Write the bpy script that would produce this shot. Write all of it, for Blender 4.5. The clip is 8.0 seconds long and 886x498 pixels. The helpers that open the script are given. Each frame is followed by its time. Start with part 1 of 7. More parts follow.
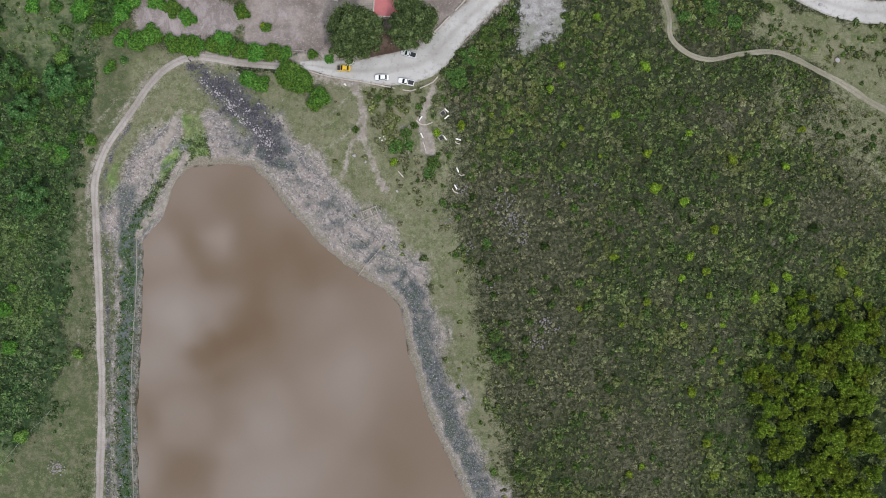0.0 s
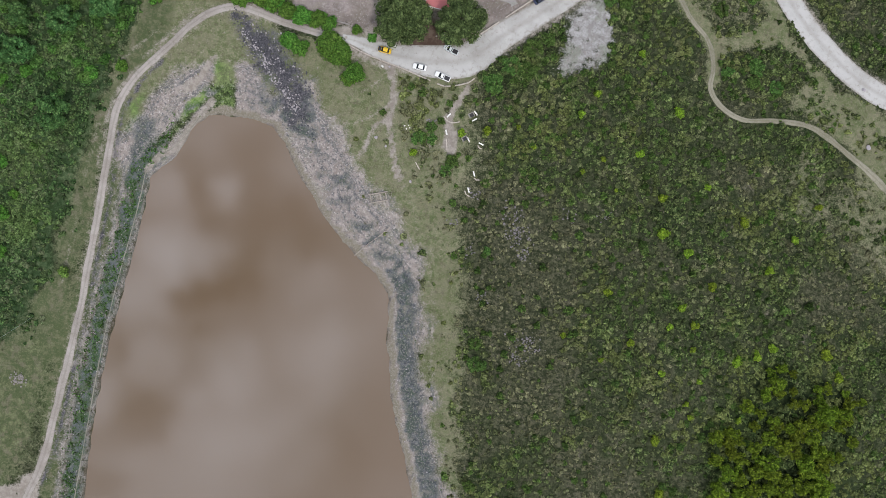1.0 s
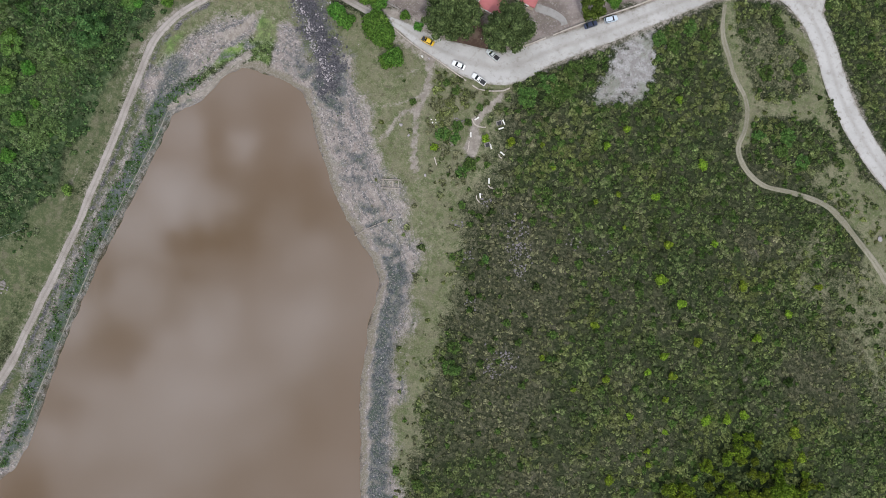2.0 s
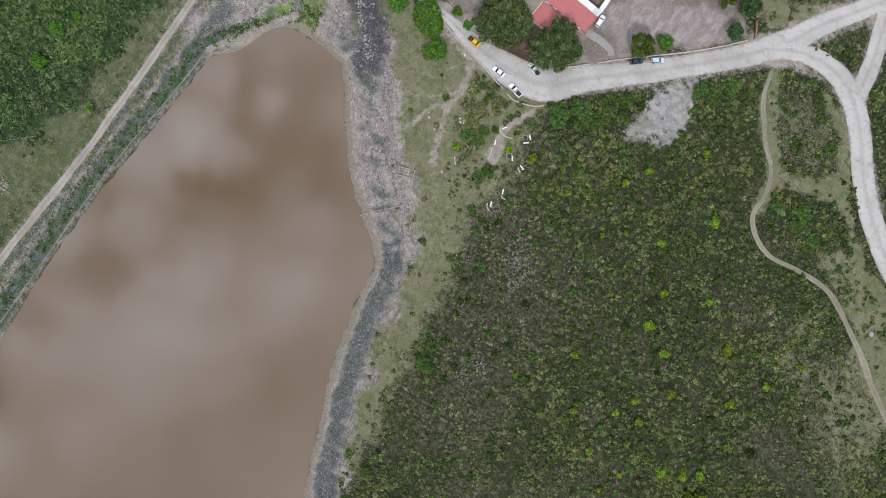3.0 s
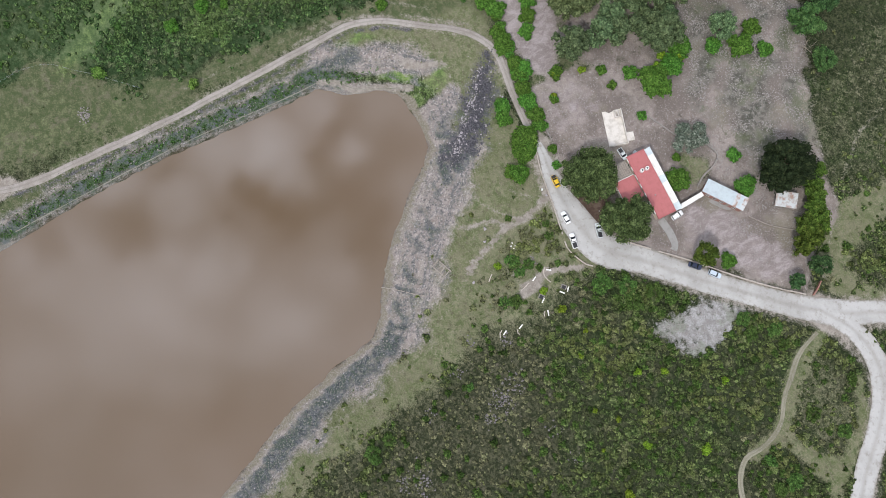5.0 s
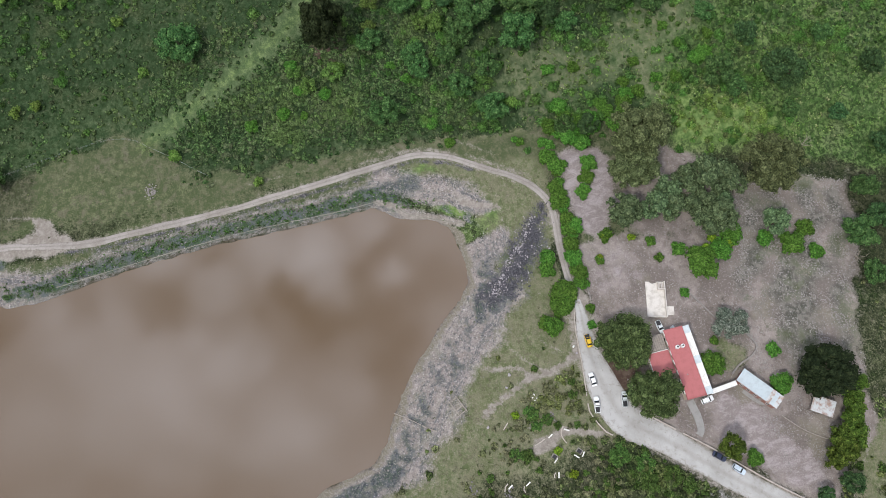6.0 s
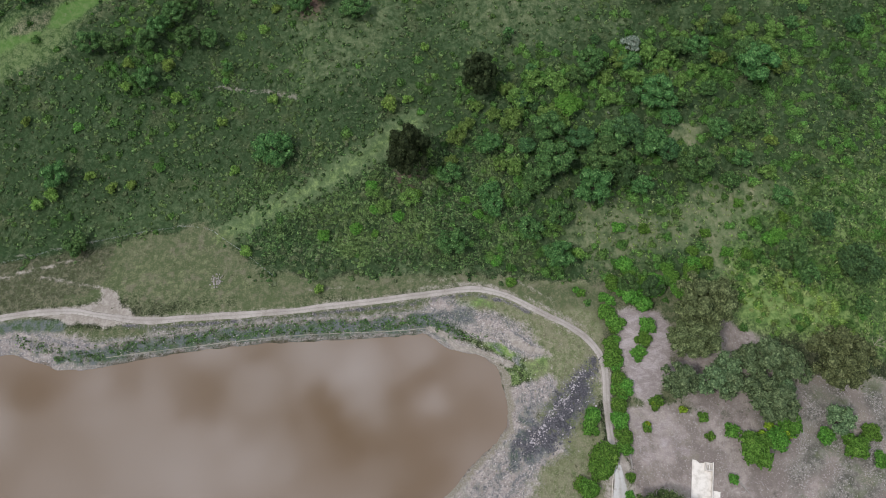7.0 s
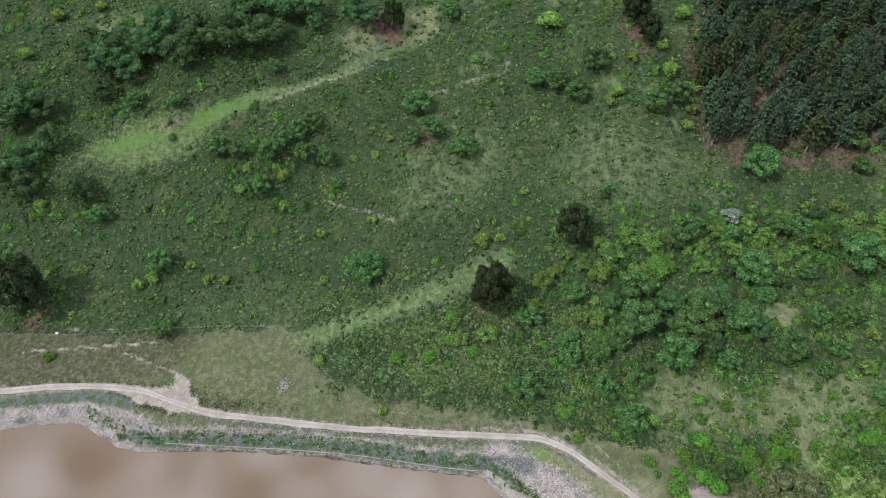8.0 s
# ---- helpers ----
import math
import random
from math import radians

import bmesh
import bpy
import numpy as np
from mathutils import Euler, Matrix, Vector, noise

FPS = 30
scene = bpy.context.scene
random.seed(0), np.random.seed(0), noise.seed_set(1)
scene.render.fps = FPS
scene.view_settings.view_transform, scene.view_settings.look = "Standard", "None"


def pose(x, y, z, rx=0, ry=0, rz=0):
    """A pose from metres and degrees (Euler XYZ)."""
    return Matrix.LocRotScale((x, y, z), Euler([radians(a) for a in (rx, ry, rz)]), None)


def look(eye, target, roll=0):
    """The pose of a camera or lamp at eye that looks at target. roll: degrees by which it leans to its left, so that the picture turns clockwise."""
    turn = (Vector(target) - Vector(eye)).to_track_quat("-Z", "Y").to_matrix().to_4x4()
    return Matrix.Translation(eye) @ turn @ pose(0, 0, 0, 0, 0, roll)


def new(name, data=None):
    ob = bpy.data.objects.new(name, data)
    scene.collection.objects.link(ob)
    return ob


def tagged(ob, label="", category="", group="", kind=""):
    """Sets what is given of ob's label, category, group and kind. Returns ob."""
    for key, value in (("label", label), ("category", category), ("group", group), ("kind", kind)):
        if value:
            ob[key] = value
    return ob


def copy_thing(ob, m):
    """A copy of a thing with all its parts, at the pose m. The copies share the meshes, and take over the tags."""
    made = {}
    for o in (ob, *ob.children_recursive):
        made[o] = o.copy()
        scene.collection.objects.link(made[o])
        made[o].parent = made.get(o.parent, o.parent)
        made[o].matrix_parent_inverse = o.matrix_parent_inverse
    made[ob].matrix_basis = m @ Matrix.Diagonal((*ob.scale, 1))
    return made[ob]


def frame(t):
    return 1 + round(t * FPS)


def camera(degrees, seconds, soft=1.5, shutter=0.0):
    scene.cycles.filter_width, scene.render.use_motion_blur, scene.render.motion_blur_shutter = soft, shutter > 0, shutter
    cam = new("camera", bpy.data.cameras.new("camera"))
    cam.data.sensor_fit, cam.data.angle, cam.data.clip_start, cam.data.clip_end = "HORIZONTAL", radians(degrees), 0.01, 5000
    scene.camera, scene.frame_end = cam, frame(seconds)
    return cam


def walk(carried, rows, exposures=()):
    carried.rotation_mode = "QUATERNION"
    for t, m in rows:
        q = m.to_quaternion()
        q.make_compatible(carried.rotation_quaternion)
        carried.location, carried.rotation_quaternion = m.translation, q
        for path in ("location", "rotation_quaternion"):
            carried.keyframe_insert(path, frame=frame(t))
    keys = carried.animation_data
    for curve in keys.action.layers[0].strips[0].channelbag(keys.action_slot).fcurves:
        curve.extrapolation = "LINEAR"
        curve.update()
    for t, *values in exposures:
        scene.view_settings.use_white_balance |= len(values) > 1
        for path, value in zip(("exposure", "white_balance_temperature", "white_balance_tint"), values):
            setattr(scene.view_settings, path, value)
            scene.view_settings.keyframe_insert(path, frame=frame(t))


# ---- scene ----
# ---- camera and its walk: a drone that hovers, turns and tilts up ----
EYE = (0.0, 0.0, 225.0)
cam = camera(63.24, 8.0, soft=0.85)
TURNS = [  # seconds, tilt up from straight down, lean, heading
    (0.0, 0.0, 0.0, 0.0), (0.5, -0.04, -0.02, 6.19), (1.0, -0.09, -0.02, 12.35), (1.5, -0.13, -0.02, 18.45),
    (1.7, -0.142, -0.02, 20.89), (2.8, -0.26, 0.01, 34.71), (3.0, -0.27, 0.02, 37.28), (3.5, -0.31, 0.05, 43.63),
    (4.0, 0.135, 0.057, 49.96), (4.5, 3.185, 0.06, 56.22), (4.7, 5.045, 0.06, 58.79), (5.8, 16.54, 0.06, 71.62),
    (6.0, 18.72, 0.086, 73.79), (6.5, 23.84, 0.131, 78.90), (7.0, 29.30, 0.15, 84.40), (7.5, 34.70, 0.19, 89.88),
    (8.0, 40.08, 0.246, 95.38)]
BASE = -1.08
EXPOSURES = [(0.0, BASE - 0.08), (3.0, BASE - 0.10), (3.5, BASE - 0.08), (4.5, BASE + 0.03), (6.0, BASE - 0.03), (6.5, BASE - 0.05), (7.0, BASE - 0.04), (7.5, BASE + 0.13), (8.0, BASE + 0.34)]
walk(cam, [(t, pose(*EYE, tilt, lean, heading)) for t, tilt, lean, heading in TURNS], EXPOSURES)

# ---- sky, sun and exposure: bright broken cloud, soft sun ----
SUN_HEIGHT, SUN_TURN = 54.0, 148.0
world = bpy.data.worlds.new("cloudy_sky")
scene.world = world
world.use_nodes = True
wn, wl = world.node_tree.nodes, world.node_tree.links
wn.clear()


def wnode(kind, **values):
    node = wn.new(kind)
    for key, value in values.items():
        node.inputs[key].default_value = value
    return node


sky = wn.new("ShaderNodeTexSky")
sky.sky_type, sky.sun_disc = "NISHITA", False
sky.sun_elevation, sky.sun_rotation = radians(SUN_HEIGHT), radians(SUN_TURN)
way = wn.new("ShaderNodeTexCoord")
gaps = [  # thin blue-grey holes in the cloud: way over height, reach, depth
    (-0.336, -0.148, 0.022, 0.9), (-0.311, -0.129, 0.028, 1), (-0.283, -0.113, 0.027, 1), (-0.257, -0.094, 0.02, 0.9), (-0.304, -0.177, 0.013, 0.6), (-0.251, -0.061, 0.019, 0.7),
    (-0.25, -0.017, 0.039, 0.8), (-0.213, 0.013, 0.038, 0.8), (-0.183, -0.018, 0.031, 0.65), (-0.265, 0.022, 0.031, 0.6), (-0.349, 0.008, 0.024, 0.7), (-0.326, -0.03, 0.02, 0.7),
    (-0.368, 0.039, 0.019, 0.4), (-0.286, 0.078, 0.035, 0.45), (-0.357, -0.303, 0.03, 0.6), (-0.344, -0.334, 0.02, 0.5), (-0.408, -0.232, 0.014, 0.5), (-0.394, -0.436, 0.031, 0.4),
    (-0.385, -0.556, 0.031, 0.8), (-0.398, -0.605, 0.024, 0.5), (-0.051, -0.283, 0.055, 0.1)]
billow = wnode("ShaderNodeTexNoise", Scale=4.5, Detail=5.0, Roughness=0.55, Distortion=0.25)
cover = wn.new("ShaderNodeValToRGB")
cover.color_ramp.elements[0].position, cover.color_ramp.elements[0].color = 0.30, (0.72, 0.72, 0.72, 1)
cover.color_ramp.elements[1].position, cover.color_ramp.elements[1].color = 0.64, (1, 1, 1, 1)
cloud = wn.new("ShaderNodeMix")
cloud.data_type = "RGBA"
back = wnode("ShaderNodeBackground", Strength=0.075)
out = wn.new("ShaderNodeOutputWorld")
def wmath(kind, how, *ins):
    node = wn.new(kind)
    node.operation = how
    for socket, value in zip(node.inputs, ins):
        if isinstance(value, bpy.types.NodeSocket):
            wl.new(value, socket)
        else:
            socket.default_value = value
    return node


split = wn.new("ShaderNodeSeparateXYZ")
wl.new(way.outputs["Generated"], split.inputs["Vector"])
up = wmath("ShaderNodeMath", "MAXIMUM", split.outputs["Z"], 0.12)
flat = wn.new("ShaderNodeCombineXYZ")
wl.new(wmath("ShaderNodeMath", "DIVIDE", split.outputs["X"], up.outputs[0]).outputs[0], flat.inputs["X"])
wl.new(wmath("ShaderNodeMath", "DIVIDE", split.outputs["Y"], up.outputs[0]).outputs[0], flat.inputs["Y"])
ragged = wnode("ShaderNodeTexNoise", Scale=14.0, Detail=5.0, Roughness=0.6)
wl.new(flat.outputs["Vector"], ragged.inputs["Vector"])
shove = wmath("ShaderNodeVectorMath", "MULTIPLY", wmath("ShaderNodeVectorMath", "SUBTRACT", ragged.outputs["Color"], (0.5, 0.5, 0.5)).outputs["Vector"], (0.09, 0.09, 0))
spot = wmath("ShaderNodeVectorMath", "ADD", flat.outputs["Vector"], shove.outputs["Vector"]).outputs["Vector"]
heads = [  # bright heads of cloud: way over height, reach, strength
    (-0.368, -0.081, 0.039, 0.8), (-0.335, -0.087, 0.024, 0.6), (-0.244, -0.25, 0.047, 0.5), (-0.238, -0.212, 0.031, 0.4), (-0.333, -0.454, 0.047, 0.45), (-0.365, -0.398, 0.039, 0.4),
    (-0.29, -0.283, 0.031, 0.4), (-0.163, -0.086, 0.031, 0.3), (-0.31, 0.023, 0.017, 0.5), (-0.361, -0.231, 0.031, 0.4),
    (-0.22, -0.34, 0.10, 0.42), (-0.33, -0.42, 0.08, 0.36), (-0.13, -0.19, 0.06, 0.32), (-0.42, -0.30, 0.03, 0.5), (-0.40, -0.15, 0.04, 0.5),
    (-0.344, -0.639, 0.05, 0.6), (-0.373, -0.47, 0.04, 0.5), (-0.394, -0.005, 0.03, 0.45), (-0.345, -0.10, 0.05, 0.7), (-0.14, -0.46, 0.09, 0.16), (-0.226, -0.486, 0.07, 0.16), (-0.073, -0.252, 0.05, 0.12)]


def soft_spots(spots, inner, outer):
    """The deepest of some soft round spots of the sky, 0 to 1."""
    most = None
    for hx, hy, reach, deep in spots:
        off = wmath("ShaderNodeVectorMath", "DISTANCE", spot, (hx, hy, 0)).outputs["Value"]
        ramp = wn.new("ShaderNodeMapRange")
        ramp.interpolation_type = "SMOOTHSTEP"
        wl.new(off, ramp.inputs["Value"])
        for key, value in (("From Min", inner * reach), ("From Max", outer * reach), ("To Min", deep), ("To Max", 0.0)):
            ramp.inputs[key].default_value = value
        most = wmath("ShaderNodeMath", "MAXIMUM", ramp.outputs["Result"], 0.0 if most is None else most).outputs[0]
    return most


hole = wmath("ShaderNodeMath", "SUBTRACT", 1.0, soft_spots(gaps, 0.35, 1.65)).outputs[0]
head = wmath("ShaderNodeMath", "MULTIPLY", soft_spots(heads, 0.1, 1.9), 3.0).outputs[0]
wl.new(flat.outputs["Vector"], billow.inputs["Vector"])
wl.new(billow.outputs["Fac"], cover.inputs["Fac"])
wl.new(wmath("ShaderNodeMath", "MULTIPLY", cover.outputs["Color"], hole).outputs[0], cloud.inputs["Factor"])
# bright overcast cloud: lighter overhead than at the horizon, with thinner and thicker parts
depth = wnode("ShaderNodeTexNoise", Scale=5.0, Detail=5.0, Roughness=0.55)
wl.new(flat.outputs["Vector"], depth.inputs["Vector"])
thin = wn.new("ShaderNodeMapRange")
wl.new(depth.outputs["Fac"], thin.inputs["Value"])
for key, value in (("From Min", 0.35), ("From Max", 0.65), ("To Min", 0.7), ("To Max", 1.6)):
    thin.inputs[key].default_value = value
rise = wmath("ShaderNodeMath", "MULTIPLY_ADD", wmath("ShaderNodeMath", "MAXIMUM", split.outputs["Z"], 0.0).outputs[0], 0.80, 0.20)
glow = wmath("ShaderNodeMath", "MULTIPLY", rise.outputs[0], wmath("ShaderNodeMath", "ADD", thin.outputs["Result"], head).outputs[0])
cloud_white = wmath("ShaderNodeVectorMath", "SCALE", (32.4, 34.4, 39.6))
wl.new(glow.outputs[0], cloud_white.inputs["Scale"])
wl.new(cloud_white.outputs["Vector"], cloud.inputs["B"])
wl.new(sky.outputs["Color"], cloud.inputs["A"])
wl.new(cloud.outputs["Result"], back.inputs["Color"])
wl.new(back.outputs["Background"], out.inputs["Surface"])

sun = new("sun", bpy.data.lights.new("sun", "SUN"))
sun.data.energy, sun.data.angle, sun.data.color = 5.0, radians(7), (1.0, 0.97, 0.93)
sun_way = Vector((math.sin(radians(SUN_TURN)) * math.cos(radians(SUN_HEIGHT)), math.cos(radians(SUN_TURN)) * math.cos(radians(SUN_HEIGHT)), math.sin(radians(SUN_HEIGHT))))
sun.matrix_world = look(sun_way * 400, (0, 0, 0))

# ---- materials ----


class Nodes:
    """A short way to write node materials."""

    def __init__(self, name, rough=0.9, spec=0.2):
        self.mat = bpy.data.materials.new(name)
        self.mat.use_nodes = True
        self.nt = self.mat.node_tree
        self.bsdf = self.nt.nodes["Principled BSDF"]
        self.bsdf.inputs["Roughness"].default_value = rough
        self.bsdf.inputs["Specular IOR Level"].default_value = spec
        self.where = self.nt.nodes.new("ShaderNodeNewGeometry").outputs["Position"]

    def put(self, socket, value):
        if isinstance(value, bpy.types.NodeSocket):
            self.nt.links.new(value, socket)
        elif isinstance(value, tuple) and len(value) == 3 and socket.type == "RGBA":
            socket.default_value = (*value, 1)
        else:
            socket.default_value = value

    def noise(self, scale, detail=4, rough=0.6, twist=0.0, where=None):
        n = self.nt.nodes.new("ShaderNodeTexNoise")
        self.put(n.inputs["Vector"], where or self.where)
        for key, v in (("Scale", scale), ("Detail", detail), ("Roughness", rough), ("Distortion", twist)):
            n.inputs[key].default_value = v
        return n.outputs["Fac"]

    def cells(self, scale, where=None):
        n = self.nt.nodes.new("ShaderNodeTexVoronoi")
        self.put(n.inputs["Vector"], where or self.where)
        n.inputs["Scale"].default_value = scale
        return n.outputs["Distance"], n.outputs["Color"]

    def span(self, value, a, b, lo=0.0, hi=1.0):
        n = self.nt.nodes.new("ShaderNodeMapRange")
        n.interpolation_type = "SMOOTHSTEP"
        self.put(n.inputs["Value"], value)
        for key, v in (("From Min", a), ("From Max", b), ("To Min", lo), ("To Max", hi)):
            n.inputs[key].default_value = v
        return n.outputs["Result"]

    def sum(self, a, b, how="ADD"):
        n = self.nt.nodes.new("ShaderNodeMath")
        n.operation = how
        self.put(n.inputs[0], a)
        self.put(n.inputs[1], b)
        return n.outputs[0]

    def mix(self, k, a, b, how="MIX"):
        n = self.nt.nodes.new("ShaderNodeMix")
        n.data_type, n.blend_type = "RGBA", how
        self.put(n.inputs["Factor"], k)
        self.put(n.inputs["A"], a)
        self.put(n.inputs["B"], b)
        return n.outputs["Result"]

    def scaled(self, x, y, z):
        n = self.nt.nodes.new("ShaderNodeVectorMath")
        n.operation = "MULTIPLY"
        self.put(n.inputs[0], self.where)
        n.inputs[1].default_value = (x, y, z)
        return n.outputs["Vector"]

    def attr(self, name):
        n = self.nt.nodes.new("ShaderNodeAttribute")
        n.attribute_name = name
        return n.outputs["Fac"]

    def each(self):
        return self.nt.nodes.new("ShaderNodeObjectInfo").outputs["Random"]

    def island(self):
        return self.nt.nodes.new("ShaderNodeNewGeometry").outputs["Random Per Island"]

    def bump(self, height, strength, size):
        n = self.nt.nodes.new("ShaderNodeBump")
        n.inputs["Strength"].default_value, n.inputs["Distance"].default_value = strength, size
        self.put(n.inputs["Height"], height)
        self.put(self.bsdf.inputs["Normal"], n.outputs["Normal"])

    def done(self, colour):
        self.put(self.bsdf.inputs["Base Color"], colour)
        return self.mat


def ground_material():
    m = Nodes("ground_cover", 0.95, 0.1)
    big, mid, fine, grain = m.noise(0.018, 3), m.noise(0.09, 5, 0.65), m.noise(0.55, 5, 0.7), m.noise(2.2, 4, 0.75)
    speck = m.noise(0.9, 6, 0.8)
    # scrubland: dry olive earth, grass, darker green
    c = m.mix(m.span(mid, 0.40, 0.62), (0.054, 0.062, 0.030), (0.034, 0.052, 0.018))
    c = m.mix(m.span(fine, 0.48, 0.70), c, (0.082, 0.084, 0.050))
    c = m.mix(m.span(m.sum(m.attr("lush"), m.sum(m.sum(fine, 0.5, "SUBTRACT"), 0.8, "MULTIPLY")), 0.25, 0.6), m.mix(m.span(fine, 0.4, 0.62), (0.062, 0.066, 0.036), (0.104, 0.100, 0.064)), c)
    # near-black specks put the shade of gaps between shrubs into the colour
    c = m.mix(m.span(speck, 0.46, 0.57, 0.85, 0), c, (0.011, 0.018, 0.007))
    c = m.mix(m.span(grain, 0.50, 0.68, 0, 0.5), c, (0.125, 0.118, 0.078))
    c = m.mix(m.span(m.noise(0.3, 6, 0.75), 0.60, 0.70, 0, 0.8), c, (0.150, 0.130, 0.105))

    def layer(c, name, colour, ragged=0.6):
        k = m.sum(m.attr(name), m.sum(m.sum(fine, 0.5, "SUBTRACT"), ragged * 2.0, "MULTIPLY"))
        k = m.sum(k, m.sum(m.sum(mid, 0.5, "SUBTRACT"), ragged * 0.8, "MULTIPLY"))
        k = m.sum(k, m.sum(m.sum(grain, 0.5, "SUBTRACT"), ragged * 1.4, "MULTIPLY"))
        return m.mix(m.span(k, 0.22, 0.78), c, colour)

    hill = m.mix(m.span(fine, 0.40, 0.64), (0.026, 0.052, 0.020), (0.058, 0.086, 0.040))
    hill = m.mix(m.span(mid, 0.50, 0.68, 0, 0.75), hill, (0.080, 0.094, 0.044))
    # light green growth, brightened to stand in for sun on the lower slope
    rich = m.mix(m.span(fine, 0.42, 0.60), (0.060, 0.118, 0.028), (0.155, 0.230, 0.072))
    rich = m.mix(m.span(mid, 0.54, 0.66, 0, 0.45), rich, (0.165, 0.180, 0.098))
    hill = m.mix(m.span(m.sum(m.attr("sunny_green"), m.sum(m.sum(mid, 0.5, "SUBTRACT"), 1.2, "MULTIPLY")), 0.1, 0.9), hill, rich)
    hill = m.mix(m.span(grain, 0.48, 0.72, 0, 0.35), hill, (0.115, 0.130, 0.070))
    # painted gap shade between the low hill plants
    hill = m.mix(m.span(speck, 0.44, 0.55, 0.8, 0), hill, (0.013, 0.028, 0.009))
    grassy = m.mix(m.span(fine, 0.36, 0.66), (0.066, 0.104, 0.042), (0.112, 0.146, 0.074))
    hay = m.mix(m.span(m.noise(0.9, 5, 0.7, 0.5, m.scaled(0.5, 1.0, 1)), 0.38, 0.68), (0.124, 0.142, 0.070), (0.225, 0.216, 0.136))
    grassy = m.mix(m.span(m.sum(m.attr("dry_hill"), m.sum(m.sum(fine, 0.5, "SUBTRACT"), 0.9, "MULTIPLY")), 0.1, 1.1), grassy, hay)
    hill = m.mix(m.span(m.sum(m.attr("open_hill"), m.sum(m.sum(fine, 0.5, "SUBTRACT"), 0.8, "MULTIPLY")), 0.05, 0.8), hill, grassy)
    # a fainter round of painted gap shade, over the open grass too
    hill = m.mix(m.span(speck, 0.40, 0.50, 0.35, 0), hill, (0.030, 0.052, 0.016))
    c = layer(c, "hill", hill)
    # shade under the grove, painted in as near-black green
    c = layer(c, "grove_shade", m.mix(m.span(fine, 0.4, 0.65), (0.010, 0.016, 0.006), (0.036, 0.052, 0.018)), 0.5)
    dry = m.mix(m.span(fine, 0.36, 0.66), (0.092, 0.118, 0.050), (0.200, 0.196, 0.122))
    dry = m.mix(m.span(mid, 0.42, 0.66, 0, 0.6), dry, (0.092, 0.110, 0.046))
    dry = m.mix(m.span(m.noise(0.22, 6, 0.75), 0.42, 0.62, 0, 0.8), dry, (0.172, 0.164, 0.104))
    dry = m.mix(m.span(m.noise(0.7, 6, 0.8), 0.52, 0.62, 0, 0.6), dry, (0.095, 0.085, 0.060))
    dry = m.mix(m.span(speck, 0.58, 0.66, 0, 0.7), dry, (0.075, 0.085, 0.042))
    dry = m.mix(m.span(grain, 0.5, 0.72, 0, 0.55), dry, (0.28, 0.26, 0.185))
    c = layer(c, "pale_grass", dry)
    turf = m.mix(m.span(fine, 0.42, 0.64), (0.070, 0.090, 0.040), (0.124, 0.128, 0.074))
    turf = m.mix(m.span(m.noise(0.22, 6, 0.75), 0.52, 0.64, 0, 0.7), turf, (0.150, 0.135, 0.095))
    turf = m.mix(m.span(grain, 0.5, 0.74, 0, 0.4), turf, (0.20, 0.20, 0.13))
    c = layer(c, "turf", turf, 0.6)
    fresh = m.mix(m.span(fine, 0.4, 0.65), (0.088, 0.150, 0.042), (0.190, 0.262, 0.088))
    fresh = m.mix(m.span(grain, 0.5, 0.75, 0, 0.4), fresh, (0.17, 0.19, 0.08))
    scruffy = m.mix(m.span(fine, 0.40, 0.62), (0.062, 0.072, 0.036), (0.124, 0.120, 0.078))
    scruffy = m.mix(m.span(speck, 0.42, 0.54, 0.7, 0), scruffy, (0.034, 0.040, 0.020))
    c = layer(c, "rough_turf", scruffy, 0.6)
    c = layer(c, "fresh_grass", fresh, 0.5)
    c = layer(c, "lawn", m.mix(m.span(fine, 0.4, 0.7), (0.072, 0.140, 0.034), (0.12, 0.17, 0.065)), 0.3)
    mud = m.mix(m.span(fine, 0.36, 0.64), (0.225, 0.192, 0.172), (0.330, 0.288, 0.265))
    mud = m.mix(m.span(m.noise(0.16, 6, 0.7), 0.46, 0.66, 0, 0.7), mud, (0.190, 0.190, 0.142))
    along = m.nt.nodes.new("ShaderNodeCombineXYZ")
    m.put(along.inputs["X"], m.sum(m.attr("bank"), 0.42, "MULTIPLY"))
    m.put(along.inputs["Y"], m.sum(mid, 2.2, "MULTIPLY"))
    streak = m.noise(1.0, 6, 0.72, 0.5, along.outputs["Vector"])
    mud = m.mix(m.span(m.sum(streak, m.sum(m.sum(speck, 0.5, "SUBTRACT"), 0.5, "MULTIPLY")), 0.46, 0.60, 0, 0.8), mud, (0.108, 0.112, 0.118))
    mud = m.mix(m.span(m.noise(0.8, 6, 0.7, 1.2, along.outputs["Vector"]), 0.55, 0.66, 0, 0.6), mud, (0.40, 0.355, 0.325))
    mud = m.mix(m.span(speck, 0.53, 0.63, 0, 0.8), mud, (0.085, 0.088, 0.090))
    mud = m.mix(m.span(m.noise(1.6, 5, 0.8), 0.53, 0.63, 0, 0.9), mud, (0.46, 0.42, 0.40))
    mud = m.mix(m.span(m.noise(2.6, 4, 0.8), 0.56, 0.66, 0, 0.8), mud, (0.055, 0.055, 0.060))
    c = layer(c, "shore", mud, 0.45)
    algae = m.mix(m.span(fine, 0.40, 0.62), (0.066, 0.086, 0.068), (0.118, 0.124, 0.132))
    algae = m.mix(m.span(speck, 0.48, 0.58, 0, 0.85), algae, (0.046, 0.052, 0.060))
    algae = m.mix(m.span(grain, 0.50, 0.66, 0, 0.8), algae, (0.27, 0.25, 0.22))
    c = layer(c, "algae", algae, 0.55)
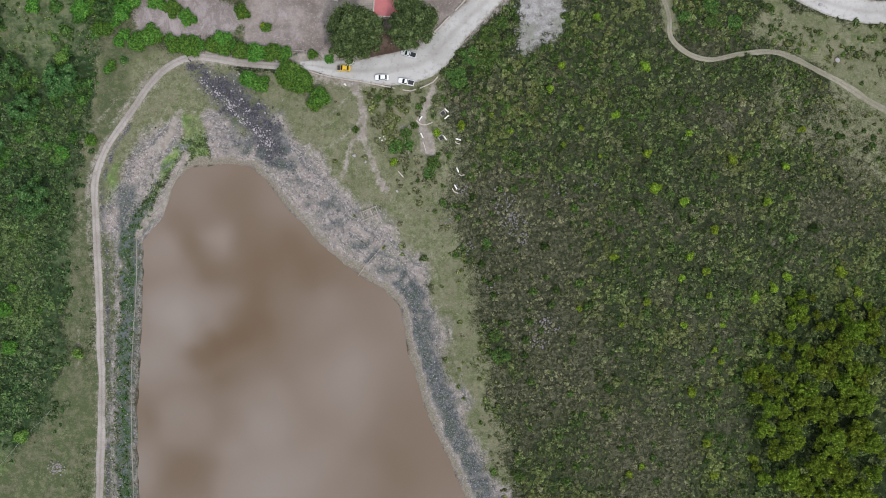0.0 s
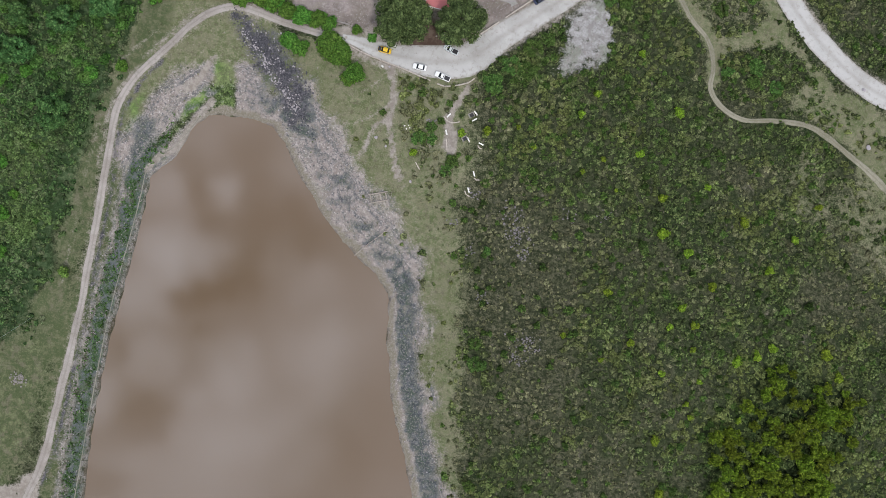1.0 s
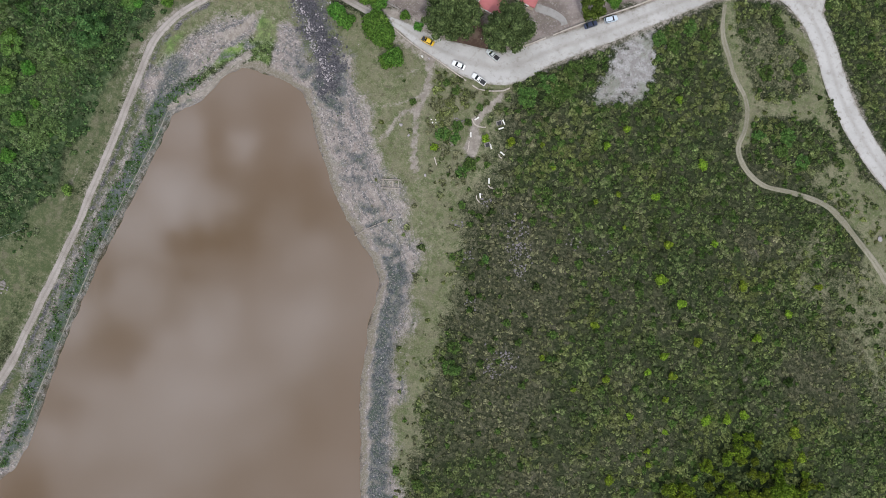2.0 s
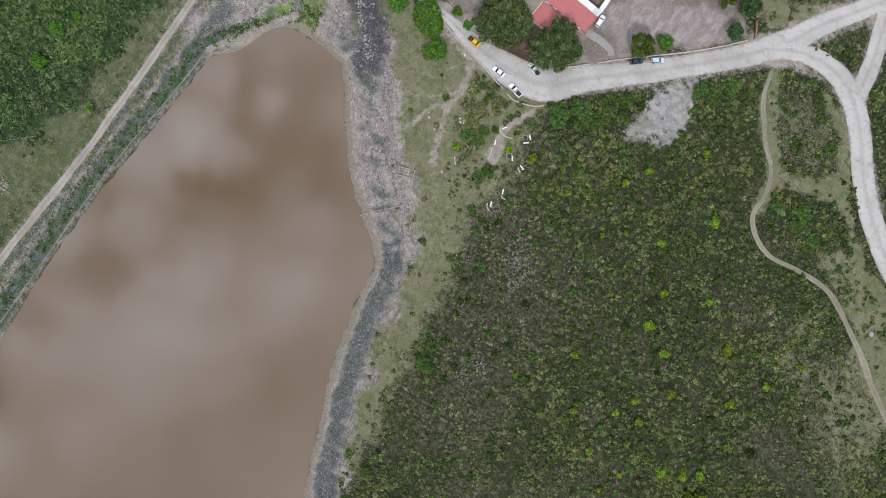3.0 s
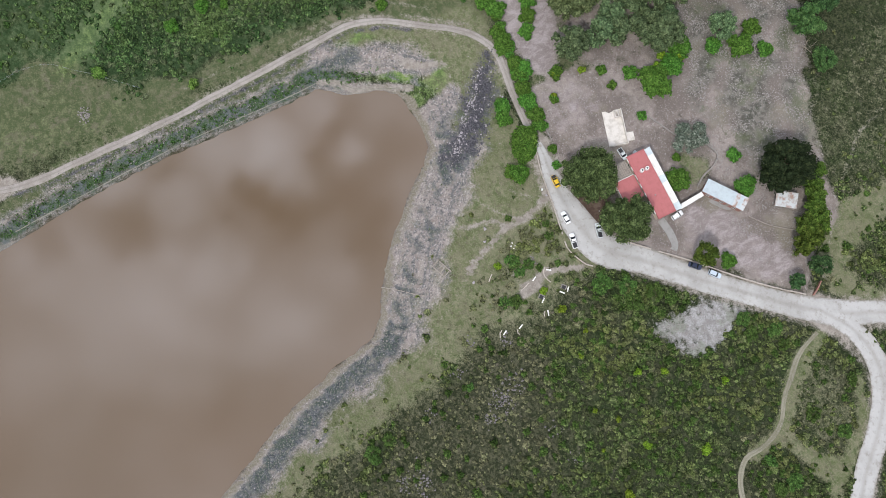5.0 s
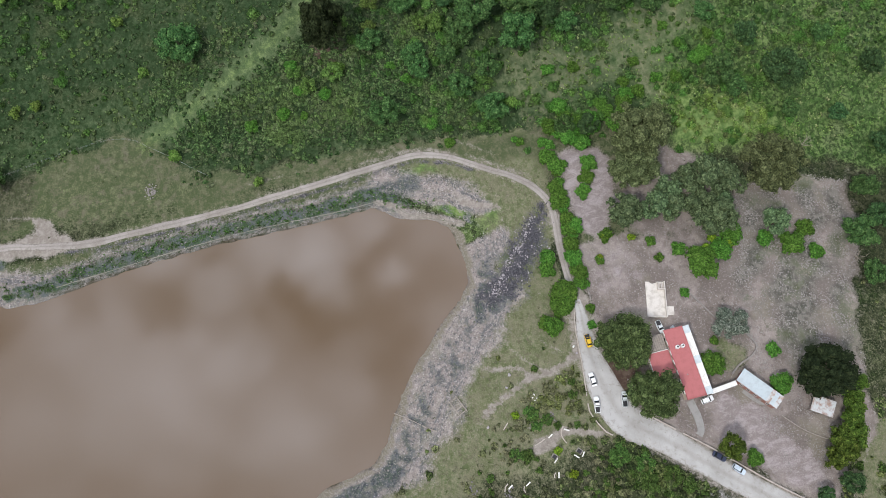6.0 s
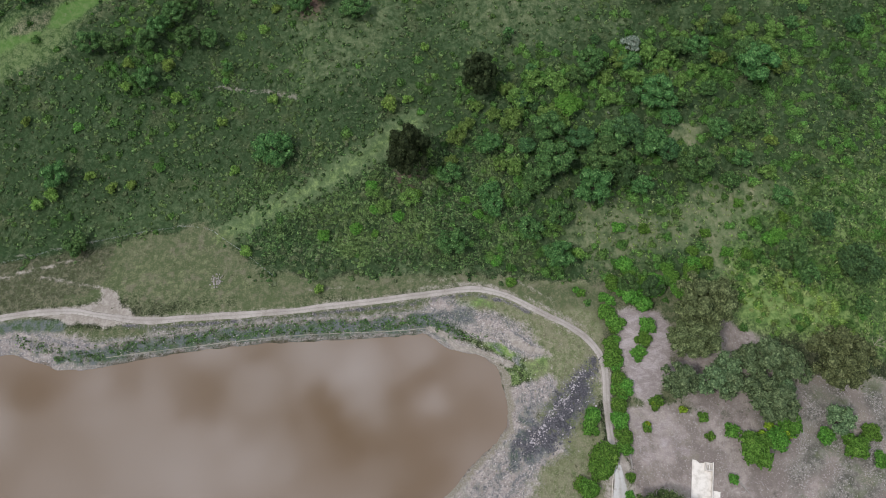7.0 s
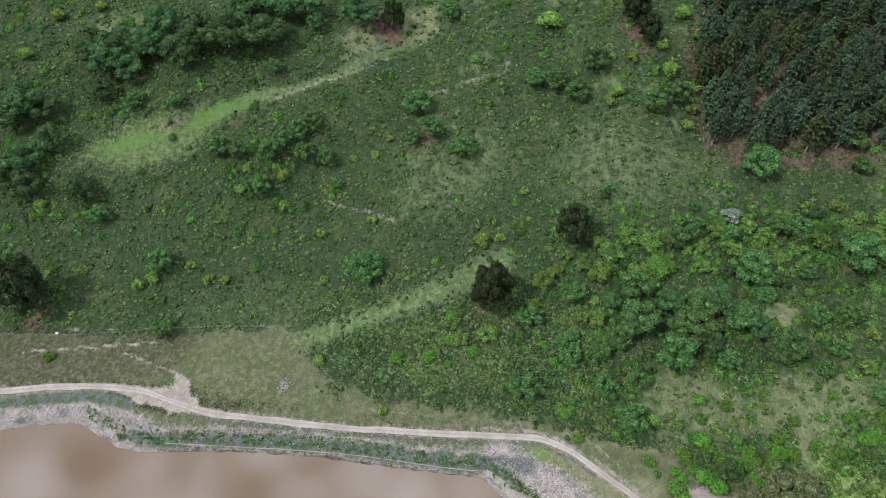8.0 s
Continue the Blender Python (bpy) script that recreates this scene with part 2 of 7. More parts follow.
    rim = m.mix(m.span(grain, 0.4, 0.7), (0.165, 0.150, 0.112), (0.290, 0.255, 0.220))
    c = layer(c, "reed", m.mix(m.span(grain, 0.48, 0.64, 0, 0.6), m.mix(m.span(m.noise(0.35, 6, 0.75), 0.42, 0.58), (0.040, 0.072, 0.030), (0.094, 0.108, 0.108)), (0.165, 0.170, 0.140)), 0.6)
    c = layer(c, "rim", rim, 0.25)
    dark = m.mix(m.span(grain, 0.4, 0.65), (0.040, 0.040, 0.048), (0.150, 0.142, 0.152))
    # real dark stones, plus the bank shadow painted along the track
    c = layer(c, "rock_and_bank_shade", dark, 0.5)
    yard = m.mix(m.span(mid, 0.42, 0.60), (0.164, 0.138, 0.122), (0.285, 0.244, 0.222))
    yard = m.mix(m.span(fine, 0.46, 0.66, 0, 0.8), yard, (0.170, 0.140, 0.128))
    yard = m.mix(m.span(m.noise(0.05, 4), 0.5, 0.66, 0, 0.6), yard, (0.22, 0.20, 0.15))
    yard = m.mix(m.span(m.noise(1.8, 5, 0.8), 0.54, 0.66, 0, 0.7), yard, (0.42, 0.39, 0.37))
    heap = m.mix(m.span(fine, 0.42, 0.58), (0.075, 0.076, 0.062), (0.185, 0.170, 0.150))
    heap = m.mix(m.span(m.noise(1.8, 5, 0.8), 0.55, 0.65, 0, 0.85), heap, (0.36, 0.34, 0.32))
    heap = m.mix(m.span(mid, 0.5, 0.62, 0, 0.6), heap, (0.085, 0.105, 0.048))
    c = layer(c, "yard", yard, 0.45)
    c = layer(c, "rubble", heap, 0.55)
    trodden = m.mix(m.span(m.noise(0.5, 6, 0.75, 0.6, m.scaled(1.0, 0.5, 1)), 0.42, 0.62), (0.225, 0.190, 0.180), (0.335, 0.292, 0.285))
    trodden = m.mix(m.span(grain, 0.5, 0.7, 0, 0.5), trodden, (0.42, 0.38, 0.37))
    c = layer(c, "pale_yard", trodden, 0.35)
    pit = m.mix(m.span(fine, 0.4, 0.65), (0.245, 0.232, 0.222), (0.370, 0.362, 0.356))
    pit = m.mix(m.span(m.noise(1.8, 5, 0.8), 0.54, 0.64, 0, 0.8), pit, (0.16, 0.15, 0.145))
    pit = m.mix(m.span(m.noise(0.16, 4, 0.6), 0.48, 0.62, 0, 0.6), pit, (0.185, 0.200, 0.150))
    c = layer(c, "gravel", pit, 0.55)
    soil = m.mix(m.span(fine, 0.4, 0.65), (0.235, 0.206, 0.176), (0.325, 0.292, 0.260))
    c = layer(c, "soil", soil, 0.45)
    litter = m.mix(m.span(fine, 0.4, 0.65), (0.080, 0.052, 0.040), (0.14, 0.105, 0.082))
    c = layer(c, "litter", litter, 0.5)
    wet = m.span(m.attr("wet"), 0.2, 0.8)
    c = m.mix(wet, c, m.mix(0.55, c, (0.08, 0.06, 0.042)))
    m.bump(m.sum(fine, m.sum(grain, 0.5, "MULTIPLY")), 0.8, 0.35)
    return m.done(c)


def road_material(name, a, b, ruts):
    m = Nodes(name, 0.95, 0.1)
    mid, fine, grain = m.noise(0.12, 4), m.noise(0.8, 5, 0.7), m.noise(5, 3, 0.7)
    c = m.mix(m.span(mid, 0.35, 0.65), a, b)
    c = m.mix(m.span(fine, 0.5, 0.72, 0, 0.6), c, ruts)
    c = m.mix(m.span(grain, 0.5, 0.7, 0, 0.3), c, (0.55, 0.53, 0.49))
    edge = m.sum(m.attr("side"), m.sum(m.sum(fine, 0.5, "SUBTRACT"), 0.7, "MULTIPLY"))
    c = m.mix(m.span(edge, 0.78, 1.05, 0, 0.85), c, ruts)
    track = m.span(m.attr("side"), 0.0, 0.35, 0.35, 0.0)
    c = m.mix(track, c, ruts)
    m.bump(m.sum(fine, grain), 0.5, 0.1)
    return m.done(c)


def water_material():
    m = Nodes("muddy_water", 0.06, 0.5)
    silt = m.mix(m.span(m.noise(0.012, 3, 0.5, 0.6), 0.35, 0.65), (0.127, 0.086, 0.051), (0.139, 0.095, 0.060))
    m.bsdf.inputs["IOR"].default_value = 1.62
    m.bump(m.noise(1.2, 2, 0.5), 0.02, 0.02)
    return m.done(silt)


def leaf_material(name, dark, light, spark=(0.2, 0.24, 0.06), dry=None, calm=0.0):
    m = Nodes(name, 0.75, 0.12)
    own = m.each()
    c = m.mix(m.span(m.island(), 0.0, 1.0, 0.55 * calm, 1.0 - 0.25 * calm), dark, light)
    c = m.mix(m.span(m.noise(0.9, 3), 0.45, 0.7, 0, 0.6), c, dark)
    if dry:
        c = m.mix(m.span(m.noise(0.07, 5, 0.65), 0.44, 0.62, 0, 0.5), c, (light[0] * 1.2, light[1] * 1.0, light[2] * 0.9))
    c = m.mix(m.span(m.island(), 0.86, 1.0, 0, 0.7 - 0.5 * calm), c, spark)
    if dry:
        c = m.mix(m.attr("dry"), c, m.mix(m.island(), dry, tuple(v * 1.3 for v in dry)))
    c = m.mix(1.0, c, m.sum(m.attr("tone"), 1.0), "MULTIPLY")
    leaflets = m.noise(2.0, 4, 0.75)
    # shaded gaps and lit tops of leaflets, painted in by noise
    c = m.mix(1.0, c, m.mix(m.span(leaflets, 0.36, 0.66), (0.36, 0.38, 0.36), (1.55, 1.52, 1.50)), "MULTIPLY")
    m.bump(leaflets, 0.7, 0.25)
    hue = m.nt.nodes.new("ShaderNodeHueSaturation")
    m.put(hue.inputs["Hue"], m.span(own, 0, 1, 0.485, 0.515))
    m.put(hue.inputs["Value"], m.span(own, 0, 1, 0.82, 1.18))
    m.put(hue.inputs["Color"], c)
    through_leaf = m.nt.nodes.new("ShaderNodeBsdfTranslucent")
    m.put(through_leaf.inputs["Color"], hue.outputs["Color"])
    both = m.nt.nodes.new("ShaderNodeMixShader")
    both.inputs["Fac"].default_value = 0.3
    m.nt.links.new(m.bsdf.outputs["BSDF"], both.inputs[1])
    m.nt.links.new(through_leaf.outputs["BSDF"], both.inputs[2])
    m.nt.links.new(both.outputs["Shader"], m.nt.nodes["Material Output"].inputs["Surface"])
    return m.done(hue.outputs["Color"])


def plain(name, colour, rough=0.8, metal=0.0, wear=None, scale=2.0, spec=0.3, bump=0.0):
    m = Nodes(name, rough, spec)
    m.bsdf.inputs["Metallic"].default_value = metal
    c = m.mix(m.span(m.noise(scale, 5, 0.65), 0.42, 0.68, 0, 0.8), colour, wear or tuple(v * 0.72 for v in colour))
    c = m.mix(m.span(m.noise(scale * 7, 3, 0.6), 0.5, 0.75, 0, 0.35), c, tuple(v * 0.8 for v in colour))
    if bump:
        m.bump(m.noise(scale * 5, 3), 0.6, bump)
    return m.done(c)


GROUND = ground_material()
ROAD_DIRT = road_material("pale_dirt_road", (0.360, 0.348, 0.330), (0.445, 0.434, 0.420), (0.235, 0.215, 0.185))
TRACK_DIRT = road_material("pinkish_dirt_track", (0.262, 0.232, 0.210), (0.350, 0.316, 0.292), (0.170, 0.155, 0.120))
PATH_DIRT = road_material("tan_footpath", (0.190, 0.176, 0.128), (0.262, 0.242, 0.186), (0.125, 0.128, 0.078))
BANK_DIRT = road_material("greyish_trail", (0.185, 0.175, 0.140), (0.250, 0.232, 0.195), (0.130, 0.132, 0.100))
WATER = water_material()
LEAF_SCRUB = leaf_material("scrub_leaves", (0.014, 0.031, 0.009), (0.168, 0.212, 0.078), (0.238, 0.268, 0.102), dry=(0.150, 0.146, 0.086), calm=0.3)
LEAF_HILL = leaf_material("hill_leaves", (0.016, 0.041, 0.013), (0.119, 0.206, 0.072), (0.203, 0.267, 0.097), dry=(0.119, 0.135, 0.075), calm=0.2)
LEAF_BUSH = leaf_material("bush_leaves", (0.017, 0.067, 0.016), (0.155, 0.330, 0.091), (0.231, 0.403, 0.116), dry=(0.081, 0.213, 0.046), calm=0.6)
LEAF_GRASS = leaf_material("grass_blades", (0.050, 0.090, 0.032), (0.113, 0.155, 0.063), (0.207, 0.230, 0.126), dry=(0.171, 0.170, 0.099))
# lime herbs, their green raised further for a sunlit look
LEAF_HERB = leaf_material("herb_leaves", (0.081, 0.161, 0.031), (0.196, 0.299, 0.077), (0.299, 0.380, 0.121), dry=(0.241, 0.247, 0.127), calm=0.3)
LEAF_YELLOW = leaf_material("yellow_green_leaves", (0.105, 0.182, 0.015), (0.275, 0.396, 0.039), (0.396, 0.495, 0.055), calm=0.4)
LEAF_GROVE = leaf_material("lime_leaves", (0.050, 0.088, 0.009), (0.206, 0.283, 0.024), (0.340, 0.412, 0.046), calm=0.3)
LEAF_DARK = leaf_material("dense_dark_leaves", (0.012, 0.025, 0.010), (0.044, 0.068, 0.028), (0.08, 0.105, 0.04), calm=0.4)
LEAF_PINE_OLIVE = leaf_material("olive_pine_needles", (0.026, 0.042, 0.016), (0.085, 0.112, 0.044), (0.12, 0.15, 0.06), calm=0.5)
LEAF_CONE = leaf_material("brown_olive_needles", (0.018, 0.032, 0.013), (0.066, 0.092, 0.038), (0.10, 0.125, 0.055), calm=0.4)
LEAF_YARD = leaf_material("yard_row_leaves", (0.044, 0.086, 0.014), (0.150, 0.222, 0.040), (0.22, 0.28, 0.06), calm=0.3)
LEAF_PALE = leaf_material("pale_lime_leaves", (0.080, 0.160, 0.026), (0.220, 0.330, 0.080), (0.30, 0.40, 0.12), calm=0.4)
LEAF_DOME = leaf_material("light_green_leaves", (0.058, 0.115, 0.026), (0.185, 0.290, 0.072), (0.26, 0.36, 0.12), calm=0.5)
LEAF_BRIGHT = leaf_material("bright_green_leaves", (0.047, 0.127, 0.020), (0.123, 0.259, 0.042), (0.190, 0.322, 0.066), calm=0.6)
LEAF_MID = leaf_material("mid_green_leaves", (0.029, 0.087, 0.027), (0.129, 0.246, 0.077), (0.220, 0.336, 0.128), calm=0.5)
LEAF_ROADSIDE = leaf_material("roadside_leaves", (0.041, 0.090, 0.022), (0.121, 0.210, 0.050), (0.203, 0.288, 0.084), calm=0.4)
LEAF_DEEP = leaf_material("deep_green_leaves", (0.030, 0.078, 0.031), (0.095, 0.178, 0.064), (0.149, 0.230, 0.084), calm=0.5)
LEAF_OLIVE = leaf_material("olive_leaves", (0.029, 0.051, 0.017), (0.153, 0.208, 0.076), (0.214, 0.270, 0.114), calm=0.4)
LEAF_OLIVE_PALE = leaf_material("pale_olive_leaves", (0.048, 0.066, 0.026), (0.205, 0.240, 0.108), (0.27, 0.30, 0.15), calm=0.4)
LEAF_BLUE = leaf_material("blue_green_needles", (0.050, 0.092, 0.043), (0.219, 0.305, 0.147), (0.312, 0.397, 0.213), calm=0.5)
LEAF_GREY = leaf_material("grey_green_leaves", (0.12, 0.16, 0.12), (0.26, 0.30, 0.24), (0.34, 0.36, 0.31))
LEAF_PINE = leaf_material("pine_needles", (0.026, 0.052, 0.028), (0.085, 0.135, 0.077), (0.132, 0.187, 0.104), calm=0.5)
BARK = plain("bark", (0.10, 0.075, 0.055), 0.9, scale=3, bump=0.03)
BARK_PALE = plain("pale_bark", (0.30, 0.26, 0.21), 0.9, scale=3, bump=0.03)

# ---- shape of the land ----
LAKE = [(-95, -78), (-95.5, -60), (-95.3, -46), (-95, -35), (-94, -23), (-93.8, -10), (-93.5, 3), (-87.5, 10), (-85.5, 16), (-83, 22),
        (-80, 25), (-72, 26.3), (-65, 26.5), (-59, 25), (-55.5, 21.7), (-52, 17), (-48, 12), (-44, 8), (-40, 3), (-33, -3), (-25, -9),
        (-18, -13), (-14, -17.5), (-12, -25), (-11, -32), (-8.5, -40), (-6, -49), (-2.5, -57), (1.5, -65), (6, -75), (10, -84),
        (17, -95), (30, -120), (45, -160), (50, -220), (20, -290), (-50, -310), (-95, -260), (-98, -200), (-95, -160), (-98, -150),
        (-100, -135), (-96, -125), (-93, -119), (-92, -107), (-94, -92)]
FOOT = [(-131, -700), (-131, -300), (-133, -116), (-141, -77), (-118, -52), (-114, -12), (-111, 24), (-103, 60), (-104, 94), (-89, 116), (-72, 144), (-57, 172),
        (-20, 260), (60, 420), (200, 700)]


def line_gap(x, y, line, closed=False):
    """Distance to a line, and which side: positive to its left."""
    pts = np.array(line, float)
    best, side = np.full(np.shape(x), 1e18), np.zeros(np.shape(x))
    ends = zip(pts, np.roll(pts, -1, 0)) if closed else zip(pts[:-1], pts[1:])
    for (ax, ay), (bx, by) in ends:
        ux, uy = bx - ax, by - ay
        k = np.clip(((x - ax) * ux + (y - ay) * uy) / (ux * ux + uy * uy), 0, 1)
        dd = (x - ax - k * ux) ** 2 + (y - ay - k * uy) ** 2
        near = dd < best - 1e-9
        best = np.where(near, dd, best)
        side = np.where(near, ux * (y - ay) - uy * (x - ax), side)
    return np.sqrt(best), side


def inside(x, y, ring):
    pts = np.array(ring, float)
    odd = np.zeros(np.shape(x), bool)
    for (ax, ay), (bx, by) in zip(pts, np.roll(pts, -1, 0)):
        if ay != by:
            odd ^= ((ay > y) != (by > y)) & (x < (bx - ax) * (y - ay) / (by - ay) + ax)
    return odd


def ring_gap(x, y, ring):
    """Distance to a closed ring, negative inside."""
    return line_gap(x, y, ring, True)[0] * np.where(inside(x, y, ring), -1, 1)


def ease(a, b, v):
    k = np.clip((v - a) / (b - a), 0, 1)
    return k * k * (3 - 2 * k)


def wave(x, y, size, seed):
    """Soft rolling noise between -1 and 1, from a few crossing waves."""
    rng = np.random.RandomState(seed)
    total = 0
    for k in range(7):
        turn, f, ph = rng.uniform(0, 6.283), rng.uniform(0.6, 1.7) / size * 6.283, rng.uniform(0, 6.283)
        total = total + np.sin((x * math.cos(turn) + y * math.sin(turn)) * f + ph + 1.3 * np.sin((y * math.cos(turn) - x * math.sin(turn)) * f * 0.6 + ph))
    return total / 4.0


def land(x, y):
    x, y = np.asarray(x, float), np.asarray(y, float)
    d = ring_gap(x, y, LAKE) + wave(x, y, 6, 3) * 0.45
    z = np.where(d > 0, 2.6 * ease(0, 17, d) + 0.05 * np.minimum(d, 6), -1.6 * ease(0, 14, -d) - 0.05 * np.minimum(-d, 6))
    gap, side = line_gap(x, y, FOOT)
    s = np.where(side > 0, gap, 0)
    z = z + 0.30 * (s - 9 * (1 - np.exp(-s / 9))) * np.where(s > 300, 300 / np.maximum(s, 1) * (1 + 0.35 * np.log(np.maximum(s, 300) / 300)), 1)
    z = z + ease(12, 80, s) * (3.5 * wave(x, y, 90, 5) + 1.2 * wave(x, y, 35, 6))
    z = z + 8.0 * np.exp(-((x - 78) / 62) ** 2 - ((y + 25) / 72) ** 2) * ease(0, 22, d)
    z = z + 0.22 * wave(x, y, 13, 7) * ease(3, 20, d) + 0.10 * wave(x, y, 4.5, 8) * ease(1, 6, d)
    far = np.hypot(x, y)
    return z + ease(500, 2500, far) * 40
# ---- end of the land: shape ----

# ---- mesh helpers ----


def mesh_of(name, verts, faces, material=None, smooth=False):
    """A mesh from arrays: verts n x 3, faces m x 3 or m x 4."""
    verts, faces = np.asarray(verts, np.float32), np.asarray(faces, np.int32)
    me = bpy.data.meshes.new(name)
    me.vertices.add(len(verts))
    me.vertices.foreach_set("co", verts.ravel())
    n = faces.shape[1]
    me.loops.add(faces.size)
    me.loops.foreach_set("vertex_index", faces.ravel())
    me.polygons.add(len(faces))
    me.polygons.foreach_set("loop_start", np.arange(0, faces.size, n, dtype=np.int32))
    me.polygons.foreach_set("loop_total", np.full(len(faces), n, np.int32))
    me.polygons.foreach_set("use_smooth", np.full(len(faces), smooth, bool))
    me.update(calc_edges=True)
    if material:
        me.materials.append(material)
    return me


def give(me, name, values):
    me.attributes.new(name, "FLOAT", "POINT").data.foreach_set("value", np.asarray(values, np.float32).ravel())


def under(ob, parent):
    ob.parent = parent
    return ob


def part(name, bm, material, parent, label=""):
    """Links a bmesh as one mesh object under a thing or a part."""
    me = bpy.data.meshes.new(name)
    bmesh.ops.recalc_face_normals(bm, faces=bm.faces)
    bm.to_mesh(me)
    bm.free()
    me.materials.append(material)
    ob = new(name, me)
    ob.parent = parent
    if label:
        ob["label"] = label
    return ob


def height(x, y):
    return float(land(np.array([x]), np.array([y]))[0])


# ---- ground: one sheet out to the horizon ----


def steps(lo, hi, step, reach):
    line, grow, v = list(np.arange(lo, hi + 0.01, step)), step, hi
    while v < reach:
        grow *= 1.22
        v += grow
        line.append(v)
    grow, v = step, lo
    while v > -reach:
        grow *= 1.22
        v -= grow
        line.insert(0, v)
    return np.array(line)


def patch(x, y, ring, soft=2.0):
    return ease(soft, -soft, ring_gap(x, y, ring) + 1.1 * wave(x, y, 9, 90) * min(1.0, soft / 2.5))


def strip(x, y, line, half, soft=1.0):
    return ease(half + soft, half - soft, line_gap(x, y, line)[0])


ROADS = [[(-72, 59), (-42, 56.5)], [(-42, 56.5), (-27, 55), (-12, 56), (-4, 59), (4, 67.5), (15, 78), (27, 90.5), (39, 103.5), (46, 113), (53, 127), (63, 143), (90, 190)],
         [(42, 108), (64, 115.5), (74, 111.5), (84, 102), (104, 83.5), (115, 77), (138, 73), (170, 78)], [(74, 111), (71, 125), (65, 141)]]
DRY_SPOTS = [(2, 28, 11), (2, 10, 9), (17, 15, 8), (25, 8, 15), (33, -32, 18), (58, -62, 18), (12, -14, 10), (88, -27, 7), (24, 2, 9), (36, 1, 7), (26, -13, 8), (14, -12, 7), (125, 40, 16), (112, 10, 10), (66, 96, 10), (90, -60, 10)]


def lush(x, y):
    """0 where the scrub is dry and open, 1 where it is green and thick."""
    k = 0.62 + 0.40 * wave(x, y, 38, 31) + 0.30 * wave(x, y, 12, 32)
    for a, b, r in DRY_SPOTS:
        k = k - 0.55 * np.exp(-((x - a) ** 2 + (y - b) ** 2) / (r * r))
    # raised in the south-east so that scrub and ground come out darker there
    return np.clip(k + 0.35 * ease(62, 90, x) * ease(10, -15, y) + 0.18 * ease(20, 45, 0.7 * x + 0.7 * y) * ease(5, 25, y), 0, 1)


YARD = [(-60, 63), (-53, 61.5), (-40, 60.5), (-31, 58.9), (-7, 61), (8.4, 77.7), (38, 108.5), (22, 119), (21, 130), (2, 134), (-14, 139), (-38, 152), (-58, 158),
        (-66, 140), (-66, 124), (-54, 101), (-57, 82), (-64, 74)]
CORRAL = [(-95, 67.7), (-93.4, 82), (-83, 84.5), (-68.5, 79), (-62, 71), (-66, 65), (-80.5, 65.7)]
SCRUB_EDGE = [(-1, 52), (-4, 30), (-1, 11), (6, -1), (10, -21), (12.5, -37), (17, -56), (21, -77), (32, -105), (60, -160)]
ROCK_HEAP = [(-78.5, 55.9), (-74.0, 57.2), (-65.9, 52.3), (-58.5, 47.5), (-51.0, 38.0), (-50.2, 29.3), (-54.0, 27.5), (-60.4, 38.0), (-70.5, 46.7)]
HEAP_FOOT = [(-72.8, 44.6), (-65.6, 44.4), (-58.8, 37.1), (-53.7, 28.6), (-63.2, 30.2), (-70.9, 27.8), (-73.9, 39.1)]
MEADOW = [(-118, -139), (-132, -116), (-141, -74), (-127, -58), (-113, -43), (-109, -66), (-110, -91), (-116, -104)]
LAWN = [(-201.8, -170.4), (-214.1, -169.0), (-224.4, -151.8), (-232.5, -129.9), (-242.9, -108.1), (-248.3, -89.2), (-237.8, -97.1), (-232.7, -110.9), (-221.0, -117.6), (-207.4, -124.0), (-199.1, -147.7)]
LAWN_BARE = [(-219.9, -143.3), (-223.8, -136.8), (-227.3, -128.8), (-222.6, -129.8), (-218.3, -138.1)]
GRAVEL = [(30.5, 88), (26, 84), (21.5, 77), (23.5, 71), (22.5, 61), (25.5, 60), (33, 64), (37, 69), (35.5, 77)]
# pale grass here also stands in for a patch of sun
SUNNY = [(-98, 108), (-94, 132), (-84, 153), (-74, 147), (-73, 130), (-84, 106)]


# open grass on the western hill: ring, softness, how open, how dry
OPEN_GRASS = [
    ([(-148, -118), (-157, -94), (-161, -56), (-156, -35), (-140, -61), (-136, -115)], 9, 0.34, 0.3),
    ([(-233, 30), (-230, 71), (-221, 94), (-213, 91), (-199, 76), (-187, 49), (-191, 28), (-210, 19)], 20, 0.55, 0.8),
    ([(-274, -73), (-288, -55), (-296, -29), (-278, -26), (-269, -47), (-259, -68)], 7, 0.85, 1.0),
    ([(-134.3, 57.9), (-137.4, 77.0), (-127.2, 89.5), (-137.3, 105.1), (-139.6, 123.2), (-131.5, 133.1), (-124.5, 132.2), (-121.1, 120.6), (-110.1, 112.2), (-96.7, 127.5), (-95.3, 106.1), (-115, 99.5), (-113.8, 84.8), (-110.4, 64.2), (-118.7, 50.9)], 6, 0.74, 0.9),
    ([(-162, 98), (-160, 112), (-142, 107), (-144, 96)], 5, 0.8, 1.0),
    ([(-107, 35), (-107, 48), (-97, 63), (-92, 64), (-90, 45)], 4, 0.9, 0.8),
    ([(-106, 101), (-112, 119), (-102, 122), (-96, 110)], 4, 0.7, 0.8),
    ([(-224, -44), (-222, -22), (-235, 4), (-210, 10), (-182, -14), (-184, -39)], 10, 0.5, 0.7),
    ([(-266, -196), (-282, -180), (-282, -153), (-269, -155), (-260, -179)], 9, 0.75, 0.7),
    ([(-112, -40), (-116, -40), (-118, 0), (-116, 20), (-108, 30), (-110, 0)], 4, 0.6, 0.6)]
SWATH = [(-136.3, -67), (-142.8, -53), (-146.6, -40.5), (-151.5, -28.5), (-157.7, -14.5), (-163.9, -4.6), (-170.6, 5)]
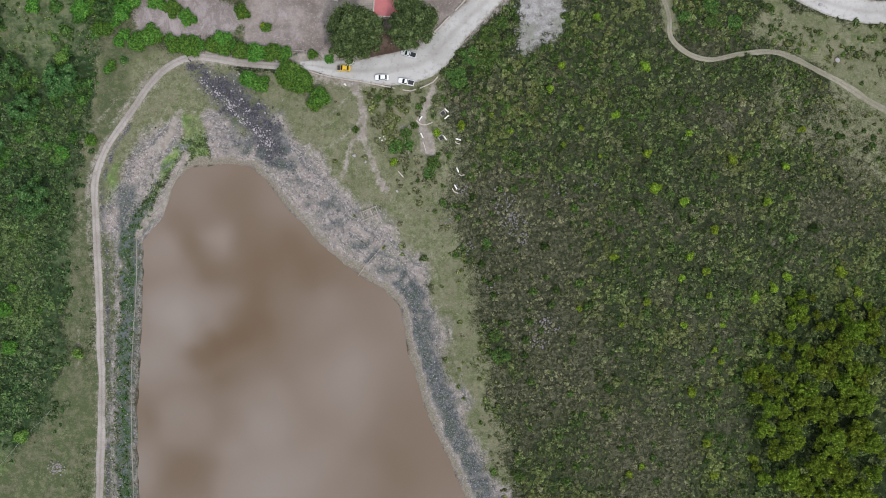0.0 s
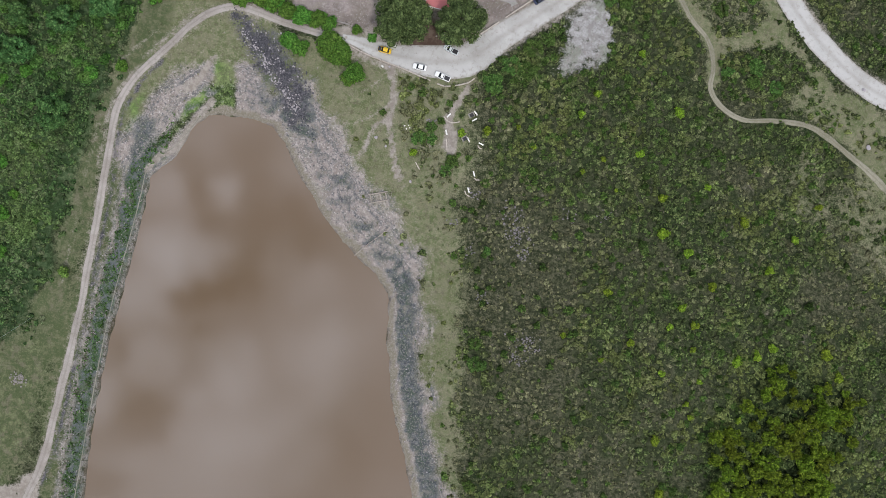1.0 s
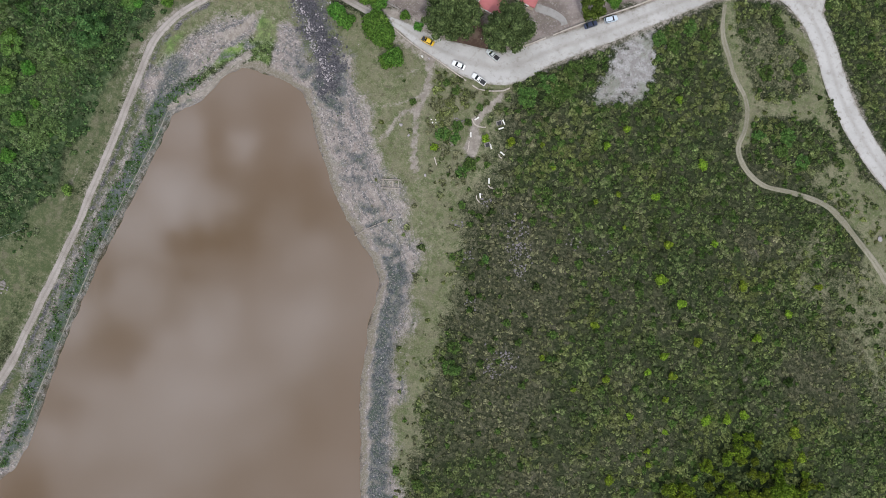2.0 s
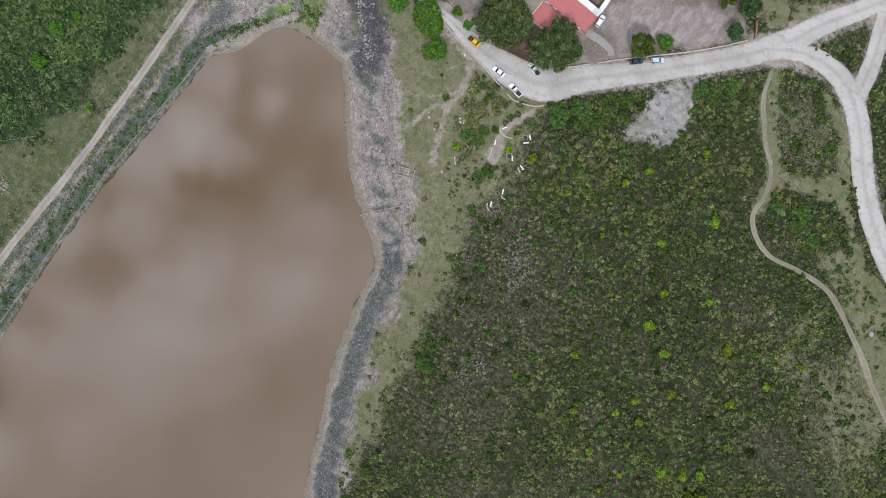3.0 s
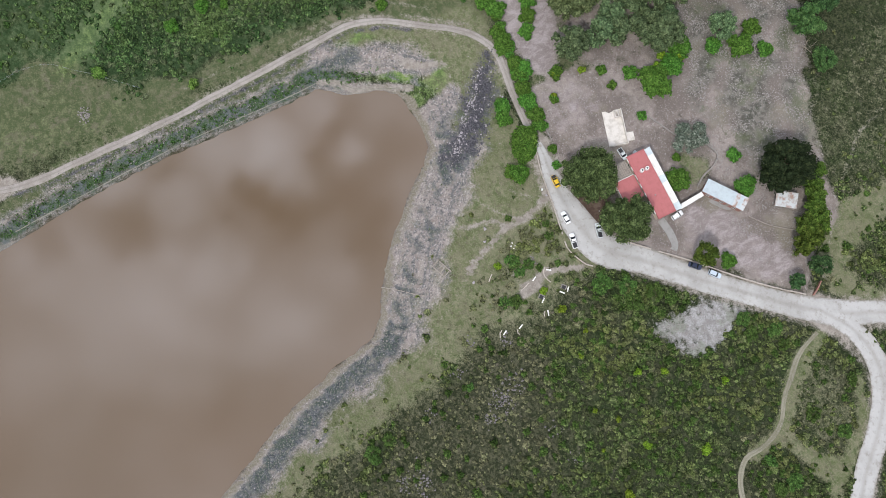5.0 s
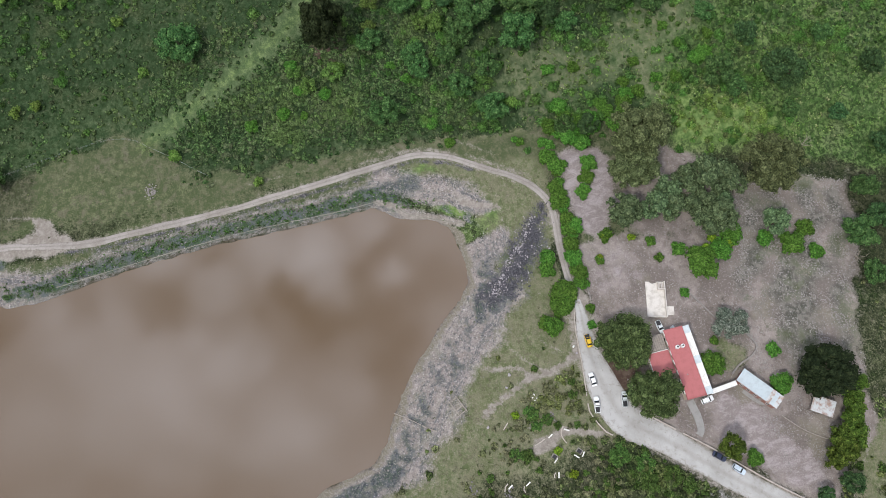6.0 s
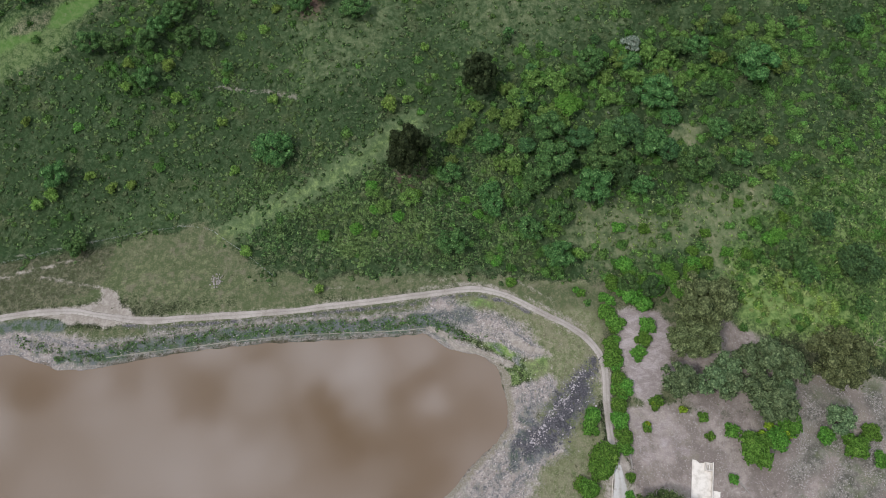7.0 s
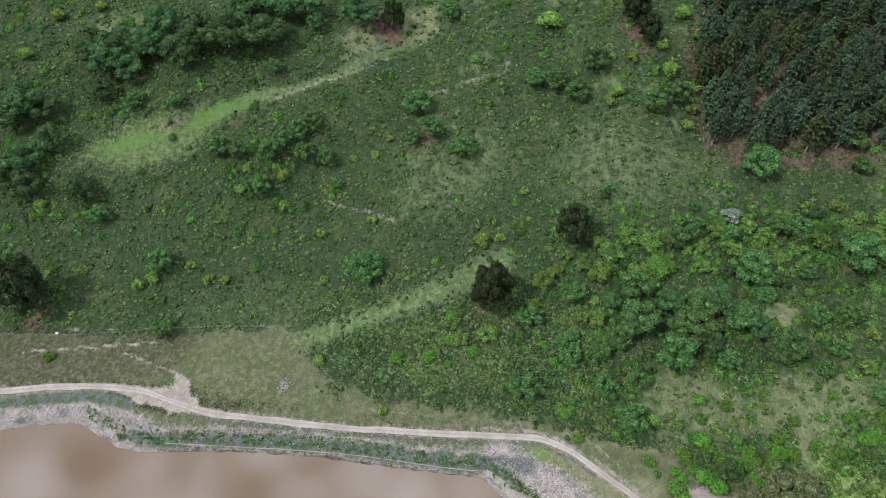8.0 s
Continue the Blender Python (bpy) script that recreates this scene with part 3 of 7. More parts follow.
RIBBON = [(-240.3, -107.6), (-243.9, -93.3), (-249.0, -79.3), (-256.1, -65.3), (-266.0, -51.8), (-273.1, -40.2)]
# ground under the grove, darkened in colour to stand for tree shade
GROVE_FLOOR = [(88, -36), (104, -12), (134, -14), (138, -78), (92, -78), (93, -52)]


def open_grass(x, y):
    """How much of the western hill is open grass, and how much of that is dry."""
    spread_out = 0.24 * ease(-0.5, 0.9, wave(x, y, 48, 61)) + 0.5 * ease(0.25, 0.9, 0.65 * wave(x, y, 21, 62) + 0.5 * wave(x, y, 8, 63))
    spread_out = spread_out * (0.55 + 0.45 * ease(-190, -215, x)) * (0.35 + 0.65 * ease(-90, -30, y + 0.3 * (x + 150)))
    bare, dryness = spread_out, 0.6 * spread_out
    for ring, soft, k, d in OPEN_GRASS:
        p = patch(x, y, ring, soft) * k * (0.85 + 0.35 * wave(x, y, 7, 64))
        bare, dryness = np.maximum(bare, p), np.maximum(dryness, p * d)
    s = np.maximum(strip(x, y, SWATH, 4.6, 3.4), 0.85 * strip(x, y, RIBBON, 2.6, 2.6))
    return np.clip(np.maximum(bare, s), 0, 1), np.clip(dryness * (1 - 0.7 * s), 0, 1)


FIELD = [(21.6, 156.0), (17, 140.0), (18.5, 128.0), (26.8, 119.6), (38.3, 114.6), (45.4, 120.3), (53.3, 132.8), (49.1, 132.3), (41.8, 122.9), (34.5, 121.5), (29.3, 128.3), (27.4, 138.2), (29.9, 146.9)]
SIDE_VERGE = [(65.1, 110.4), (79.2, 103.4), (87.9, 91.7), (97.0, 80.8), (108.5, 73.6), (121.8, 69.3), (118.7, 64.9), (100.5, 73.9), (93.3, 81.4), (85.8, 82.5), (77.8, 79.7), (69.6, 76.8), (66.6, 81.4),
              (75.9, 83.1), (83.2, 90.8), (77.2, 100.4), (65.1, 107.2)]
SIDE_BAND = [(49.5, 104.4), (51.6, 96.5), (57.1, 89.1), (65.1, 82.4), (69.2, 76.1), (70, 68)]
DARK_CLUMP = [(71.3, 67.0), (72.3, 79.2), (80.1, 80.1), (88.5, 77.3), (94.8, 71.5), (87.1, 66.3), (78.2, 62.1)]
DRY_CLUMP = [(53.0, 95.5), (53.1, 101.9), (63.6, 105.0), (76.7, 99.7), (80.4, 92.8), (75.5, 85.5), (65.2, 85.6)]
WEST_YARD = [(-60, 63), (-44, 62.5), (-42, 72), (-45, 82), (-56, 80), (-61, 72)]
PALE_YARD = [(-6.0, 89.9), (1.6, 99.7), (10.7, 101.9), (22.9, 110.6), (32.0, 108.3), (26.9, 99.1), (16.2, 89.4), (8.2, 82.2), (-0.6, 85.1)]
# lime herbs, coloured lighter to imitate the sun falling on them
HERBS = [(-101, 108), (-110, 112), (-104, 130), (-91, 140), (-80, 147), (-75, 138), (-80, 122), (-84, 108), (-90, 104)]
NORTH_EAST = [(95, 73), (116, 70), (150, 66), (150, 36), (124, 49), (114, 57), (105, 62), (95, 64)]
NORTH_EAST_LOW = [(121, 54), (146, 40), (146, 10), (123, 24), (113, 36)]
NORTH_EAST_MID = [(96, 56), (107, 57), (113, 45), (113, 26), (100, 29), (96, 42)]
RUBBLE = [(-58, 100), (-66, 124), (-66, 140), (-58, 158), (-38, 152), (-14, 139), (2, 134), (-2, 112), (-20, 110), (-40, 106)]
BACK_YARD = [(-68, 79), (-84, 86), (-88, 104), (-78, 116), (-66, 124), (-54, 100), (-57, 84)]
LAWN_CORE = [(-208.4, -167.0), (-216.1, -152.3), (-221.3, -134.0), (-230.0, -127.1), (-237.1, -116.6), (-241.2, -105.3), (-237.5, -107.0), (-229.3, -117.3), (-218.8, -128.7), (-212.1, -144.0), (-207.4, -157.5)]
DRY_PATCH = [(-20, 96), (-14, 104), (-11, 100), (-9, 94), (-12, 91), (-18, 92)]
GREEN_HEAD = [(-80.5, 42.4), (-74.7, 43.0), (-71.4, 25.5), (-82.3, 24.5), (-79.2, 29.4), (-84.8, 26.1), (-88.2, 22.9), (-86.7, 27.7), (-83.1, 32.0), (-80.5, 36.0)]
COVE_GREEN = [(-97.5, 9.0), (-95.5, 11.5), (-90.8, 15.5), (-87.3, 21.5), (-85.0, 27.0)]
SIDE_GREEN = [(-81, 42), (-79, 40), (-84, 30), (-90, 20), (-93, 20), (-88, 31)]


def picnic(x, y):
    """The trodden picnic ground, where shrubs stand in clumps."""
    return np.exp(-((x - 0) / 14) ** 2 - ((y - 29) / 17) ** 2)


def ground_masks(x, y):
    d = ring_gap(x, y, LAKE) + wave(x, y, 9, 21) * 0.8
    edge_gap, edge_side = line_gap(x, y, SCRUB_EDGE)
    e = np.where(edge_side < 0, edge_gap, -edge_gap) + wave(x, y, 14, 22) * 1.5
    gap, side = line_gap(x, y, FOOT)
    west = np.where(side > 0, gap, -gap) + wave(x, y, 20, 23) * 2
    east_bank = ease(-93, -88, x) * ease(60, 52, y)
    north_west = ease(-62, -70, x) * ease(0, 10, y) * ease(-110, -104, x) * ease(64, 58, y)
    bank_w = ease(9.5, 7, d) * ease(-88, -91, x)
    masks = {}
    bare_hill, dry_hill = open_grass(x, y)
    masks["hill"] = ease(-3, 6, west)
    verge = ease(-9, -5, west) * ease(3, -1, west) * ease(-150, -100, y) * ease(66, 58, y)
    masks["pale_grass"] = np.clip(east_bank * ease(-7, 6, e) * ease(6, 12, d) * ease(58, 52, y) + north_west * ease(12, 18, d) + patch(x, y, [(a * 1.0 + 1, b) for a, b in LAWN], 12) * 0.55
                                  + 0.95 * patch(x, y, SIDE_VERGE, 1.6) + 0.9 * strip(x, y, SIDE_BAND, 2.4, 1.8) + 0.45 * patch(x, y, DRY_CLUMP, 3)
                                  + patch(x, y, [(112, 60), (124, 52), (134, 44), (140, 60), (130, 68)], 4) * 0.7
                                  + patch(x, y, FIELD, 2.5) * 0.95 + 0.34 * ease(108, 118, y) * ease(64, 56, x) * ease(-20, 0, x + 0.4 * (y - 120))
                                  + patch(x, y, SUNNY, 5) * 0.3 + 0.5 * picnic(x, y) + 0.9 * patch(x, y, NORTH_EAST, 4) + 0.62 * patch(x, y, NORTH_EAST_LOW, 7) + 0.5 * patch(x, y, NORTH_EAST_MID, 6)
                                  + patch(x, y, DRY_PATCH, 2) + patch(x, y, [(-109, 16), (-105, 33), (-95, 49), (-86, 60), (-92, 63), (-104, 52), (-112, 30)], 3) * 0.85, 0, 1)
    masks["turf"] = np.clip(patch(x, y, MEADOW, 9) * 0.9 + 0.75 * verge + 0.75 * ease(5.0, 8, d) * ease(15, 12, d) * ease(-88, -91, x) * ease(30, 20, y) + 0.62 * patch(x, y, [(-112, 60), (-104, 96), (-88, 116), (-76, 118), (-50, 100), (-50, 64), (-80, 60)], 4) + 0.42 * patch(x, y, [(-126, -175), (-132, -134), (-125, -107), (-115, -109), (-113, -137), (-108, -166)], 5) + 0.45 * bare_hill * ease(14, 2, west) * ease(-6, 0, west) + 0.7 * ease(-14, -8, west) * ease(2, -4, west) * ease(-30, -60, y), 0, 1)
    # the HERBS term brightens the grass as if sunlit
    masks["fresh_grass"] = np.clip(0.5 * patch(x, y, GREEN_HEAD, 1.6) + 0.36 * strip(x, y, COVE_GREEN, 1.6, 1.4) + 0.5 * patch(x, y, SIDE_GREEN, 2) + patch(x, y, HERBS, 9) * 0.9 + patch(x, y, [(-104, 24), (-100, 26), (-99, 14), (-103, 8)], 2) * 0.7
                                   + strip(x, y, [(-60, 61), (-45, 58.5), (-36, 58)], 1.2) + strip(x, y, SWATH, 3.0, 3.5) * 0.42 + strip(x, y, RIBBON, 1.5, 3.0) * 0.4
                                   + 0.2 * patch(x, y, MEADOW, 8), 0, 1)
    masks["lawn"] = np.maximum(patch(x, y, LAWN_CORE, 4.5) * (1.0 + 0.2 * wave(x, y, 15, 92)) + 0.4 * patch(x, y, [(-226, -128), (-237, -117), (-243, -103), (-236, -107), (-226, -120)], 3), 0.5 * patch(x, y, LAWN, 6)) - 0.9 * patch(x, y, LAWN_BARE, 2.5)
    rough = 0.5 + 0.5 * wave(x, y, 17, 24)
    wide = 11 + 6 * ease(-15, 5, y) * ease(-62, -50, x) + 3 * wave(x, y, 25, 25)
    cove = ease(-100, -116, y) * ease(-88, -91, x) * ease(-118, -112, x)
    masks["shore"] = np.clip(cove * ease(15, 8, d) * 0.7 + ease(wide + 6, wide - 5, d) * ease(-91, -86, x) + bank_w * 0.52 + 0.22 * ease(6, 8, d) * ease(13, 9, d) * ease(-88, -91, x) * ease(20, 8, y) + north_west * ease(20, 12, d) * 0.85
                             + ease(-6, -2, west) * ease(-100, -120, y) * ease(14, 6, d), 0, 1) * ease(-1.5, 0.2, d) * (1 - 0.95 * patch(x, y, GREEN_HEAD, 1.6)) * (1 - 0.8 * strip(x, y, COVE_GREEN, 1.6, 1.4))
    masks["algae"] = np.clip(ease(2.4, 4.5, d) * ease(wide, wide - 6, d) * (0.25 + 0.6 * rough) * ease(-91, -86, x) * ease(0.5, -0.3, wave(x, y, 7, 26))
                             + ease(0.8, 1.8, d) * ease(7.2, 5.6, d) * ease(-88, -91, x) * ease(10, 3, y) * (0.35 + 0.35 * wave(x, y, 10, 38))
                             + 0.85 * ease(1.8, 3.2, d) * ease(12.0, 6.0, d) * ease(0, -18, y) * ease(-91, -86, x) * (0.85 + 0.3 * wave(x, y, 5, 67) + 0.2 * wave(x, y, 17, 68)) + patch(x, y, [(-101, 20), (-95, 20), (-93, 6), (-101, -4)], 2) * 0.8 + patch(x, y, [(-79, 54), (-62, 56), (-46, 34), (-48, 24), (-62, 27), (-68, 30), (-69, 40)], 4) * (0.45 + 0.3 * wave(x, y, 6, 29)), 0, 1)
    masks["reed"] = (0.45 * ease(0.2, 0.6, d) + 0.55 * ease(1.4, 2.4, d)) * ease(8.0, 5.4, d) * ease(-88, -91, x) * ease(22, 8, y) * (0.75 + 0.35 * wave(x, y, 8, 39)) * ease(-135, -112, y) + 0.9 * strip(x, y, [(-103.9, -180), (-103.9, -164.1), (-107.1, -149.3), (-109.5, -134.1), (-107.6, -119.1)], 2.2, 1.6)
    masks["lush"] = lush(x, y)
    masks["rim"] = ease(2.6, 1.6, d) * ease(-0.4, 0.3, d) * ease(-91, -85, x) * 0.9 + ease(1.3, 0.7, d) * ease(-0.2, 0.3, d) * ease(-88, -91, x) * 0.4
    # last strip paints the shadowed, eroded bank edge beside the track
    masks["rock_and_bank_shade"] = np.clip(0.42 * strip(x, y, [(-97.4, -180), (-97.4, -161.4), (-100.8, -143.0), (-102.9, -123.5), (-99.0, -109.8)], 2.6, 2.5) + patch(x, y, ROCK_HEAP, 4) * (0.85 + 0.5 * wave(x, y, 5, 30)) + 0.34 * patch(x, y, HEAP_FOOT, 4) * (0.8 + 0.5 * wave(x, y, 4, 103)) + strip(x, y, [(a + 2.3, b) for a, b in WEST_LINE[7:19]], 0.7, 0.9) * (0.75 + 0.35 * wave(x, y, 5, 101)), 0, 1)
    masks["yard"] = np.clip(patch(x, y, YARD, 2.5) + 0.85 * patch(x, y, BACK_YARD, 4) + patch(x, y, CORRAL, 2.5) - patch(x, y, DRY_PATCH, 2) * 0.8 - 0.25 * ease(0.3, 0.9, wave(x, y, 18, 36)), 0, 1)
    masks["pale_yard"] = np.clip(patch(x, y, PALE_YARD, 4) * (0.8 + 0.3 * wave(x, y, 9, 94)) + 0.8 * patch(x, y, CORRAL, 2.5) + 0.55 * patch(x, y, WEST_YARD, 4) * (0.8 + 0.4 * wave(x, y, 8, 99)), 0, 1)
    masks["rough_turf"] = patch(x, y, [(-129, -300), (-129.1, -176.4), (-134.2, -135.5), (-137.7, -104.0), (-125.5, -104.8), (-119.4, -109.0), (-114.2, -127.4), (-109.7, -166.5), (-112, -300)], 3) * 0.85
    masks["gravel"] = patch(x, y, GRAVEL, 5.0) - 0.40 * ease(0.15, 0.7, wave(x, y, 5, 104)) - 0.05 + 0.4 * patch(x, y, [(31, 90), (37, 80), (38, 70), (34, 68), (30, 80)], 3)
    masks["soil"] = np.clip(sum(0.6 * strip(x, y, line, half, 2.2) for line, half in zip(ROADS, (2.2, 5.6, 4.0, 3.6))) + 0.5 * strip(x, y, WEST_LINE, 2.0, 2.0) + patch(x, y, [(-114, -128), (-113, -116), (-115, -108), (-120, -105), (-117, -101), (-109, -95), (-106, -102), (-108, -116)], 2) * 0.85
                            + 0.45 * strip(x, y, [(-7, 39), (-6, 35)], 1.2, 1.5)
                            + sum(k * strip(x, y, line, half, 1.0) for line, half, k in TRAILS), 0, 1)
    # the first two round spots only turn ground by the house trees dark brown
    masks["litter"] = np.clip(patch(x, y, [(-262, 74), (-226, 80), (-214, 90), (-211, 128), (-214, 150), (-230, 160), (-300, 170), (-290, 84)], 5) * 0.62
                              + sum(np.exp(-((x - a) ** 2 + (y - b) ** 2) / 40.0) for a, b in ((-19, 63), (-15, 59), (-262, 59), (-274, 54), (-151, 2), (-139, -166), (-276, -49), (-283, -56), (-221, -30))) * 0.9, 0, 1)
    masks["open_hill"], masks["dry_hill"] = bare_hill, dry_hill
    # where sunlight is painted into the hill's green, strongest on the herbs
    masks["sunny_green"] = np.clip(patch(x, y, HERBS, 6) + 0.12 * ease(-215, -150, x) * ease(30, 75, y) + 0.2 * ease(-140, -125, x) * ease(50, 75, y) + 0.35 * ease(-142, -122, x) * ease(92, 112, y), 0, 1)
    masks["rubble"] = patch(x, y, RUBBLE, 8) * (0.62 + 0.35 * wave(x, y, 15, 65))
    # painted shade beneath the grove crowns
    masks["grove_shade"] = patch(x, y, GROVE_FLOOR, 6) * 0.9
    masks["bank"] = np.clip(d, -2, 40)
    masks["wet"] = ease(0.5, -0.3, d)
    return masks


TRAILS = [([(34.5, 115.1), (21.9, 125.1), (9.3, 138.6), (0.5, 148.1), (-2.9, 159.5)], 0.7, 0.55), ([(-28.5, 52.3), (-26.0, 47.0), (-24.8, 41.9), (-24.6, 36.5), (-23.8, 32.2), (-21.3, 25.3), (-17.7, 18.1)], 0.75, 1.1), ([(-2.6, 50.5), (-4.7, 45.1), (-6.7, 40.2), (-5.8, 34.3), (-3.9, 29.8)], 0.8, 1.15), ([(-4.8, 35), (-4.2, 30)], 1.7, 1.1), ([(-24.8, 35.5), (-28.7, 32.3), (-29.6, 27), (-31, 22)], 0.7, 0.9),
          ([(-24, 41), (-30, 35), (-36, 31), (-40, 28)], 0.5, 0.55), ([(-239, -97), (-249, -79), (-257, -58), (-266, -46)], 1.4, 0.42), 
          ([(-95.5, 3.7), (-92.8, 9), (-88.1, 12.5), (-84.6, 19.6), (-82.3, 24.9), (-79.9, 30.1)], 1.0, 0.95), ([(-98, 8), (-92, 22), (-86, 34), (-80, 42)], 1.4, 0.4), ([(-196, -71), (-196, -64), (-192, -49), (-185, -37)], 0.8, 0.6), ([(-246, -35), (-247, -24), (-252, -14), (-253, 1), (-258, 3)], 1.6, 0.4), ([(-123.9, -165.1), (-126.9, -147.4), (-129.5, -133.5), (-132.9, -113.6)], 0.6, 0.75), ([(-126.9, -128.3), (-123.4, -116.6), (-120.6, -107.3), (-116.5, -101.8)], 0.5, 0.75), ([(-132.6, -178.1), (-134.4, -152.8), (-138.7, -115.5), (-143.5, -78.4)], 0.5, 0.5),
          ([(-29, 47), (-33, 43), (-38, 40)], 0.6, 0.5), ([(-20, 20), (-14, 14), (-9, 4), (-2, -8), (2, -24), (5, -40)], 0.7, 0.45), ([(-15, 26), (-11, 30), (-6, 31)], 0.7, 0.5),
          ([(-112, -36), (-113, -20), (-113, 0), (-112, 16)], 0.5, 0.45), ([(-16, 52), (-18, 46), (-24, 43)], 0.5, 0.4)]  # worn trails: line, half width, how bare
TRAILS += [([(-89.8, 33.0), (-87.0, 39.8), (-84.7, 45.9), (-82.2, 50.6)], 0.5, 0.5), ([(-86.5, 31.5), (-83.6, 37.9), (-81.8, 42.7)], 0.7, 0.8), ([(-92.8, 34.0), (-90.5, 39.9), (-87.9, 48.5)], 0.45, 0.5), ([(-102.6, 38.1), (-96.5, 46.6), (-90.3, 55.4)], 0.6, 0.5),
           ([(-110.2, 2.6), (-110.1, 15.1), (-108.7, 25.2), (-104.3, 33.3)], 0.6, 0.55), ([(-109.1, 35.7), (-105.7, 40.1), (-100.8, 46.5)], 0.6, 0.55), ([(-79.7, 43.1), (-79.1, 48.6), (-79.2, 53.8)], 0.4, 0.4)]

WEST_LINE = [(-112, -340), (-109.5, -260), (-108, -210), (-107.5, -185), (-108.2, -165), (-111.5, -147), (-113, -130), (-112.5, -117), (-110, -106), (-107, -92), (-106.3, -75), (-105.7, -45), (-106, -28), (-106.3, -14),
             (-107, 0), (-107.4, 12), (-107, 22), (-104, 31), (-99, 38.5), (-95, 44), (-91, 50), (-86, 55.5), (-79, 59), (-72, 59)]

gx, gy = steps(-300, 150, 1.4, 4000), steps(-225, 195, 1.4, 4000)
X, Y = np.meshgrid(gx, gy)
Z = land(X, Y)
cols, rows = len(gx), len(gy)
index = np.arange(rows * cols).reshape(rows, cols)
quads = np.stack([index[:-1, :-1], index[:-1, 1:], index[1:, 1:], index[1:, :-1]], -1).reshape(-1, 4)
ground_mesh = mesh_of("ground", np.stack([X, Y, Z], -1).reshape(-1, 3), quads, GROUND, True)
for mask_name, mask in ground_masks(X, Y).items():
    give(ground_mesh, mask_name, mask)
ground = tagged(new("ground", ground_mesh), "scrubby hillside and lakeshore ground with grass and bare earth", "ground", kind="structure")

# the lake
ring = np.array(LAKE, float)
lake_bm = bmesh.new()
outer = []
TURN = 1.0 if np.sum(ring[:, 0] * np.roll(ring[:, 1], -1) - np.roll(ring[:, 0], -1) * ring[:, 1]) < 0 else -1.0  # which way the shore runs round
for (ax, ay), (bx, by), (cx, cy) in zip(np.roll(ring, 1, 0), ring, np.roll(ring, -1, 0)):
    t = Vector((cx - ax, cy - ay)).normalized()
    outer.append(lake_bm.verts.new((bx - t.y * 3.0 * TURN, by + t.x * 3.0 * TURN, 0)))
lake_bm.faces.new(outer)
bmesh.ops.triangulate(lake_bm, faces=lake_bm.faces)
lake = tagged(part("lake_water", lake_bm, WATER, None), "muddy brown lake with the cloudy sky reflected in it", "lake", kind="structure")


# ---- roads and paths ----


def smooth_line(pts, gap=1.5):
    """A flowing line through points of any number of values, at even steps."""
    pts = [np.array(p, float) for p in pts]
    pts = [2 * pts[0] - pts[1], *pts, 2 * pts[-1] - pts[-2]]
    made = []
    for a, b, c, d in zip(pts, pts[1:], pts[2:], pts[3:]):
        n = max(2, int(np.linalg.norm((c - b)[:2]) / gap))
        for k in np.arange(n) / n:
            made.append(0.5 * (2 * b + (c - a) * k + (2 * a - 5 * b + 4 * c - d) * k ** 2 + (3 * b - a - 3 * c + d) * k ** 3))
    return np.array(made + [pts[-2]])


def road_strip(name, label, material, pts, lift, seed, ragged=0.25, across=9):
    line = smooth_line(pts)
    xy, wide = line[:, :2], line[:, 2]
    t = np.gradient(xy, axis=0)
    t /= np.linalg.norm(t, axis=1)[:, None]
    normal = np.stack([-t[:, 1], t[:, 0]], 1)
    k = np.linspace(-1, 1, across)
    rng = np.random.RandomState(seed)
    left = 1 + ragged * np.convolve(rng.uniform(-1, 1, len(line) + 6), np.array([1, 2, 3, 4, 3, 2, 1]) / 10, "valid")
    right = 1 + ragged * np.convolve(rng.uniform(-1, 1, len(line) + 6), np.array([1, 2, 3, 4, 3, 2, 1]) / 10, "valid")
    reach = np.where(k[None, :] < 0, right[:, None], left[:, None]) * k[None, :] * wide[:, None] / 2
    p = xy[:, None, :] + reach[:, :, None] * normal[:, None, :]
    z = land(p[..., 0], p[..., 1]) + lift - 0.10 * np.abs(k)[None, :] ** 6
    n, m = p.shape[:2]
    idx = np.arange(n * m).reshape(n, m)
    faces = np.stack([idx[:-1, :-1], idx[1:, :-1], idx[1:, 1:], idx[:-1, 1:]], -1).reshape(-1, 4)
    me = mesh_of(name, np.dstack([p, z]).reshape(-1, 3), faces[:, ::-1] , material, True)
    give(me, "side", np.tile(np.abs(k), n))
    return tagged(new(name, me), label, "road" if "road" in name or "track" in name else "path", kind="structure")


road_strip("lakeside_track", "narrow pinkish dirt track along the lake", TRACK_DIRT, [(x, y, 2.3) for x, y in WEST_LINE + [(-63, 57.6), (-50, 56.5), (-40, 56.6)]], 0.13, 11, 0.3)
road_strip("road", "wide pale dirt road with parked cars", ROAD_DIRT,
           [(-44, 56.6, 2.4), (-40, 56.6, 3.2), (-34, 55.6, 5), (-27, 54.9, 6.5), (-20, 55, 9), (-12, 56, 11), (-4, 59, 10.5), (4, 67.5, 8.5),
            (15, 78, 7.5), (27, 90.5, 7), (39, 103.5, 7.5), (46, 113, 8.5), (53, 127, 6.5), (63, 143, 6), (90, 190, 6), (160, 300, 6)], 0.16, 12, 0.08)
road_strip("road", "pale dirt side road that bends round the scrub", ROAD_DIRT,
           [(42, 108, 5), (53, 114.5, 6), (64, 115.5, 7), (74, 111.5, 7.2), (84, 102, 7), (93, 92, 7), (104, 83.5, 7), (115, 77, 7), (126, 73.8, 7.2), (138, 73, 7.2), (170, 78, 6), (260, 90, 6)], 0.20, 13, 0.08)
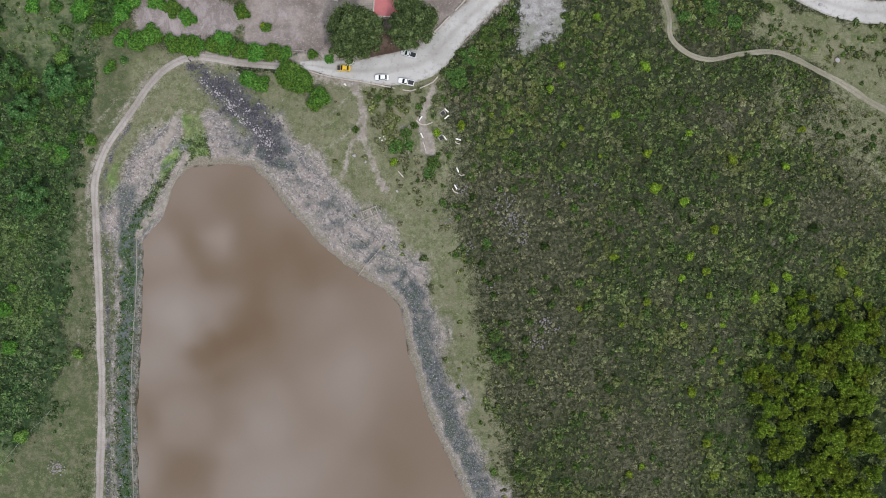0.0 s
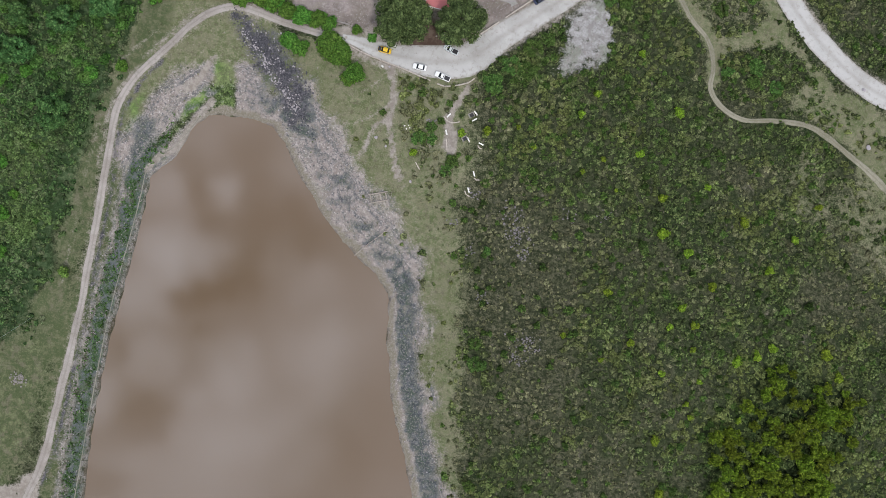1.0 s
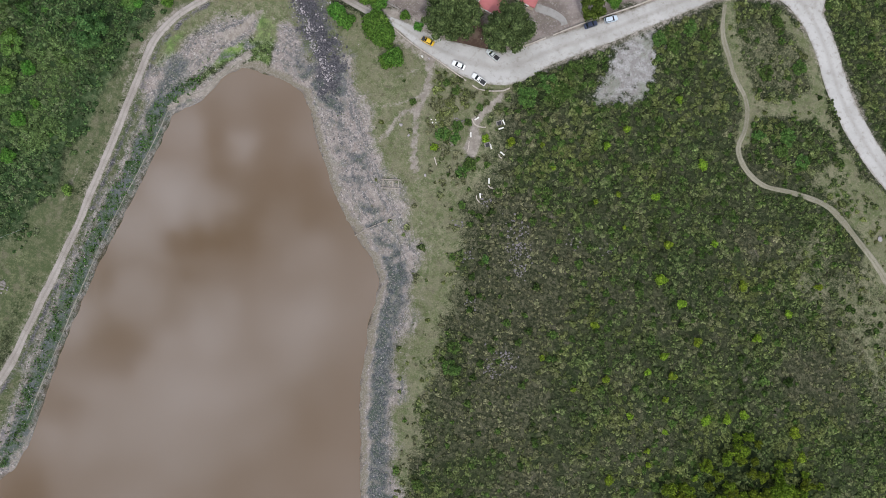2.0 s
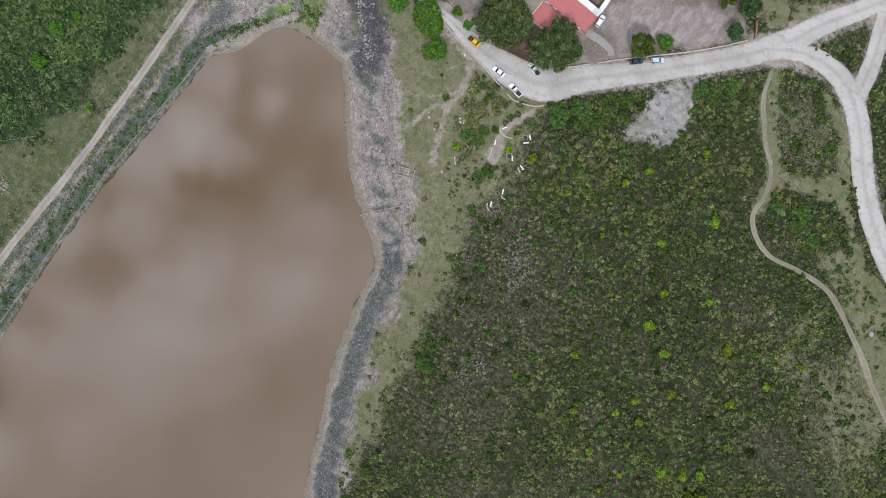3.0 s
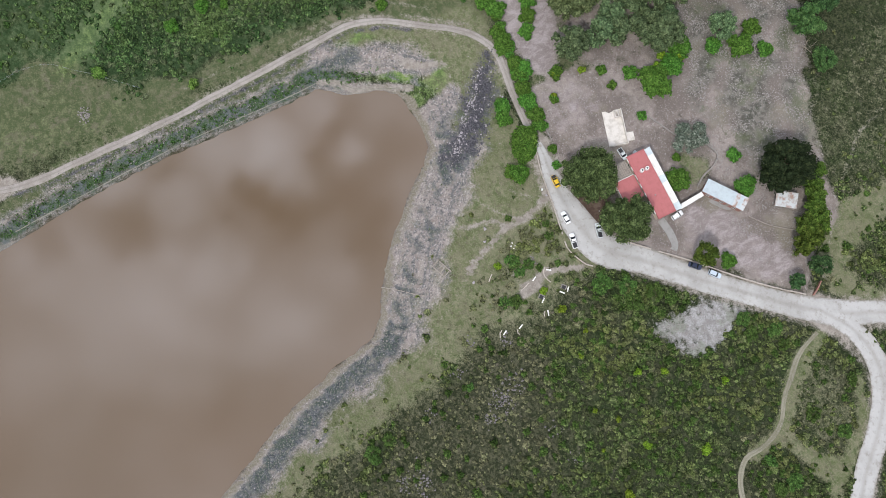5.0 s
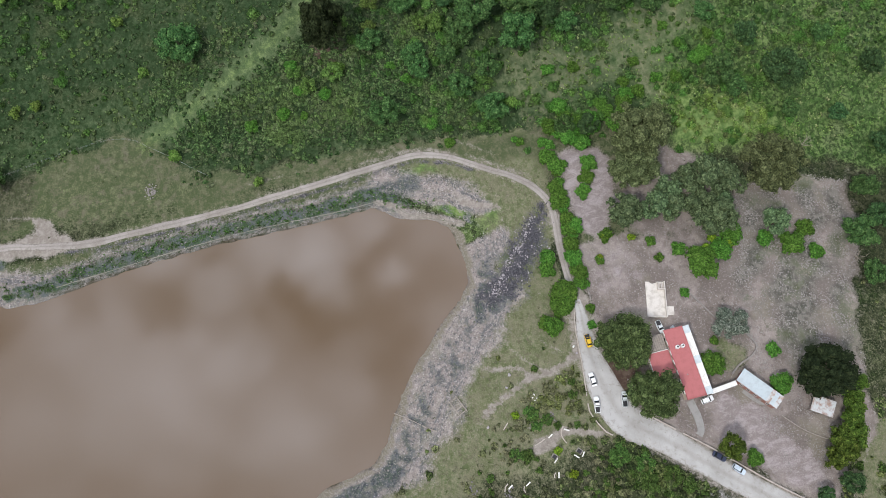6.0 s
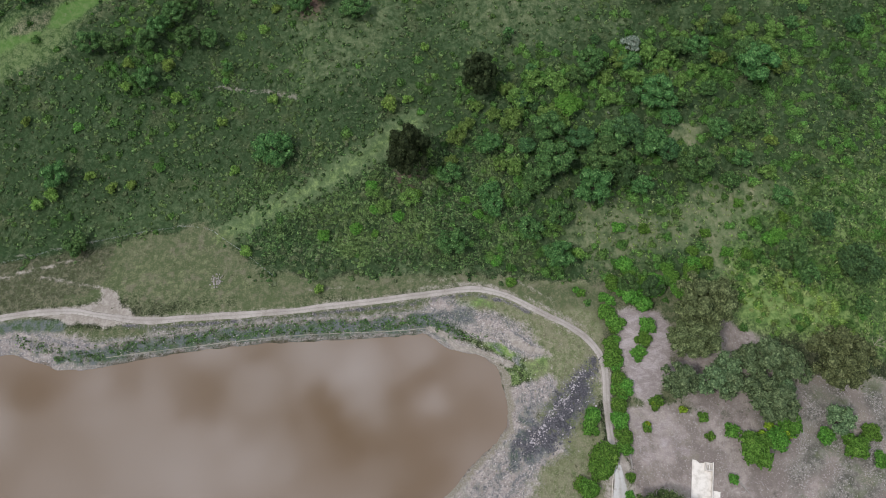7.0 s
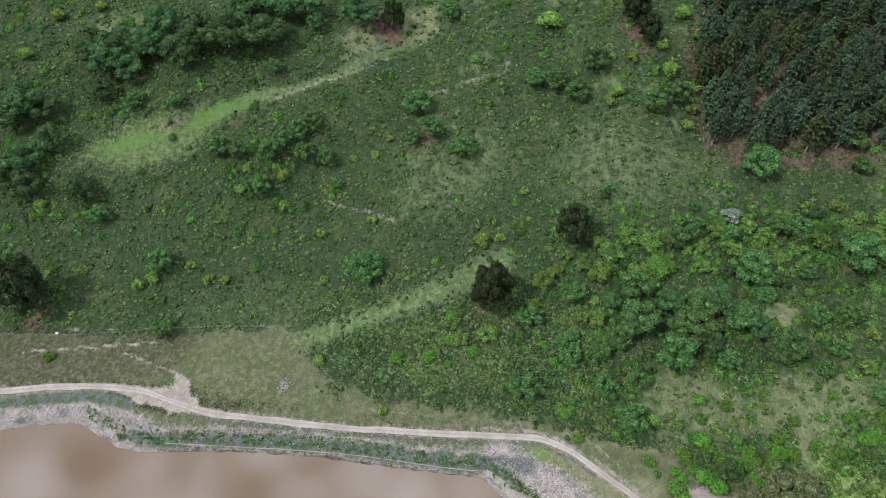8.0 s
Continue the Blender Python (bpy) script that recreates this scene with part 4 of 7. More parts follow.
road_strip("road", "pale dirt link between two roads", ROAD_DIRT, [(74, 111, 6), (71, 125, 5.5), (65, 141, 6)], 0.18, 14, 0.08)
road_strip("footpath", "winding tan dirt path through the scrub", PATH_DIRT,
           [(48, 104, 1.5), (51, 96, 1.6), (58, 87, 1.6), (66, 79.5, 1.5), (69.3, 72, 1.5), (69.8, 65, 1.6), (74.5, 60, 1.8), (82, 58, 1.8), (92, 60, 1.6), (103, 60, 1.8), (113.5, 55.5, 1.9), (125, 49, 2.1), (135, 43, 2.1), (170, 25, 2.1)], 0.14, 15, 0.4)

road_strip("footpath", "faint pale trail along the edge of the lake", BANK_DIRT,
           [(x, y, 0.38) for x, y in ((-79.9, 30.1), (-82.3, 24.9), (-84.9, 19.6), (-88.5, 12.9), (-92.9, 9.0), (-95.6, 3.7), (-95.6, -3.4), (-96.0, -14.0), (-96.6, -24.5), (-97.2, -36.9), (-97.4, -49.3), (-97.2, -63.4), (-96.6, -77.9), (-96.2, -90), (-95.6, -103))], 0.045, 16, 0.8, 5)

# ---- where trees and bushes stand: x, y, crown radius ----
YELLOW_EAST = [
    (61.5, 55.5, 2.1), (46.8, 71, 1.6), (36.2, 55.9, 1.6), (32.5, 48.9, 1.6), (63.6, 17.9, 2.4), (72.1, 14.2, 1.7), (97, 14.4, 1.9), (61.6, 28.6, 1.9),
    (87, 26.8, 1.9), (81, 5.7, 1.7), (73.6, -2.4, 1.7), (51.2, -2.4, 1.5), (60.6, -15.8, 1.5), (41, -18, 1.2), (73.7, -42.6, 1.7), (71, -8.7, 1.3),
    (78.2, -6.5, 1.5), (103.2, 24.9, 1.5), (109, 36.5, 1.5), (74.4, 35, 1.4), (52.4, 40.6, 1.5), (102.6, -8.3, 1.7), (98.6, -11.6, 2), (92.4, -14.4, 2),
    (119.7, -6.8, 2), (125.2, -12.9, 1.9), (55.9, -67.8, 1.4), (78.8, -57.9, 1.5), (59.6, -65.2, 1.2), (79.2, -13.8, 1.2),
]
YELLOW_EAST_MORE = [
    (82.9, -22.8, 1.2), (99.1, -26.5, 1.9), (97.1, -31.5, 1.2), (82.5, -33.7, 1.2), (80.4, -29.8, 1.2), (81.2, -67.8, 1.5), (92.8, -62.7, 1.7), (71.4, -22.6, 1.2),
    (53.2, -22.7, 1.2), (41.9, 36.7, 1.2), (20.7, 36.1, 1.2),
]
YELLOW_EAST_B = [
    (5.8, 37.9, 1.6), (-2, 35.7, 1.6), (-15.1, 26.6, 1.6), (12.6, 123.3, 2.5), (47.7, 28.2, 1), (36.7, 31.8, 1), (14.8, 41, 1),
]
GROVE = [
    (90.6, -37.7, 2.5), (92.3, -43.7, 2.1), (99.9, -42.4, 2.1), (102.3, -38.3, 2.3), (111.1, -35.9, 2.8), (115.1, -46.3, 2.1), (114.8, -32.5, 2.5), (118.7, -39.5, 2.5), (124.9, -38.7, 2.7),
    (124.3, -47.2, 2.7), (118.5, -27.1, 2.1), (128.6, -23.0, 1.8), (127.0, -27.3, 1.4), (107.1, -21.1, 1.8), (111.3, -19.5, 1.4), (121.3, -16.7, 1.8), (133.0, -30.8, 1.6), (102.6, -28.0, 1.6),
    (110.2, -14.5, 1.4), (106.4, -50.6, 2.1), (98.9, -59.7, 3.4), (122, -56.4, 3.4), (118, -65.5, 3.8), (119.2, -72, 3.8), (128.2, -58.3, 3.1)]
GROVE_MORE = [
    (94.6, -37.9, 1.9), (96.4, -47.3, 2.7), (105.0, -45.3, 2.3), (101.7, -32.1, 1.6), (108.5, -41.5, 2.8), (114.9, -49.3, 2.5), (115.1, -36.8, 2.3), (119.6, -31.7, 2.5), (125.1, -42.8, 2.5),
    (121.9, -24.3, 3.2), (115.4, -29.0, 2.3), (130.3, -25.0, 1.6), (128.8, -27.6, 1.4), (97.8, -26.4, 1.9), (112.1, -23.2, 1.4), (118.9, -17.5, 1.4), (129.5, -19.4, 2.1), (107.3, -29.6, 1.8),
    (96.2, -35.3, 1.6), (101.4, -52.4, 1.8), (103.7, -56.9, 3.4), (124.6, -53.1, 3.1), (102, -67.7, 3.4), (125.3, -72.6, 3.8), (95.5, -68.3, 2.4)]
GROVE_THIRD = [
    (96.6, -41.4, 1.9), (101.3, -48.5, 2.1), (94.5, -53.2, 3.0), (105.9, -34.3, 2.5), (110.3, -45.4, 2.3), (119.8, -46.4, 2.5), (120.7, -41.8, 2.7), (122.4, -35.4, 2.7), (126.8, -45.9, 2.8),
    (119.7, -20.4, 1.8), (112.1, -30.2, 1.8), (126.9, -23.4, 1.6), (105.4, -18.2, 2.3), (103.1, -22.8, 1.6), (115.7, -22.9, 1.8), (130.0, -36.6, 1.6), (133.9, -18.5, 1.4), (106.5, -13.7, 1.6),
    (98.6, -37.4, 1.4), (110.4, -49.7, 2.1), (115.6, -57, 3.8), (110.9, -63.8, 3.8), (107.5, -70, 3.1), (129.2, -67.1, 2.9)]
DARK_WEST = [
    (-261, -116.9, 8.1), (-264.8, -104.3, 7.6), (-262, -132.5, 7.1), (-251.3, -136.5, 6.5), (-268.1, -149.7, 6.7), (-250.6, -171.3, 8.1), (-254.3, -163.6, 7.1), (-253.9, -179.2, 6.6),
    (-256.3, -153.7, 7.1), (-244.8, -159.1, 5.5), (-234.3, -168.6, 4.9), (-223.3, -198.4, 6.3), (-222.9, -190.7, 5.8), (-217.3, -202.3, 5.8), (-207.3, -181.1, 5.2), (-196, -188.3, 6),
    (-185.6, -185.3, 5.5), (-186.8, -192.9, 5.5), (-187.3, -163.3, 5), (-281, -114.4, 6.7), (-281.7, -99.2, 6.8), (-282.6, -89.1, 6.3), (-281.7, -66.5, 5.6), (-278.3, -61, 5.1),
    (-276.2, -83, 4.1),
]
MID_WEST = [
    (-229.3, -153, 4.1), (-230.8, -135.4, 2.9), (-180.4, -154.5, 3.8), (-253.6, -98.1, 3.5), (-211.5, -113.3, 4.2), (-209.6, -104.8, 3.5), (-209.1, -91.8, 4.2), (-222.2, -82, 4.3),
    (-226.5, -76.3, 3.8), (-212.9, -77.4, 3.7), (-213.5, -69.9, 3.7), (-195, -92.5, 4.5), (-215.7, -87, 3.8), (-203.2, -63.7, 2.1), (-236.6, -33.5, 5.5), (-222.1, -27.2, 4.4),
    (-218.8, -33.8, 3.7), (-253.4, 37.4, 5.2), (-248.2, 22.5, 4.3), (-249, 13.8, 3.8), (-241.8, 31.9, 5.1), (-233.6, 61, 4.5), (-238.8, 69.8, 4.6), (-286.4, -24.5, 4.1),
    (-212.9, 101.2, 6.4), (-220.8, 134.8, 4.4), (-211.2, 136.7, 3.4), (-214.2, -12.7, 4.5), (-135.8, -115.6, 4.2), (-162.2, -124.3, 4.8),
]
MID_WEST_MORE = [
    (-162.9, -46.2, 5.8),
]
MID_NEAR = [
    (-123.3, 15.3, 4.5), (-139.6, 29.9, 4), (-135.2, 30.6, 3.6), (-148.6, 16.5, 4.1), (-157.1, 31.1, 4.1), (-148.3, 54.2, 7.2), (-160.4, 52, 6.1), (-146.1, 72, 7.1),
    (-155.4, 76.8, 5.6), (-150.6, 87.8, 5.9), (-136.1, 65.3, 6.7), (-136.9, 83.8, 3.5), (-128.9, 53, 4.3), (-125.7, 42.1, 4.3), (-113.8, 49.9, 4.9), (-141.7, 102.1, 6.6),
    (-134.8, 114.3, 3.4), (-154.8, 125.2, 4.3), (-171.4, 114.3, 3.1), (-167.3, 103.6, 3.3), (-174.9, 130.1, 7.3), (-168, 93.3, 6.2), (-182, 71.1, 4.6), (-182.4, 86.3, 4.2),
    (-188.7, 106.5, 3.8), (-177.4, 66, 3.7), (-181, 130, 5.3), (-187.1, 112.3, 4.2),
]
DARK_NORTH = [
    (-105.7, 127.8, 7.9), (-98.1, 148.3, 9), (-106.6, 165.6, 4.7), (-92.6, 177.6, 5.1), (-53, 159.2, 5.7), (-42.5, 160.2, 5.6), (-38.9, 149.4, 7.4), (-80.2, 162, 3.9),
    (-86.4, 148.2, 4.3), (-114, 140.7, 5.1), (-99.3, 132.4, 5.1), (-100.5, 80.2, 4.7), (-102.8, 72.9, 4.3), (-66.4, 172.3, 5), (-25.7, 150.1, 4.7),
]
BRIGHT_WEST = [
    (-131.8, -29.5, 3.2), (-132.7, -18.2, 2.8), (-122.2, -154.2, 2.6), (-143.5, 3.3, 3.2), (-139, -11.4, 2.8), (-147.6, -12.2, 2.9), (-135.8, -3, 2.8), (-130.7, -12.1, 2),
    (-169.1, 63, 6.2), (-111, 73.3, 3.7), (-103.8, 68.3, 3.7), (-99, 73, 4), (-100.8, 81.6, 4.3), (-99.1, 89.5, 3.9), (-94, 63.1, 3.6), (-106.3, 95.8, 3.7),
    (-108.9, 101.9, 3.3), (-113.9, 124.2, 3.3), (-108.1, 33.5, 2.4), (-103.4, 55.3, 1.6), (-109.6, 115.8, 2.9), (-124.2, 73.1, 3), (-122.5, 82.4, 3),
]
YELLOW_WEST = [
    (-190.7, -83.1, 2.5), (-187.1, -46.3, 2.2), (-180.4, -65.9, 2), (-185.7, -137.2, 1.8), (-182.2, -179.9, 2.7), (-250.7, -208.9, 3), (-273.8, -201.4, 3.1), (-281.2, -184.1, 2.6),
    (-223.9, -43.3, 1.9), (-216.2, -49, 2.1), (-202.7, -85, 2.7), (-203.9, -99.2, 2.3), (-195.4, -100.6, 2), (-176.9, -181, 2), (-239.6, 47.4, 3.2), (-236.1, 43.8, 2.7),
    (-249.2, 67, 3.7), (-279.7, 74.9, 3.4), (-269.9, 81.5, 3.3), (-262, 65.4, 2.8), (-255.4, 53.5, 2.3), (-246.3, 78.4, 2.8), (-237.1, 76.8, 2.3), (-230.3, 75, 2.3),
    (-274.7, 20, 4.9), (-197.3, 11.9, 1.8), (-178.4, 3.9, 1.9), (-176.9, -2.5, 3), (-156.7, -126.7, 2.6), (-153.6, -131.9, 2.2),
]
YELLOW_WEST_MORE = [
    (-160.9, -61.8, 1.9), (-129.4, -57.4, 2.2), (-158.2, -105.7, 1.9), (-159, -98.5, 1.9), (-158, -155.2, 2), (-163.1, -113.5, 2), (-111.9, -32.2, 1.7), (-116.4, 57.8, 2.3),
    (-147.2, 131.4, 2.5),
]
DARK_BUSHY_CONIFER = [
    (-264.5, 59.2, 4.3), (-276.6, 54.3, 5.4), (-178.9, 30.1, 5.9), (-153.6, 2.3, 7), (-142.9, -167.6, 8.6), (-279.5, -49.2, 4.6),
]
COMPOUND_BIG6 = [
    (-90.2, 92.7, 12.1), (-67.3, 129.8, 11.5), (-78.9, 87.4, 9.2),
]
COMPOUND_MID = [
    (-70.2, 109, 6.9), (-67.3, 116, 6.5), (-66.4, 80, 6.2), (-65.6, 90.7, 5.6), (-64, 96.4, 5.3), (-56.3, 106.4, 7.1), (-50.4, 126.6, 4.5), (-61.5, 104.8, 5.6),
]
COMPOUND_GREEN = [
    (-12.9, 89.8, 4.2), (16.1, 90.5, 3), (-1.5, 107.4, 3.5), (-11.7, 109.9, 2.5), (-36.7, 90.5, 1.8), (-54.4, 68.5, 1.6), (-19.6, 93.1, 1.6), (-44.9, 99.8, 5.9),
    (-46.6, 106.1, 4.1), (-46.2, 121.8, 3.3), (-42.9, 129.1, 4.1), (-45.4, 136.4, 3.3), (-37.6, 136.1, 2.8), (-51.2, 93.6, 2.6), (-49.9, 86.5, 1.8), (-61.2, 72.5, 2.6),
    (-54.6, 68.3, 1.8), (-56.1, 86, 2), (-51, 111.9, 4.1),
]
YARD_ROW = [
    (11, 83.8, 4), (21.3, 114.7, 4.2), (16.6, 120.5, 3.9), (5.8, 125.3, 3.2), (11.1, 123.5, 3.5), (23.3, 111.7, 3.5), (17.8, 116, 3.9), (19.9, 119.3, 3.5),
    (13.4, 122.3, 3.5), (8, 125.4, 3.2), (4.1, 129.2, 2.8),
]
COMPOUND_DARK = [
    (30.2, 114.2, 3.9), (31, 105.5, 3.2),
]
HEDGE = [
    (-89.8, 66.5, 3.6), (-79.1, 63.4, 3.4), (-82.4, 63, 3), (-76.7, 62, 3), (-70.8, 62.9, 3), (-67.2, 61.7, 3), (-62.1, 61.2, 3.3), (-57.4, 60.1, 3.1),
    (-52.4, 60.3, 3.1), (-48.8, 59.6, 2.5), (-87.2, 75.7, 3.5), (-83.2, 73.3, 3.1), (-78, 71, 3), (-59.8, 51.9, 3.3), (-55.4, 51.1, 3.3), (-46.9, 53, 4.7),
    (-43.4, 50.7, 3.9), (-44, 52.5, 3.6), (-38, 46.6, 3.9), (-39.5, 45.4, 2.8), (-67.3, 64.6, 3.3), (-40.2, 59.8, 1.8), (-34.8, 58.8, 1.6),
]
EAST_BUSH = [
    (82, 74.4, 4.2), (73.5, 71, 3.1), (81.9, 69.5, 3.5), (64.9, 105.7, 3.1), (68.1, 89.7, 3.5), (76.7, 95.5, 3.5), (89.2, 69.4, 3.5), (8.8, 59.1, 5.2),
    (14.4, 65.7, 4.9), (18.2, 69.4, 3.8), (4.4, 52.6, 4.9), (14.2, 58.4, 4.5), (38.7, 85.5, 3.8), (41.3, 92.6, 3.8), (33.8, 85.6, 3.5), (46.3, 92.8, 3.1),
    (15.8, -26.5, 3.1), (16.8, -32.5, 3.8), (19.2, -32.6, 2.8), (13.5, 2, 2.1), (23.3, -69.2, 3.1), (23.2, -80.6, 3.1), (-11.3, 35.6, 2.8), (-13.8, 32, 3.1),
    (-10.2, 31.9, 2.8), (-8.8, 38, 2.1), (-2.9, 26.7, 3.1), (-4.2, 23.1, 2.8),
]
RIDGE_BUSH = [
    (-141.9, 1.1, 3.6), (-145.3, -11.3, 2.8), (-139.5, -7.8, 2.8), (-150.3, 34.8, 2.8), (-149.2, 39.8, 3.8), (-147.3, 100.5, 4.0), (-136.4, 127.8, 3.2), (-166.9, 54.6, 4.0), (-172.2, 44.5, 4.4),
    (-166.0, 40.5, 4.8), (-161.8, 20.4, 3.8), (-166.2, 24.3, 3.2), (-157.4, 8.3, 2.9), (-170.4, 76.8, 3.4), (-174.5, 139.2, 4.0), (-179.4, 50.7, 3.8), (-177.6, 58.8, 4.0), (-184.1, 82.8, 4.0),
    (-188.3, 94.9, 4.2), (-184.9, 101.1, 3.8),
]
RIDGE_BUSH += [
    (-195.9, 118.0, 3.6), (-196.4, 127.4, 2.9), (-187.9, 129.9, 3.3), (-183.1, 136.9, 4.3), (-188.5, 141.2, 3.6), (-176.8, 40.4, 3.2), (-180.5, 64.7, 2.8), (-180.7, 112.5, 3.6), (-182.9, 120.6, 3.8),
    (-178.5, 87.9, 4.5), (-177.7, 77.1, 3.4), (-179.1, 98.5, 3.8), (-190.9, 133.9, 2.7), (-193.3, 108.0, 3.4), (-173.1, 28.3, 2.9), (-168.6, 34.4, 2.8), (-154.1, 17.7, 2.5), (-163.5, 58.7, 3.8),
]
SLOPE_BUSH = [
    (-108.6, 97.4, 3.2), (-113.4, 98.0, 2.4), (-101.7, 56.3, 1.6), (-112.8, 127.5, 3.7), (-120.3, 130.3, 2.2), (-95.5, 76.8, 3.6), (-108.0, 87.5, 2.7), (-111.1, 109.0, 2.4), (-120.3, 120.5, 2.2),
    (-119.1, 103.2, 2.2), (-127.7, 116.5, 1.9), (-133.7, 25.2, 2.3), (-116.8, 29.4, 2.2), (-139.4, 21.1, 1.9),
]
GREY_TREE = [
    (-23.1, 97.7, 6), (-22.4, 102, 5),
]

# ---- plants ----


def sprays(rng, n, leaf, low=-0.15, lift=0.35):
    """n leaf sprays as quads over a unit dome: verts n x 4 x 3."""
    v = rng.normal(size=(n * 3, 3))
    v /= np.linalg.norm(v, axis=1)[:, None]
    v = v[v[:, 2] > low][:n]
    n = len(v)
    r = rng.uniform(0.72, 1.03, n) ** 0.7
    centre = v * r[:, None]
    normal = v * 0.7 + rng.normal(scale=0.45, size=(n, 3)) + np.array([0, 0, lift])
    normal /= np.linalg.norm(normal, axis=1)[:, None]
    a = np.cross(normal, rng.normal(size=(n, 3)))
    a /= np.linalg.norm(a, axis=1)[:, None]
    b = np.cross(normal, a)
    size = leaf * rng.uniform(0.6, 1.35, (n, 1))
    a, b = a * size, b * size * rng.uniform(0.45, 0.9, (n, 1))
    bend = normal * size * 0.25
    return np.stack([centre - a - bend, centre - b, centre + a - bend, centre + b], 1)


def core(rng, sides, rings, low=0.0, size=0.8):
    """A lumpy inner dome or ball of quads, so that a clump is not see-through: verts n x 4 x 3."""
    up = np.linspace(low, 1.45, rings + 1)
    rough = 1 + rng.normal(scale=0.09, size=(rings + 1, sides))
    turn = np.arange(sides) * 6.2832 / sides + rng.uniform(0, 6.28)
    p = np.stack([np.cos(up)[:, None] * np.cos(turn) * rough, np.cos(up)[:, None] * np.sin(turn) * rough, np.sin(up)[:, None] * rough], -1) * size
    q = np.roll(p, -1, 1)
    return np.stack([p[:-1], q[:-1], q[1:], p[1:]], 2).reshape(-1, 4, 3)


def crown_mesh(name, seed, material, lobes, leaves, leaf, flat=0.75, spread=0.62, lobe=(0.30, 0.48), bottom=0.0):
    """A crown of many lobes of leaf sprays in a unit ball that is `flat` high, its underside at z = 0."""
    rng = np.random.RandomState(seed)
    made = []
    for k in range(lobes):
        v = rng.normal(size=3)
        v /= np.linalg.norm(v)
        v[2] = abs(v[2]) * 1.0 if k % 4 else -abs(v[2]) * 0.3
        c = v * spread * rng.uniform(0.55, 1.12)
        size = rng.uniform(*lobe)
        q = np.concatenate([sprays(rng, int(leaves * 0.8), leaf / size, -0.45), core(rng, 6, 3, -0.9, 0.74)]) * size * np.array([1, 1, 0.85])
        made.append(q + c)
    v = np.concatenate(made)
    v[..., 2] = (v[..., 2] + 0.45) * flat + bottom
    v = v.reshape(-1, 3)
    return mesh_of(name, v, np.arange(len(v)).reshape(-1, 4), material)


def limb(bm, a, b, ra, rb, sides=6):
    a, b = Vector(a), Vector(b)
    turn = (b - a).to_track_quat("Z", "Y").to_matrix()
    rings = []
    for p, r in ((a, ra), (b, rb)):
        rings.append([bm.verts.new(p + turn @ Vector((r * math.cos(6.2832 * k / sides), r * math.sin(6.2832 * k / sides), 0))) for k in range(sides)])
    for k in range(sides):
        bm.faces.new((rings[0][k], rings[0][(k + 1) % sides], rings[1][(k + 1) % sides], rings[1][k]))
    bm.faces.new(rings[1])


def trunk_bm(seed, tall, thick, reach, limbs=5):
    rng = random.Random(seed)
    bm = bmesh.new()
    knee = Vector((rng.uniform(-0.05, 0.05), rng.uniform(-0.05, 0.05), tall * 0.5))
    top = Vector((rng.uniform(-0.08, 0.08), rng.uniform(-0.08, 0.08), tall))
    limb(bm, (0, 0, -0.06), knee, thick, thick * 0.8)
    limb(bm, knee, top, thick * 0.8, thick * 0.55)
    for k in range(limbs):
        turn = 6.2832 * (k + rng.uniform(-0.3, 0.3)) / limbs
        start = knee.lerp(top, rng.uniform(0.4, 1))
        limb(bm, start, start + Vector((math.cos(turn) * reach, math.sin(turn) * reach, reach * rng.uniform(0.5, 1.0))), thick * 0.45, thick * 0.12, 5)
    return bm


def plant(name, seed, material, bark, label, category, group, lobes, leaves, leaf, flat, lift, thick, **more):
    """A tree or bush one metre in crown radius, standing at its base: trunk and crown."""
    root = tagged(new(name), label, category, group)
    trunk = part("trunk" if lift > 0.25 else "stem", trunk_bm(seed, lift + flat * 0.45, thick, 0.42), bark, root)
    crown = new("crown" if lift > 0.25 else "foliage", crown_mesh("crown", seed, material, lobes, leaves, leaf, flat, bottom=lift, **more))
    crown.parent = root
    return root


